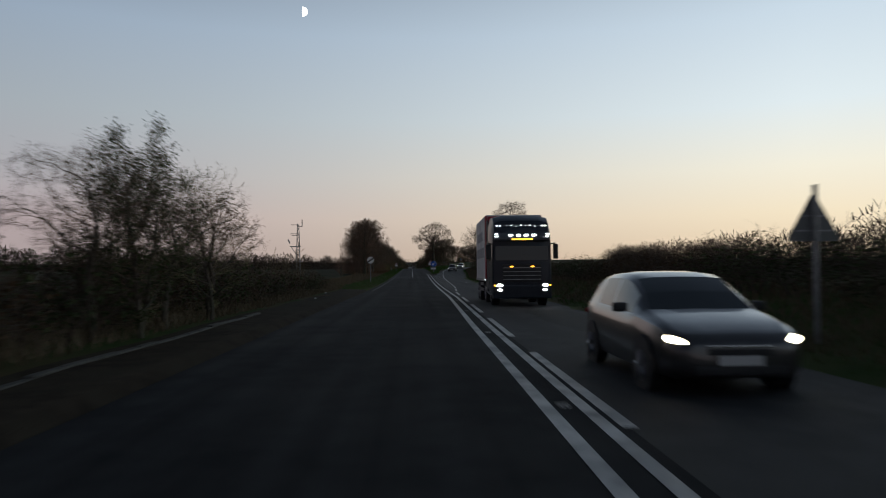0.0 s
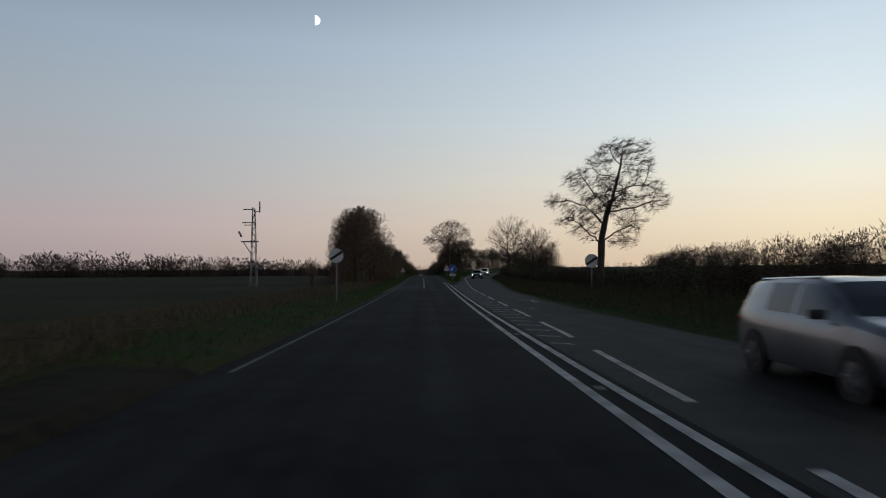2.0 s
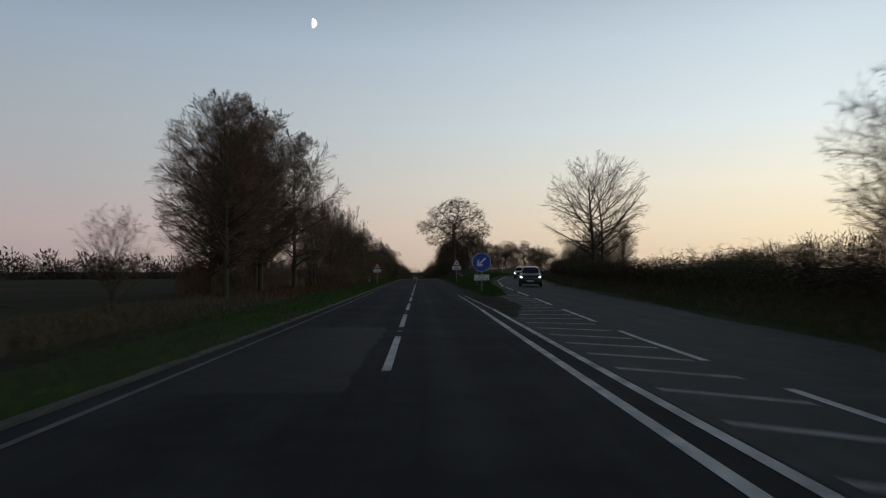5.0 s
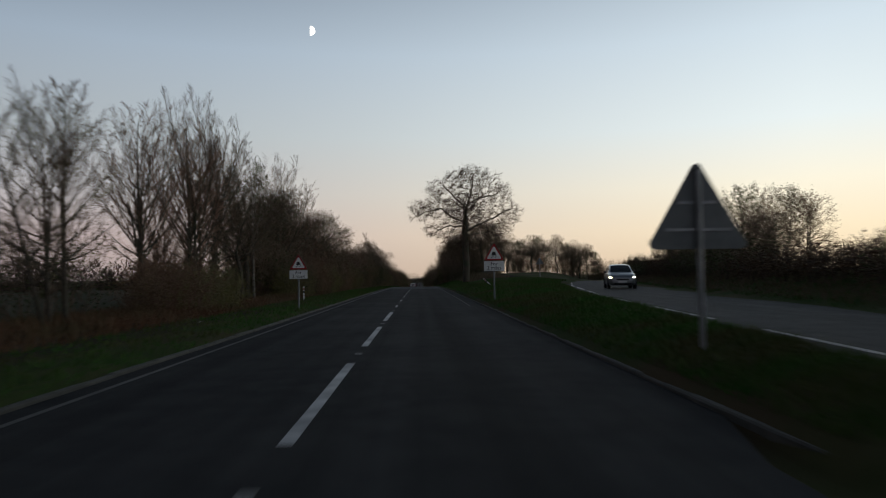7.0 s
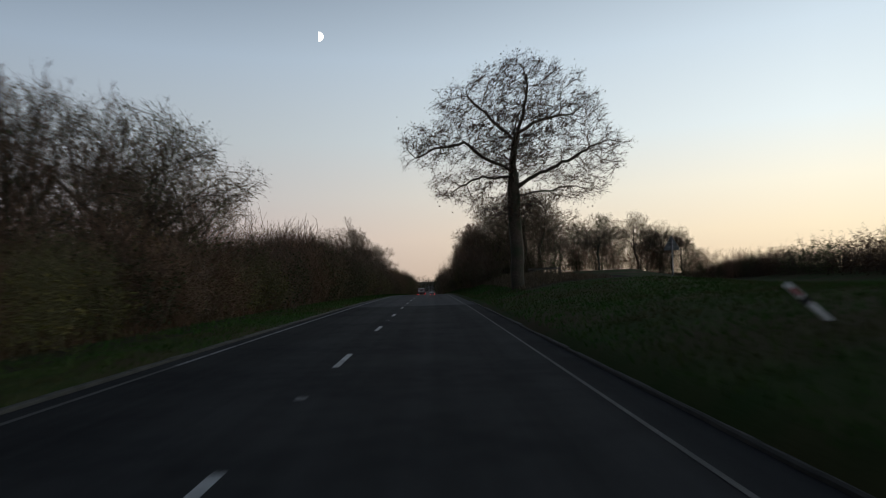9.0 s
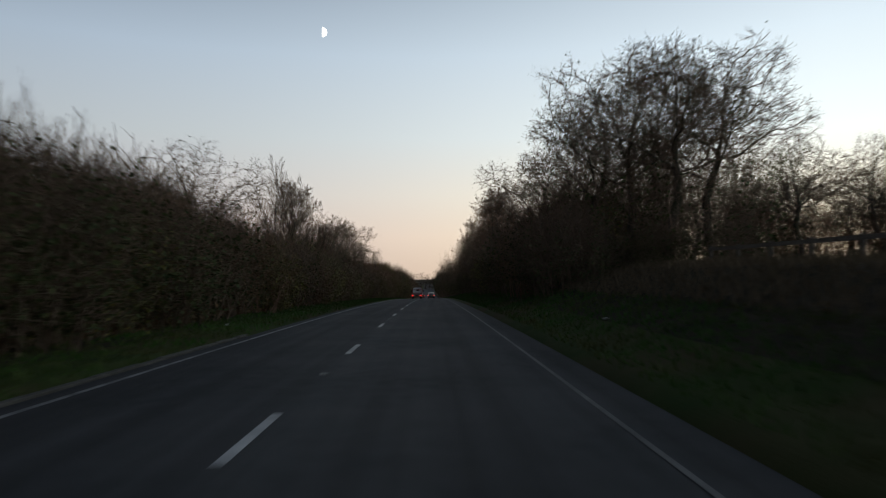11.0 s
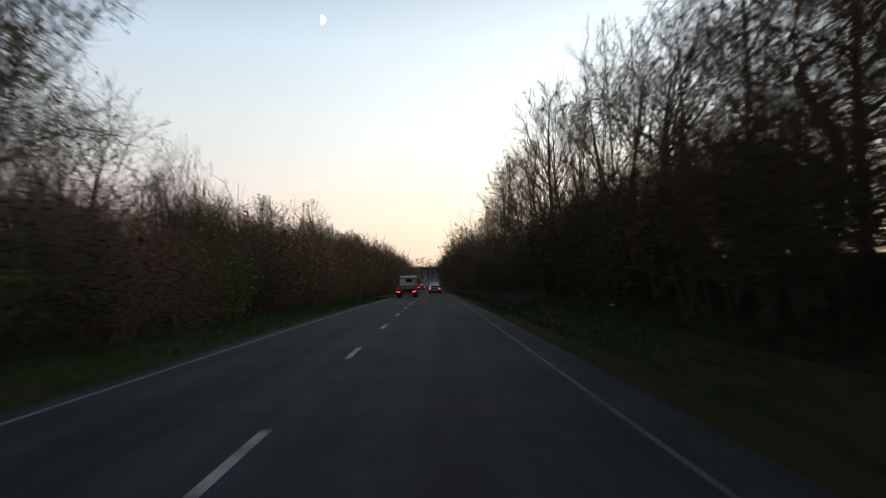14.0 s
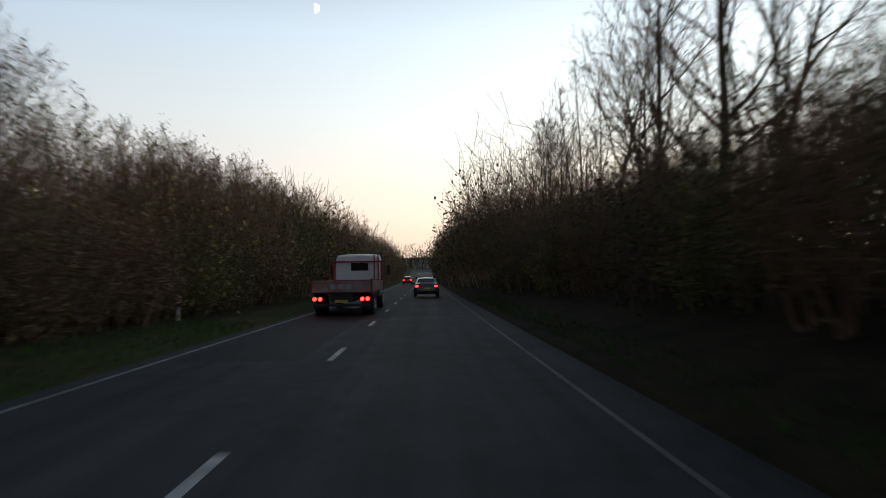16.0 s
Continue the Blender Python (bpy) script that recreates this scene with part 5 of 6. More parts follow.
def slippery_sign(x, y, w, centre, turn=0.0, label="red-edged warning triangle over a white distance plate"):
    """Warning triangle with a skidding car over a distance plate."""
    base = land(x, y)
    s = thing("warning_sign", label, "road sign", "slippery road signs", (x, y, base), turn)
    z0 = gz(y) + centre - base
    part("post", tube(bmesh.new(), (0, 0.07, -0.3), (0, 0.07, z0 + w * 0.6), 0.045), GALV, s)
    out = tri_outline(w)
    part("rim", plate(bmesh.new(), moved(out, z0), -0.004, 0.022), SIGN_BACK, s)
    part("border", plate(bmesh.new(), moved(out, z0), -0.008, -0.003), SIGN_RED, s, "red border")
    part("face", plate(bmesh.new(), moved(out, z0 + w * 0.075, 0.74), -0.012, -0.006), SIGN_WHITE, s)
    car = [(-0.10, 0.33), (-0.075, 0.43), (0.075, 0.43), (0.10, 0.33), (0.12, 0.31), (0.12, 0.24), (-0.12, 0.24), (-0.12, 0.31)]
    part("car_symbol", plate(bmesh.new(), moved(car, z0, w, -0.01), -0.016, -0.010), SIGN_BLACK, s)
    for dx in (-0.09, 0.09):
        bm = bmesh.new()
        for k in range(6):
            a, b = k / 6, (k + 1) / 6
            xa, xb = dx + 0.05 * math.sin(a * 6.0), dx + 0.05 * math.sin(b * 6.0)
            za, zb = 0.235 - 0.13 * a, 0.235 - 0.13 * b
            plate(bm, moved([(xa - 0.02, za), (xa + 0.02, za), (xb + 0.02, zb), (xb - 0.02, zb)], z0, w), -0.016, -0.010)
        part("skid_mark", bm, SIGN_BLACK, s)
    pw, ph = w * 0.54, w * 0.27
    pz = z0 - 0.05 - ph
    p = part("plate", boxes((-pw, pw, -0.006, 0.02, pz - ph, pz + ph)), SIGN_WHITE, s, "white plate with black words")
    part("border", plate(bmesh.new(), [(-pw, pz + ph - 0.014), (pw, pz + ph - 0.014), (pw, pz + ph), (-pw, pz + ph)], -0.010, -0.004), SIGN_BLACK, s)
    part("border", plate(bmesh.new(), [(-pw, pz - ph), (pw, pz - ph), (pw, pz - ph + 0.014), (-pw, pz - ph + 0.014)], -0.010, -0.004), SIGN_BLACK, s)
    text_part("word", "For", w * 0.27, upright(0, -0.009, pz + ph * 0.42), SIGN_BLACK, p)
    text_part("word", "2 miles", w * 0.27, upright(0, -0.009, pz - ph * 0.42), SIGN_BLACK, p)
    clips(s, 0.045, (z0 + 0.1, pz), 0.07)
    return s


slippery_sign(3.33, 203.9, 0.97, 2.36)
slippery_sign(-6.35, 202.0, 0.80, 2.0)


def sign_back(x, y, w, z0, extra, turn=0.0):
    """A warning triangle seen from behind: grey back, stiffening rails and post."""
    base = land(x, y)
    s = thing("warning_sign", "warning triangle seen from its grey back on a post", "road sign", "signs for oncoming traffic", (x, y, base), turn)
    z = gz(y) + z0 - base
    part("post", tube(bmesh.new(), (0, -0.05, -0.3), (0, -0.05, z + w * 0.8 + extra), 0.045), GALV, s)
    part("back", plate(bmesh.new(), moved(tri_outline(w), z), 0.0, 0.02), SIGN_BACK, s)
    part("face", plate(bmesh.new(), moved(tri_outline(w), z, 0.985), 0.021, 0.025), SIGN_WHITE, s, "white face turned away")
    part("rail", boxes((-w * 0.34, w * 0.34, -0.02, 0.0, z + w * 0.16, z + w * 0.19)), GALV, s)
    part("rail", boxes((-w * 0.2, w * 0.2, -0.02, 0.0, z + w * 0.44, z + w * 0.47)), GALV, s)
    return s


sign_back(5.15, 19.0, 0.92, 1.98, 0.22)
sign_back(3.78, 179.0, 1.5, 1.93, 0.0)
sign_back(16.4, 265.0, 1.1, 3.2, 0.0)


def marker_post(x, y, tall, lean, label):
    s = thing("marker_post", label, "marker post", "verge marker posts", (x, y, land(x, y)))
    bm = boxes((-0.05, 0.05, -0.02, 0.02, -0.2, tall), bevel=0.012)
    p = part("post", bm, SIGN_WHITE, s)
    part("reflector", boxes((-0.03, 0.03, -0.026, -0.019, tall - 0.25, tall - 0.1)), SIGN_RED, s, "small red reflector")
    part("band", boxes((-0.052, 0.052, -0.023, 0.023, tall - 0.42, tall - 0.3)), SIGN_BLACK, s, "black band")
    s.rotation_euler = (0, radians(lean), 0)
    return s


marker_post(5.6, 228.2, 0.8, -48, "white marker post leaning over in the grass")
marker_post(-8.2, 214.5, 0.9, 0, "white marker post at the back of the verge")
marker_post(-8.6, 431.4, 0.9, 3, "white marker post at the back of the verge")
STUDS = material("stud_rubber", (0.09, 0.09, 0.09), (0.16, 0.16, 0.15), 9.0, 0.7)
LENS_STUD = material("stud_lens", (0.5, 0.5, 0.48), None, rough=0.2)


def road_stud(x, y):
    z = gz(y)
    s = thing("road_stud", "reflecting road stud set in the asphalt", "road stud", "studs along the lane line", (x, y, z))
    part("casing", boxes((-0.07, 0.07, -0.11, 0.11, -0.02, 0.016), bevel=0.008), STUDS, s)
    for dx in (-0.028, 0.028):
        part("lens", boxes((dx - 0.016, dx + 0.016, -0.116, -0.10, 0.003, 0.014)), LENS_STUD, s)
    return s


first_stud = road_stud(-1.75, 137.5)
for k in range(1, 8):
    copy_thing(first_stud, pose(-1.75, 137.5 + 9 * k, gz(137.5 + 9 * k)))
for k in range(12):
    y = 209.7 + 18 * k
    copy_thing(first_stud, pose(-1.75, y, gz(y)))
for k in range(12):
    y = 6.0 + 9 * k
    copy_thing(first_stud, pose((along(SOLID_1, y) + along(SOLID_2, y)) / 2, y, gz(y)))


def mast(x, y):
    """Lattice mast with aerials and brackets, standing in the field."""
    s = thing("radio_mast", "slim grey lattice mast with aerials in the field", "mast", at=(x, y, land(x, y)))
    h = 10.0
    for sx in (-1, 1):
        for sy in (-1, 1):
            part("leg", tube(bmesh.new(), (sx * 0.42, sy * 0.42, -0.3), (sx * 0.14, sy * 0.14, h), 0.045, 6), GALV, s)
    for k in range(13):
        z0, z1 = k * 0.78, (k + 1) * 0.78
        a, b = 0.42 - 0.28 * z0 / h, 0.42 - 0.28 * z1 / h
        sgn = 1 if k % 2 else -1
        bm = bmesh.new()
        tube(bm, (-sgn * a, -a, z0), (sgn * b, -b, z1), 0.028, 5)
        tube(bm, (-sgn * a, a, z0), (sgn * b, b, z1), 0.028, 5)
        tube(bm, (-a, -sgn * a, z0), (-b, sgn * b, z1), 0.028, 5)
        part("brace", bm, GALV, s)
    for z, x0, x1, r in ((9.9, -1.35, 0.0, 0.06), (8.2, -1.45, 0.1, 0.06), (7.9, -1.2, 0.0, 0.05), (9.6, 0.0, 0.8, 0.05), (2.9, -0.9, 0.9, 0.05)):
        part("bracket", tube(bmesh.new(), (x0, 0, z), (x1, 0, z), r, 6), GALV, s)
    part("aerial", tube(bmesh.new(), (0.75, 0, 9.5), (0.75, 0, 10.9), 0.09, 8), GALV, s)
    part("aerial", tube(bmesh.new(), (-1.55, 0, 6.4), (-1.9, 0, 7.1), 0.13, 8), GALV, s)
    part("platform", boxes((-1.5, 0.5, -0.5, 0.5, 5.7, 5.85)), GALV, s)
    part("strut", tube(bmesh.new(), (-1.3, 0, 5.7), (-0.35, 0, 4.2), 0.05, 6), GALV, s)
    return s


mast(-23.4, 138.8)
WOOD_RAIL = material("weathered_rail", (0.10, 0.085, 0.065), (0.16, 0.14, 0.11), 8.0, 0.9, bump=0.5, bump_scale=40)


def post_rail_fence():
    s = thing("rail_fence", "weathered wooden post and rail fence on the bank", "fence", at=(11.2, 278.0, 0))
    for k in range(9):
        y = k * 2.4
        z = land(11.2, 278 + y)
        part("post", boxes((-0.06, 0.06, y - 0.06, y + 0.06, z - 0.4, z + 0.72), bevel=0.01), WOOD_RAIL, s)
    for k in range(8):
        y0, y1 = k * 2.4, (k + 1) * 2.4
        z0, z1 = land(11.2, 278 + y0) + 0.6, land(11.2, 278 + y1) + 0.6
        bm = bmesh.new()
        m = Matrix.Translation((-0.07, (y0 + y1) / 2, (z0 + z1) / 2)) @ Matrix.Rotation(math.atan2(z1 - z0, y1 - y0), 4, "X") @ Matrix.Diagonal((0.05, 2.46, 0.13, 1))
        bmesh.ops.create_cube(bm, size=1, matrix=m)
        part("rail", bm, WOOD_RAIL, s)
    return s


post_rail_fence()


# ---- hatched markings, kerbs, patches ----
def hatch():
    y, k = 46.0, 0
    while y < 164:
        a, b = along(SOLID_2, y) + 0.28, along(FAR_LINE, y - 1.0) - 0.22
        w = b - a
        if w > 0.35:
            v = []
            n = 5
            for i in range(n + 1):
                x = a + w * i / n
                yy = y - w * 0.75 * i / n
                for d in (-0.085, 0.085):
                    v.append((x, yy + d * 1.4, opp_z(x, yy + d * 1.4) + 0.007))
            f = [(2 * i, 2 * i + 2, 2 * i + 3, 2 * i + 1) for i in range(n)]
            ob = tagged(link("hatch_bar", v, f, PAINT_WORN), "worn white diagonal bar of the hatched area", "road marking", "bars of the hatched area", "structure")
        y += 2.05
        k += 1


hatch()


def patches():
    """Darker repairs and a seam in the asphalt."""
    rng = np.random.default_rng(12)
    for x0, x1, y0, y1 in ((2.2, 3.9, 24, 33), (2.6, 4.4, 50, 61), (3.4, 5.4, 78, 92), (-4.6, -2.2, 128, 139), (-4.7, -2.3, 420, 438)):
        v, n = [], 14
        for k in range(n + 1):
            y = y0 + (y1 - y0) * k / n
            for x in (x0 + rng.normal(0, 0.05), x1 + rng.normal(0, 0.05)):
                v.append((x, y, opp_z(x, y) + 0.004 if x > along(SOLID_1, y) + 0.62 and y < 163 else gz(y) + 0.004))
        tagged(link("asphalt_patch", v, [(2 * k, 2 * k + 1, 2 * k + 3, 2 * k + 2) for k in range(n)], ASPHALT_PATCH), "darker repair in the asphalt", "road patch", "asphalt repairs", "structure")


patches()


def kerb_run(name, label, centre, y0, y1, zfun, width=0.125, upstand=0.09):
    """A run of kerb stones, each one a piece of its own."""
    run = tagged(new(name), label, "kerb", kind="structure")
    bm = boxes((-width / 2, width / 2, 0.006, 0.909, -0.12, upstand))
    bmesh.ops.bevel(bm, geom=[e for e in bm.edges if all(v.co.z > 0 for v in e.verts)], offset=0.02, segments=1, affect="EDGES")
    me = bpy.data.meshes.new("kerb_stone")
    bm.to_mesh(me)
    bm.free()
    me.materials.append(KERB)
    y, rng = y0, np.random.default_rng(3)
    while y < y1:
        ob = new("kerb_stone", me)
        x = centre(y)
        ob.parent = run
        ob.matrix_basis = pose(x + rng.normal(0, 0.006), y, zfun(x, y) + rng.normal(0, 0.005), math.degrees(math.atan2(gz(y + 1) - gz(y), 1)), rng.normal(0, 0.8), -math.degrees(math.atan2(centre(y + 0.9) - x, 0.9)))
        y += 0.915
    return run


LITTER_PAPER = material("litter_paper", (0.55, 0.55, 0.52), (0.38, 0.37, 0.34), 12.0, 0.7, per_object=0.3)


def litter(x, y, size):
    rng = np.random.default_rng(int(x * 100 + y * 7) % 99991)
    bm = bmesh.new()
    bmesh.ops.create_icosphere(bm, subdivisions=2, radius=size, matrix=Matrix.Diagonal((1.3, 0.8, 0.45, 1)))
    for v in bm.verts:
        v.co += Vector(rng.normal(0, size * 0.16, 3))
    me = bpy.data.meshes.new("litter")
    bm.to_mesh(me)
    bm.free()
    me.materials.append(LITTER_PAPER)
    ob = new("litter", me)
    ob.matrix_basis = pose(x, y, land(x, y) + size * 0.4, 0, 0, rng.uniform(0, 360))
    return tagged(ob, "scrap of pale litter lying on the verge", "litter", "litter along the verge")


for x, y, s in ((-8.3, 49.5, 0.11), (-7.4, 52.0, 0.07), (-7.9, 57.5, 0.08), (-9.6, 60.0, 0.10), (-7.0, 44.5, 0.06), (-7.6, 90.5, 0.05), (-6.5, 99, 0.05), (-7.9, 192, 0.05), (-7.0, 294, 0.07), (-6.6, 306, 0.05), (4.6, 288, 0.06), (5.2, 372, 0.09), (5.8, 376, 0.09), (-8.4, 383, 0.08)):
    litter(x, y, s)
for k in range(9):
    a = thing("fallen_branch", "dead pale branch lying in the rough grass", "branch", "dead branches on the verge", (rnd(-11, -7.2), rnd(38, 80), 0))
    a.location.z = land(a.location.x, a.location.y) + 0.12
    bm = bmesh.new()
    L = rnd(0.8, 1.8)
    tube(bm, (-L, rnd(-0.3, 0.3), 0.0), (0, 0, 0.04), 0.012, 5, 0.02)
    tube(bm, (0, 0, 0.04), (L, rnd(-0.4, 0.4), 0.10), 0.02, 5, 0.008)
    part("stem", bm, STRAW, a)


def dirt_spread(seed, y0, y1):
    """Brown dirt and gravel washed over the hatched area, with a ragged rim."""
    verts, faces = [], []
    ys = np.arange(y0, y1 + 0.01, 0.5)
    for y in ys:
        e = noise.noise((seed, y * 0.9, 0.3)) * 0.25
        fade = min(1.0, (y - y0) / 6.0)
        a = along(SOLID_2, y) + 0.14 + 0.12 * noise.noise((seed + 4, y * 1.3, 0))
        b = a + 0.2 + (along(FAR_LINE, y) - a - 0.55) * fade * (0.55 + 0.5 * min(0.0, e))
        for k in range(6):
            x = a + (b - a) * k / 5
            verts.append((x, y, opp_z(x, y) + 0.012 + 0.015 * math.sin(math.pi * k / 5)))
    for j in range(len(ys) - 1):
        for k in range(5):
            o = j * 6 + k
            faces.append((o, o + 1, o + 7, o + 6))
    return tagged(link("dirt", verts, faces, SOIL, smooth=True), "brown dirt and gravel washed over the hatched area", "dirt", kind="stuff")


dirt_spread(2, 143.0, 162.5)


# ---- vehicles ----
RUBBER = material("tyre_rubber", (0.018, 0.018, 0.019), (0.03, 0.03, 0.03), 8.0, 0.85)
ALLOY = material("wheel_alloy", (0.35, 0.35, 0.36), (0.25, 0.25, 0.26), 6.0, 0.35, 0.9)
GLASS = material("dark_car_glass", (0.010, 0.016, 0.018), None, rough=0.05, coat=0.3, sheen=0.4)
TRIM = material("black_trim", (0.015, 0.015, 0.016), (0.025, 0.025, 0.026), 5.0, 0.6)
CHROME = material("chrome", (0.6, 0.6, 0.6), None, rough=0.15, metal=1.0)
PLATE_YELLOW = material("yellow_plate", (0.55, 0.42, 0.05), None, rough=0.5)
PLATE_WHITE = material("white_plate", (0.6, 0.6, 0.58), None, rough=0.5)
PAINT_BLACK = material("black_car_paint", (0.012, 0.012, 0.014), (0.02, 0.02, 0.022), 2.0, 0.35, coat=0.8)
PAINT_GREY = material("dark_grey_car_paint", (0.045, 0.046, 0.05), (0.06, 0.06, 0.065), 2.0, 0.35, 0.4, coat=0.35)
PAINT_MID = material("mid_grey_car_paint", (0.075, 0.072, 0.070), (0.058, 0.057, 0.056), 2.0, 0.3, 0.5, coat=0.8)
PAINT_SILVER = material("silver_car_paint", (0.25, 0.26, 0.27), (0.20, 0.21, 0.22), 2.0, 0.35, 0.6, coat=0.8)
PAINT_WHITE = material("white_van_paint", (0.66, 0.66, 0.64), (0.52, 0.52, 0.50), 1.5, 0.5, coat=0.3)
PAINT_RED = material("red_car_paint", (0.30, 0.015, 0.015), (0.22, 0.012, 0.012), 2.0, 0.4, coat=0.7)
HEADLAMP = glowing("headlamp_glow", (1.0, 0.86, 0.58), 16.0)
HEADLAMP_COOL = glowing("cool_headlamp_glow", (0.95, 0.98, 1.0), 14.0)
TAILLAMP = glowing("tail_lamp_glow", (1.0, 0.05, 0.03), 3.0)
BRAKE = glowing("bright_tail_lamp", (1.0, 0.03, 0.025), 4.0)
AMBER = glowing("amber_lamp", (1.0, 0.42, 0.03), 4.0)
LIGHTBAR = glowing("spot_lamp_glow", (0.93, 0.97, 1.0), 6.0)


def loft(rings, mat, name, parent, label=""):
    """A closed skin over rings of equal length."""
    n = len(rings[0])
    v = [p for r in rings for p in r]
    f = []
    for i in range(len(rings) - 1):
        for k in range(n):
            f.append((i * n + k, i * n + (k + 1) % n, (i + 1) * n + (k + 1) % n, (i + 1) * n + k))
    f.append(tuple(range(n))[::-1])
    f.append(tuple((len(rings) - 1) * n + k for k in range(n)))
    bm = bmesh.new()
    vs = [bm.verts.new(p) for p in v]
    for q in f:
        bm.faces.new([vs[k] for k in q])
    bmesh.ops.recalc_face_normals(bm, faces=bm.faces[:])
    ob = part(name, bm, mat, parent, label)
    ob.data.polygons.foreach_set("use_smooth", [True] * len(ob.data.polygons))
    ob.data.set_sharp_from_angle(angle=radians(32))
    return ob


def pane(name, corners, parent, mat=None, thick=0.012, label=""):
    """A thin slab with the given corners, set slightly proud of what it covers."""
    c = [Vector(p) for p in corners]
    n = (c[1] - c[0]).cross(c[2] - c[0]).normalized() * thick
    bm = bmesh.new()
    a = [bm.verts.new(p + n) for p in c]
    b = [bm.verts.new(p - n) for p in c]
    bm.faces.new(a), bm.faces.new(b[::-1])
    for k in range(len(c)):
        bm.faces.new((a[k], b[k], b[(k + 1) % len(c)], a[(k + 1) % len(c)]))
    bmesh.ops.recalc_face_normals(bm, faces=bm.faces[:])
    return part(name, bm, mat or GLASS, parent, label)


def wheel(parent, x, y, r, w):
    side = 1 if x > 0 else -1
    turn = Matrix.Translation((x, y, r)) @ Matrix.Rotation(radians(90), 4, "Y")
    bm = bmesh.new()
    disc(bm, r, w, turn, 28)
    bmesh.ops.bevel(bm, geom=[e for e in bm.edges if abs(e.verts[0].co.x - e.verts[1].co.x) < 1e-4], offset=0.03, segments=2, affect="EDGES")
    t = part("wheel", bm, RUBBER, parent)
    bm = bmesh.new()
    disc(bm, r * 0.62, 0.03, Matrix.Translation((x + side * (w / 2 + 0.002), y, r)) @ Matrix.Rotation(radians(90), 4, "Y"), 20)
    part("rim", bm, ALLOY, t)
    bm = bmesh.new()
    for k in range(5):
        a = 2 * math.pi * k / 5
        d = Vector((0, math.cos(a), math.sin(a)))
        c = Vector((x + side * (w / 2 + 0.02), y, r))
        tube(bm, c, c + d * r * 0.56, 0.03, 6)
    part("spokes_hub", bm, ALLOY, t)
    return t


# top line, shoulder, half width and floor of each kind of car along its length, as shares of height, height, half width and height
CAR_TOP = {
    "hatch": ((0, 0.42), (0.008, 0.47), (0.035, 0.515), (0.10, 0.575), (0.19, 0.635), (0.265, 0.668), (0.35, 0.82), (0.44, 0.945), (0.50, 0.985), (0.60, 1.0), (0.72, 0.988), (0.82, 0.955), (0.89, 0.91), (0.975, 0.70), (0.99, 0.62), (1, 0.52)),
    "saloon": ((0, 0.44), (0.008, 0.49), (0.035, 0.54), (0.10, 0.60), (0.20, 0.655), (0.285, 0.685), (0.37, 0.84), (0.45, 0.95), (0.51, 0.99), (0.58, 1.0), (0.67, 0.985), (0.72, 0.955), (0.85, 0.735), (0.93, 0.72), (0.985, 0.70), (1, 0.60)),
    "tall": ((0, 0.42), (0.008, 0.48), (0.035, 0.535), (0.10, 0.60), (0.19, 0.645), (0.25, 0.672), (0.33, 0.83), (0.41, 0.95), (0.47, 0.985), (0.58, 1.0), (0.74, 0.995), (0.86, 0.975), (0.925, 0.945), (0.985, 0.70), (0.993, 0.62), (1, 0.52)),
}
CAR_SHOULDER = ((0, 0.40), (0.02, 0.46), (0.10, 0.545), (0.25, 0.60), (0.50, 0.618), (0.80, 0.645), (0.93, 0.655), (0.98, 0.63), (1, 0.48))
CAR_WIDTH = ((0, 0.66), (0.008, 0.76), (0.03, 0.87), (0.07, 0.935), (0.14, 0.98), (0.27, 0.998), (0.5, 1.0), (0.8, 0.99), (0.91, 0.955), (0.97, 0.90), (1, 0.80))
CAR_FLOOR = ((0, 0.20), (0.05, 0.145), (0.15, 0.13), (0.85, 0.135), (0.95, 0.16), (1, 0.24))
# where the windscreen, the front door glass, the rear door glass and the rear window begin and end
CAR_GLASS = {"hatch": ((0.265, 0.44), (0.345, 0.555), (0.575, 0.76), (0.89, 0.975)), "saloon": ((0.285, 0.45), (0.36, 0.555), (0.575, 0.71), (0.72, 0.85)), "tall": ((0.25, 0.41), (0.325, 0.535), (0.555, 0.74), (0.925, 0.985))}


def car_skin(L, w, H, shape):
    """Stations and rings of a car's outer skin, thirteen points from the floor's middle up to the roof's middle on each side."""
    glass = CAR_GLASS[shape]
    stops = sorted({f for f, z in CAR_TOP[shape]} | {f for f, k in CAR_WIDTH} | {f for span in glass for f in span} | {0.06, 0.63, 0.68, 0.77, 0.79, 0.9})
    rings = []
    for f in stops:
        zt, a, zb = along(CAR_TOP[shape], f) * H, along(CAR_WIDTH, f) * w, along(CAR_FLOOR, f) * H
        zs = min(along(CAR_SHOULDER, f) * H, zt - 0.03)
        h, g = zt - zs, min(1.0, (zt - zs) / 0.45)
        d = zs - zb
        half = [(0.0, zb), (a * 0.80, zb), (a * 0.95, zb + 0.05), (a * 0.99, zb + 0.22 * d), (a, zb + 0.55 * d), (a * 0.985, zb + 0.80 * d), (a * 0.945, zs), (a * (0.925 - 0.01 * g), zs + 0.06 * h), (a * (0.89 - 0.05 * g), zs + 0.45 * h), (a * (0.84 - 0.10 * g), zs + 0.82 * h), (a * (0.78 - 0.12 * g), zs + 0.94 * h), (a * 0.42, zt - 0.006), (0.0, zt)]
        rings.append([(x, f * L, z) for x, z in half] + [(-x, f * L, z) for x, z in half[-2:0:-1]])
    return stops, rings


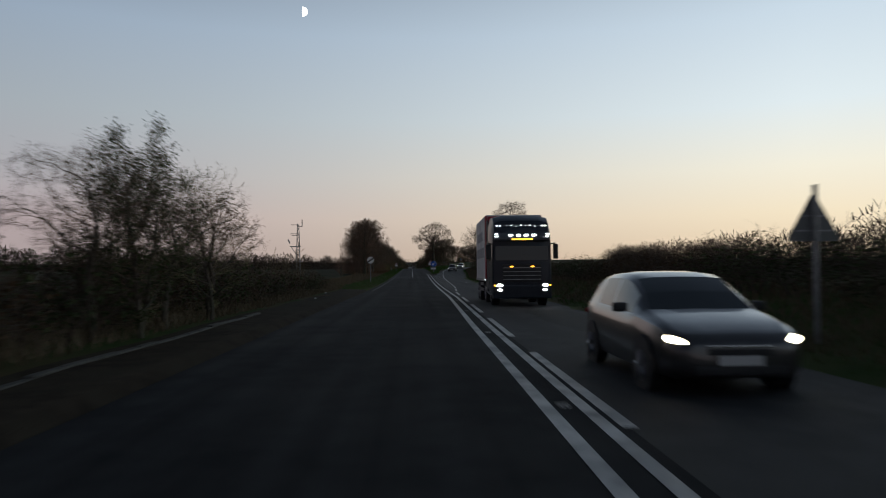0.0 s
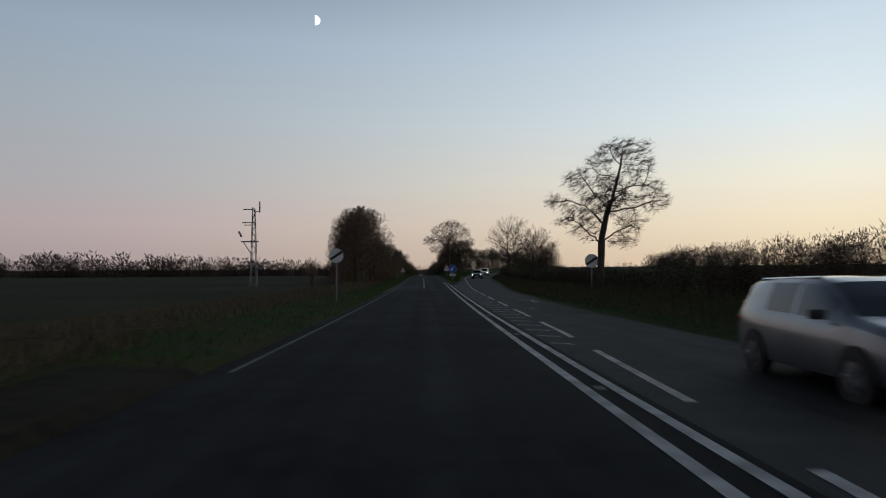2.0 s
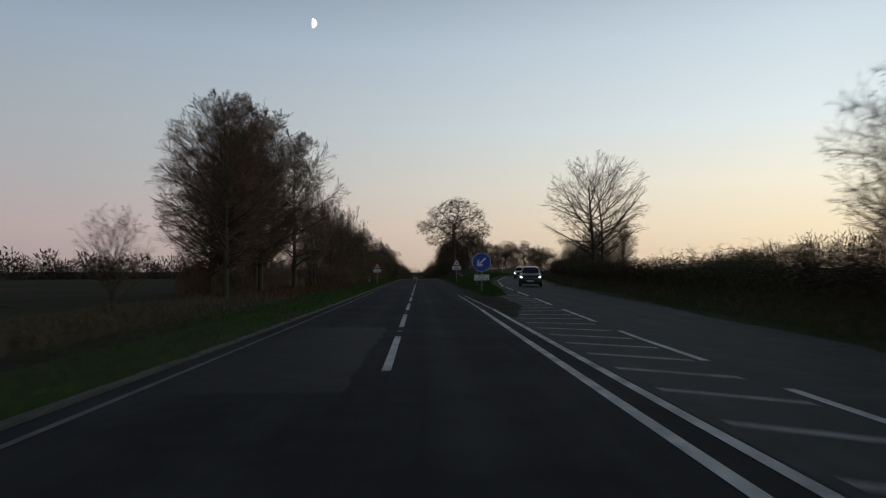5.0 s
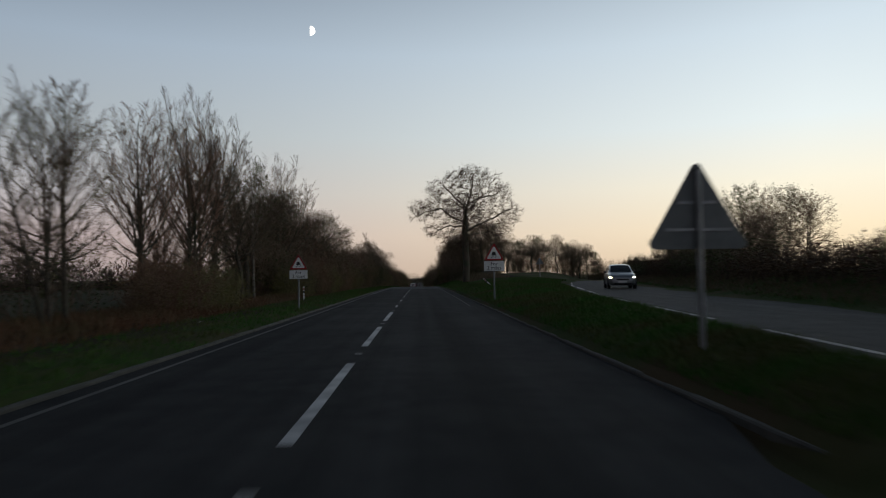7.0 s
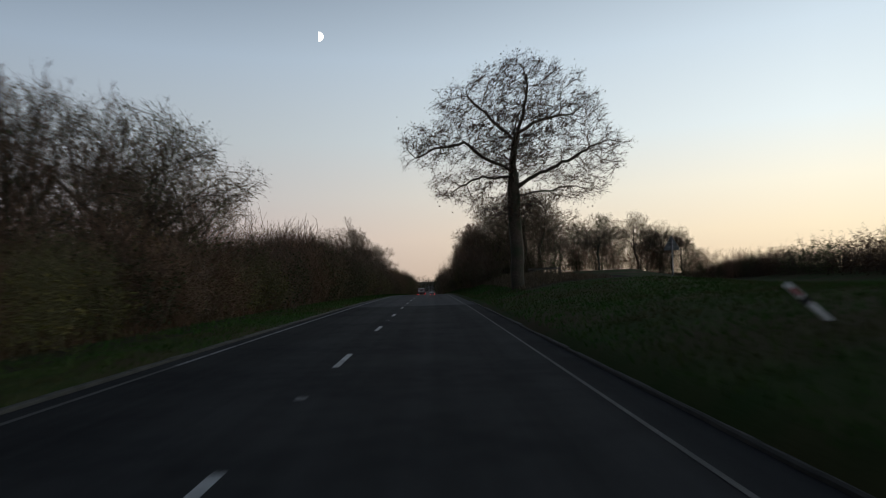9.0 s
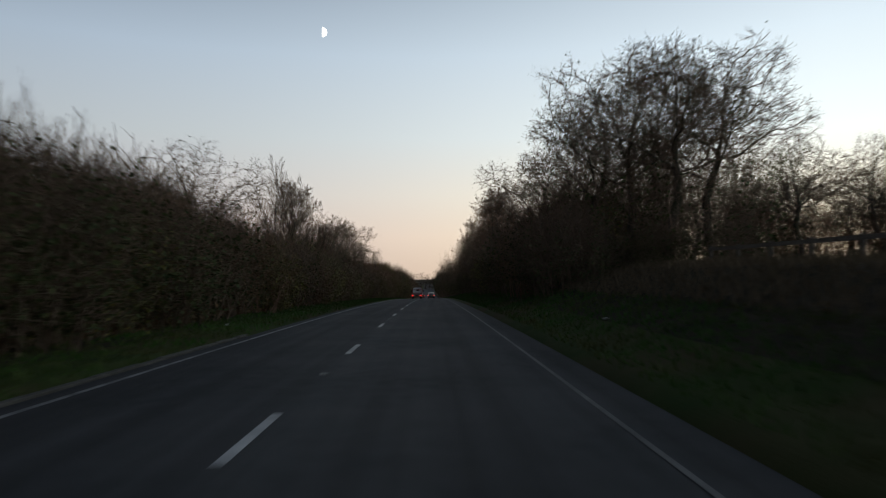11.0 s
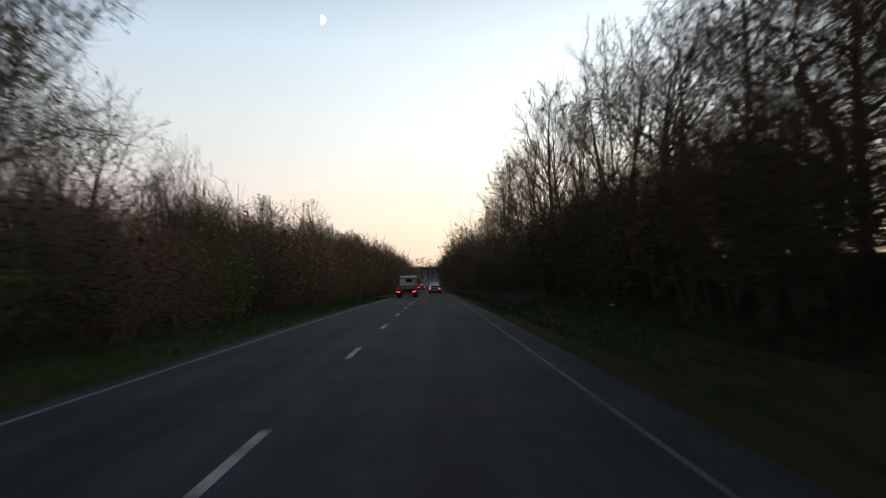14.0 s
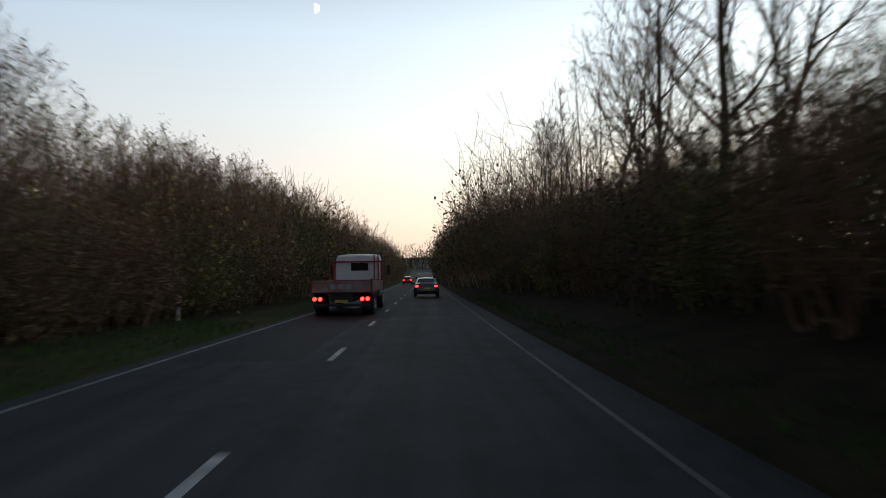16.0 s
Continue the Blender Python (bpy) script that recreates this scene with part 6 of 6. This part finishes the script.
def car(label, at, turn, L, W, H, paint, shape, lamps, rear_lamps=TAILLAMP, group="cars on the road", roof_rails=False):
    """A car whose front is at y = 0 and faces -y. shape: 'saloon', 'hatch' or 'tall'. The panes are cut out of the skin."""
    s = thing("car", label, "car", group, at, turn)
    w = W / 2
    stops, rings = car_skin(L, w, H, shape)
    screen, front_glass, rear_glass, back_glass = CAR_GLASS[shape]
    n, verts = len(rings[0]), [p for r in rings for p in r]
    panels = {}
    for i in range(len(stops) - 1):
        f = (stops[i] + stops[i + 1]) / 2
        for k in range(n):
            up = k if k < 12 else n - 1 - k
            name = "body"
            if up >= 10 and screen[0] < f < screen[1]:
                name = "windscreen"
            elif up >= 10 and back_glass[0] < f < back_glass[1]:
                name = "rear_window"
            elif up in (7, 8) and front_glass[0] < f < front_glass[1]:
                name = "front_window" if k < 12 else "front_window "
            elif up in (7, 8) and rear_glass[0] < f < rear_glass[1]:
                name = "side_window" if k < 12 else "side_window "
            panels.setdefault(name, []).append((i * n + k, i * n + (k + 1) % n, (i + 1) * n + (k + 1) % n, (i + 1) * n + k))
    panels["body"] += [tuple(range(n))[::-1], tuple((len(rings) - 1) * n + k for k in range(n))]
    for name, faces in panels.items():
        kept = sorted({k for q in faces for k in q})
        at_new = {k: j for j, k in enumerate(kept)}
        ob = link(name.strip(), [verts[k] for k in kept], [tuple(at_new[k] for k in q) for q in faces], paint if name == "body" else GLASS, s, smooth=True)
        ob.data.set_sharp_from_angle(angle=radians(38))
    belt, f0 = 0.618 * H, screen[0]
    for sx in (-1, 1):
        m = boxes((sx * (w - 0.03), sx * (w + 0.17), f0 * L + 0.36, f0 * L + 0.47, belt + 0.02, belt + 0.15), bevel=0.04)
        part("mirror", m, TRIM, s)
        for y in (L * 0.19, L * 0.80):
            bm = disc(bmesh.new(), 0.37, 0.05, Matrix.Translation((sx * (w - 0.012), y, 0.33)) @ Matrix.Rotation(radians(90), 4, "Y"), 28)
            part("wheel_arch", bm, TRIM, s)
            wheel(s, sx * (w - 0.09), y, 0.315, 0.20)
        bm = bmesh.new()
        bmesh.ops.create_uvsphere(bm, u_segments=16, v_segments=10, radius=1, matrix=Matrix.Translation((sx * w * 0.72, L * 0.034, H * 0.445)) @ Matrix.Rotation(radians(sx * 30), 4, "Z") @ Matrix.Rotation(radians(-sx * 14), 4, "Y") @ Matrix.Diagonal((0.20, 0.085, 0.06, 1)))
        part("headlight", bm, lamps or ALLOY, s)
        bm = bmesh.new()
        bmesh.ops.create_uvsphere(bm, u_segments=16, v_segments=10, radius=1, matrix=Matrix.Translation((sx * w * 0.72, L * 0.988, H * 0.545)) @ Matrix.Diagonal((0.17, 0.07, 0.075, 1)))
        part("tail_light", bm, rear_lamps, s)
    part("grille", boxes((-w * 0.42, w * 0.42, -0.02, 0.10, H * 0.35, H * 0.40), bevel=0.015), TRIM, s)
    part("grille_bar", boxes((-w * 0.44, w * 0.44, -0.018, 0.08, H * 0.41, H * 0.425), bevel=0.006), CHROME, s)
    part("bumper", boxes((-w * 0.60, w * 0.60, -0.02, 0.12, 0.29, 0.40), bevel=0.035), TRIM, s, "dark lower air intake")
    part("bumper", boxes((-w * 0.74, w * 0.74, L - 0.16, L + 0.03, 0.33, 0.46), bevel=0.04), TRIM, s, "dark rear bumper strip")
    part("number_plate", boxes((-0.26, 0.26, -0.03, -0.01, 0.41, 0.52)), PLATE_WHITE, s)
    part("number_plate", boxes((-0.26, 0.26, L + 0.005, L + 0.03, 0.56, 0.67)), PLATE_YELLOW, s)
    if roof_rails:
        for sx in (-1, 1):
            part("roof_rail", tube(bmesh.new(), (sx * w * 0.64, L * 0.47, H * 0.985), (sx * w * 0.64, L * 0.86, H * 0.965), 0.022, 8), CHROME, s)
    return s


car("grey hatchback with its headlights on", (1.98, 15.2, gz(17)), -1, 4.25, 1.78, 1.50, PAINT_MID, "hatch", HEADLAMP, SIGN_RED, group="oncoming cars")
car("silver estate car with its headlights on", (4.25, 57.8, gz(59)), -2.5, 4.55, 1.82, 1.54, PAINT_SILVER, "tall", HEADLAMP, SIGN_RED, group="oncoming cars", roof_rails=True)
car("dark estate car with a pale roof and bright headlights", (7.7, 174.2, opp_z(7.7, 176)), -9, 4.6, 1.84, 1.66, PAINT_GREY, "tall", HEADLAMP_COOL, SIGN_RED, group="oncoming cars", roof_rails=True)
car("silver car with its headlights on", (12.4, 212.0, opp_z(12.4, 212)), -11, 4.4, 1.80, 1.62, PAINT_SILVER, "tall", HEADLAMP, SIGN_RED, group="oncoming cars")
car("black saloon with its tail lights lit", (0.10 + 0.0, 462.0, gz(459)), 180, 4.7, 1.82, 1.42, PAINT_BLACK, "saloon", None, BRAKE, group="cars ahead")
car("small red car with its tail lights lit", (-3.3, 537.4, gz(535)), 180, 4.1, 1.74, 1.5, PAINT_RED, "hatch", None, BRAKE, group="cars ahead")


def van(at, turn):
    """A white panel van, front at y = 0 facing -y."""
    s = thing("van", "white panel van driving ahead", "van", at=at, turn=turn)
    L, w, H = 4.9, 0.93, 1.98
    rows = [(0.0, 0.80, 0.40, 0.86), (0.03, 0.93, 0.28, 1.00), (0.12, 0.98, 0.25, 1.12), (0.20, 1.0, 0.25, 1.25), (0.33, 1.0, 0.25, H * 0.94), (0.40, 1.0, 0.25, H), (0.95, 1.0, 0.27, H), (0.99, 0.985, 0.30, H * 0.985), (1.0, 0.95, 0.36, H * 0.94)]
    rings = []
    for f, k, zb, zt in rows:
        y, a, h = f * L, w * k, zt - zb
        half = [(0.0, zb), (a * 0.85, zb), (a, zb + 0.12 * h), (a, zb + 0.55 * h), (a * 0.95, zb + 0.85 * h), (a * 0.86, zb + 0.97 * h), (a * 0.5, zt)]
        rings.append([(x, y, z) for x, z in half] + [(0.0, y, zt + 0.01)] + [(-x, y, z) for x, z in half[:0:-1]])
    loft(rings, PAINT_WHITE, "body", s)
    pane("windscreen", [(-0.76, 0.205 * L, 1.30), (0.76, 0.205 * L, 1.30), (0.70, 0.33 * L, 1.84), (-0.70, 0.33 * L, 1.84)], s, thick=0.03)
    for sx in (-1, 1):
        pane("rear_window", [(sx * 0.06, L + 0.002, 1.22), (sx * 0.72, L + 0.002, 1.22), (sx * 0.68, L - 0.03, 1.72), (sx * 0.06, L - 0.03, 1.72)], s, thick=0.02)
        part("tail_light", boxes((sx * 0.80, sx * 0.90, L - 0.06, L + 0.015, 0.85, 1.18), bevel=0.02), TAILLAMP, s)
        part("headlight", boxes((sx * 0.52, sx * 0.82, -0.02, 0.12, 0.72, 0.90), bevel=0.03), ALLOY, s)
        part("mirror", boxes((sx * 0.94, sx * 1.14, 0.30 * L, 0.30 * L + 0.1, 1.25, 1.5), bevel=0.03), TRIM, s)
        for y in (0.18 * L, 0.80 * L):
            wheel(s, sx * (w - 0.09), y, 0.33, 0.21)
    part("bumper", boxes((-0.86, 0.86, L - 0.08, L + 0.05, 0.36, 0.55), bevel=0.04), TRIM, s)
    part("door_seam", boxes((-0.008, 0.008, L - 0.02, L + 0.008, 0.6, 1.86)), TRIM, s)
    part("number_plate", boxes((-0.26, 0.26, L + 0.05, L + 0.06, 0.42, 0.52)), PLATE_YELLOW, s)
    return s


van((0.0, 491.4, gz(489)), 180)
NAVY = material("navy_cab_paint", (0.010, 0.015, 0.024), (0.015, 0.020, 0.030), 2.0, 0.45, coat=0.25, sheen=0.35)
TRAILER_WHITE = material("trailer_white", (0.74, 0.73, 0.73), (0.64, 0.63, 0.63), 1.2, 0.6, third=(0.55, 0.54, 0.53), third_scale=0.8)
TRAILER_RED = material("trailer_red", (0.40, 0.04, 0.06), (0.32, 0.035, 0.05), 2.0, 0.55)
LETTERING = material("grey_lettering", (0.36, 0.36, 0.38), (0.42, 0.42, 0.44), 3.0, 0.6)
CAB_WHITE = material("truck_cab_white", (0.82, 0.82, 0.80), (0.74, 0.74, 0.72), 2.0, 0.5)
BED_GREY = material("weathered_dropside", (0.36, 0.31, 0.29), (0.25, 0.21, 0.20), 3.0, 0.7, third=(0.34, 0.13, 0.11), third_scale=1.6)
BED_RED = material("red_steel", (0.34, 0.03, 0.03), (0.24, 0.03, 0.03), 3.0, 0.55)


def lorry(at, turn):
    """Articulated lorry, front at y = 0 facing -y, with lamps over and in front of the cab."""
    s = thing("lorry", "articulated lorry with dark cab, white lamps and pale box trailer", "lorry", at=at, turn=turn)
    rings = []
    for y, a, zb, zt in ((0.0, 1.16, 0.45, 3.05), (0.06, 1.23, 0.38, 3.2), (0.30, 1.25, 0.38, 3.62), (0.75, 1.25, 0.5, 3.86), (1.5, 1.25, 0.6, 3.92), (2.15, 1.24, 0.6, 3.94)):
        h = zt - zb
        half = [(0.0, zb), (a * 0.95, zb), (a, zb + 0.05 * h), (a, zb + 0.6 * h), (a * 0.985, zb + 0.86 * h), (a * 0.92, zb + 0.97 * h), (a * 0.6, zt)]
        rings.append([(x, y, z) for x, z in half] + [(0.0, y, zt + 0.01)] + [(-x, y, z) for x, z in half[:0:-1]])
    cab = loft(rings, NAVY, "cab", s)
    pane("windscreen", [(-1.10, -0.012, 1.95), (1.10, -0.012, 1.95), (1.10, 0.03, 2.72), (-1.10, 0.03, 2.72)], s, thick=0.02)
    part("sun_visor", boxes((-1.16, 1.16, -0.22, 0.04, 2.76, 2.86), bevel=0.02), NAVY, s)
    part("grille", boxes((-0.80, 0.80, -0.04, 0.03, 1.05, 1.78), bevel=0.03), TRIM, s)
    for k in range(4):
        part("grille_bar", boxes((-0.78, 0.78, -0.055, -0.03, 1.14 + k * 0.16, 1.17 + k * 0.16)), ALLOY, s)
    part("bumper", boxes((-1.22, 1.22, -0.10, 0.25, 0.36, 0.92), bevel=0.06), NAVY, s)
    for sx in (-1, 1):
        housing = part("lamp_housing", boxes((sx * 0.74, sx * 1.20, -0.115, -0.05, 0.60, 1.04), bevel=0.03), TRIM, s)
        for name, x, z, rx, rz in (("headlight", 0.95, 0.91, 0.12, 0.06), ("fog_light", 0.93, 0.72, 0.09, 0.05)):
            bm = bmesh.new()
            bmesh.ops.create_uvsphere(bm, u_segments=18, v_segments=10, radius=1, matrix=Matrix.Translation((sx * x, -0.11, z)) @ Matrix.Diagonal((rx, 0.035, rz, 1)))
            part(name, bm, HEADLAMP_COOL, housing)
        part("indicator", boxes((sx * 1.11, sx * 1.18, -0.125, -0.10, 0.88, 0.93)), AMBER, housing, "small amber lamp")
        part("grille_lamp", boxes((sx * 0.36, sx * 0.50, -0.07, -0.03, 1.66, 1.71)), AMBER, s)
        m = part("mirror", boxes((sx * 1.30, sx * 1.50, -0.12, 0.02, 2.0, 2.62), bevel=0.04), TRIM, s)
        part("mirror_arm", tube(bmesh.new(), (sx * 1.2, 0.05, 2.62), (sx * 1.4, -0.05, 2.66), 0.025, 8), TRIM, s)
        pane("side_window", [(sx * 1.262, 0.42, 1.95), (sx * 1.262, 1.30, 1.95), (sx * 1.25, 1.30, 2.70), (sx * 1.25, 0.36, 2.70)], s, thick=0.012)
        part("door_seam", boxes((sx * 1.248, sx * 1.262, 1.38, 1.40, 0.9, 2.8)), TRIM, s)
        part("step", boxes((sx * 0.98, sx * 1.24, 0.55, 1.2, 0.34, 0.5), bevel=0.02), TRIM, s)
        part("side_fairing", boxes((sx * 1.18, sx * 1.24, 2.2, 3.0, 0.6, 3.8), bevel=0.02), NAVY, s)
        part("tank", tube(bmesh.new(), (sx * 0.92, 2.35, 0.68), (sx * 0.92, 3.5, 0.68), 0.30, 18), ALLOY, s)
        for y in (1.25, 4.2):
            wheel(s, sx * 1.02, y, 0.50, 0.32)
        for y in (7.1, 8.2):
            wheel(s, sx * 1.04, y, 0.49, 0.36)
        part("side_guard", boxes((sx * 1.20, sx * 1.25, 4.9, 6.5, 0.55, 0.68), (sx * 1.20, sx * 1.25, 4.9, 6.5, 0.82, 0.95)), ALLOY, s)
        for z, y in ((2.92, -0.16), (3.02, -0.14)):
            part("side_lamp", boxes((sx * 1.0, sx * 1.13, y, y + 0.05, z, z + 0.035), bevel=0.008), LIGHTBAR, s)
    for k in range(4):
        bm = bmesh.new()
        bmesh.ops.create_uvsphere(bm, u_segments=16, v_segments=8, radius=1, matrix=Matrix.Translation((-0.48 + 0.32 * k, -0.22, 2.98)) @ Matrix.Diagonal((0.10, 0.045, 0.05, 1)))
        part("spot_lamp", bm, LIGHTBAR, s)
    for k in range(7):
        part("marker_lamp", boxes((-0.60 + 0.2 * k - 0.022, -0.60 + 0.2 * k + 0.022, 0.13 + 0.03, 0.22, 3.36 + 0.04 * (k % 2), 3.395 + 0.04 * (k % 2)), bevel=0.01), LIGHTBAR, s)
    for x in (-1.02, -0.88, 0.88, 1.02):
        part("marker_lamp", boxes((x - 0.022, x + 0.022, 0.15, 0.21, 3.38, 3.42), bevel=0.008), LIGHTBAR, s)
    part("name_board", boxes((-0.42, 0.42, -0.245, -0.215, 2.785, 2.84)), AMBER, s, "small amber lit board")
    part("chassis", boxes((-0.5, 0.5, 2.2, 9.0, 0.72, 1.0)), TRIM, s)
    bm = boxes((-1.27, 1.27, 2.75, 9.05, 1.12, 4.06), bevel=0.03)
    part("trailer_box", bm, TRAILER_WHITE, s)
    part("corner_strip", boxes((-1.285, -1.20, 2.735, 3.22, 1.16, 4.02)), TRAILER_RED, s, "red band at the trailer's front edge")
    part("corner_strip", boxes((1.20, 1.285, 2.735, 3.22, 1.16, 4.02)), TRAILER_RED, s)
    part("front_panel", boxes((-1.19, 1.19, 2.735, 2.76, 1.2, 4.0)), TRAILER_RED, s)
    part("base_rail", boxes((-1.29, 1.29, 2.74, 9.06, 1.05, 1.16)), ALLOY, s)
    # plain bars in place of the lettering on the side
    for k in range(6):
        part("lettering_bar", boxes((-1.283, -1.272, 4.6 + k * 0.62, 4.6 + k * 0.62 + 0.46, 2.95, 3.42)), LETTERING, s)
    for k in range(8):
        part("lettering_bar", boxes((-1.283, -1.272, 3.9 + k * 0.62, 3.9 + k * 0.62 + 0.46, 2.15, 2.62)), LETTERING, s)
    part("side_lamp", boxes((-1.30, -1.28, 3.0, 3.12, 1.08, 1.12)), LIGHTBAR, s)
    return s


lorry((2.75, 35.8, gz(38)), -1.5)


def flatbed(at):
    """Flatbed truck seen from behind: its tailboard at y = 0, its cab ahead."""
    s = thing("flatbed_truck", "white-cabbed flatbed truck with weathered dropsides and red frame", "truck", at=at)
    part("bed_floor", boxes((-1.22, 1.22, 0.06, 6.7, 0.98, 1.08)), TRIM, s)
    part("tailboard", boxes((-1.25, 1.25, 0.0, 0.05, 1.02, 1.48), bevel=0.012), BED_GREY, s, "weathered grey tailboard with red patches")
    for k in range(6):
        part("board_rib", boxes((-1.1 + k * 0.44 - 0.025, -1.1 + k * 0.44 + 0.025, -0.03, 0.0, 1.03, 1.47)), BED_GREY, s)
    for k in range(3):
        part("lettering_bar", boxes((-0.45 + k * 0.30, -0.22 + k * 0.30, -0.008, -0.001, 1.16, 1.34)), LETTERING, s)
    for sx in (-1, 1):
        part("sideboard", boxes((sx * 1.20, sx * 1.25, 0.06, 6.7, 1.02, 1.48), bevel=0.012), BED_GREY, s)
        part("corner_post", boxes((sx * 1.17, sx * 1.26, -0.02, 0.08, 0.95, 1.55)), BED_RED, s)
        part("frame_post", boxes((sx * 1.14, sx * 1.24, 6.72, 6.82, 1.0, 2.45), bevel=0.01), BED_RED, s, "red upright of the headboard")
        lamp = part("lamp_cluster", boxes((sx * 0.72, sx * 1.22, -0.04, 0.04, 0.66, 0.84), bevel=0.02), TRIM, s)
        for x in (0.84, 1.06):
            bm = disc(bmesh.new(), 0.075, 0.04, Matrix.Translation((sx * x, -0.055, 0.75)) @ Matrix.Rotation(radians(90), 4, "X"), 18)
            part("tail_light", bm, BRAKE, lamp)
        part("mudguard", boxes((sx * 0.72, sx * 1.22, 0.75, 2.05, 0.93, 0.97)), TRIM, s)
        part("mud_flap", boxes((sx * 0.74, sx * 1.20, 0.62, 0.64, 0.32, 0.94)), RUBBER, s)
        wheel(s, sx * 0.97, 1.4, 0.44, 0.48)
        wheel(s, sx * 1.03, 7.7, 0.44, 0.28)
        part("mirror", boxes((sx * 1.36, sx * 1.55, 8.35, 8.45, 1.75, 2.25), bevel=0.03), TRIM, s)
        part("mirror_arm", tube(bmesh.new(), (sx * 1.2, 8.4, 2.2), (sx * 1.42, 8.4, 2.2), 0.02, 8), TRIM, s)
    part("headboard", boxes((-1.15, 1.15, 6.74, 6.79, 1.08, 1.5)), BED_RED, s, "red steel headboard")
    part("frame_bar", boxes((-1.15, 1.15, 6.73, 6.8, 2.36, 2.44)), BED_RED, s)
    part("bar_bumper", boxes((-1.12, 1.12, -0.02, 0.06, 0.44, 0.56), bevel=0.02), TRIM, s)
    part("number_plate", boxes((-0.26, 0.26, -0.035, -0.022, 0.60, 0.71)), PLATE_YELLOW, s)
    part("chassis", boxes((-0.45, 0.45, 0.1, 8.6, 0.62, 0.98)), TRIM, s)
    rings = []
    for y, a, zb, zt in ((6.88, 1.10, 0.75, 2.66), (6.94, 1.13, 0.7, 2.74), (7.7, 1.13, 0.6, 2.80), (8.4, 1.12, 0.5, 2.78), (8.75, 1.10, 0.45, 2.5), (8.82, 1.04, 0.5, 1.6)):
        h = zt - zb
        half = [(0.0, zb), (a * 0.94, zb), (a, zb + 0.06 * h), (a, zb + 0.6 * h), (a * 0.97, zb + 0.9 * h), (a * 0.9, zb + 0.98 * h), (a * 0.6, zt)]
        rings.append([(x, y, z) for x, z in half] + [(0.0, y, zt + 0.01)] + [(-x, y, z) for x, z in half[:0:-1]])
    loft(rings, CAB_WHITE, "cab", s)
    part("rear_window", boxes((-0.34, 0.52, 6.845, 6.885, 1.95, 2.34), bevel=0.015), GLASS, s)
    part("ladder_post", boxes((0.80, 0.86, 6.66, 6.71, 1.05, 2.72)), BED_RED, s)
    part("ladder_post", boxes((1.00, 1.06, 6.66, 6.71, 1.05, 2.72)), BED_RED, s)
    return s


flatbed((-3.35, 434.9, gz(437)))
for a in bpy.data.objects:
    if a.name.startswith(("car", "van", "lorry", "flatbed")) and a.type == "EMPTY":
        yy = a.location.y
        a.rotation_mode = "XYZ"
        k = math.atan2(gz(yy + 2) - gz(yy - 2), 4)
        a.rotation_euler.x += k if abs(a.rotation_euler.z) < 1.5 else -k

# ---- kerb stones ----
kerb_run("kerb_nearside", "weathered concrete kerb along the nearside verge", lambda y: LEFT_EDGE - 0.06, 112, 290, lambda x, y: gz(y), 0.125, 0.06)
kerb_run("kerb_offside", "weathered concrete kerb along the central reservation", lambda y: 2.80 + 0.62 * max(0.0, 1 - (y - 163) / 12), 165, 268, lambda x, y: gz(y), 0.125, 0.06)
kerb_run("edging", "pale stone edging behind the dirt strip", lambda y: -6.95, -6, 30, lambda x, y: land(x, y) - 0.03, 0.16, 0.07)
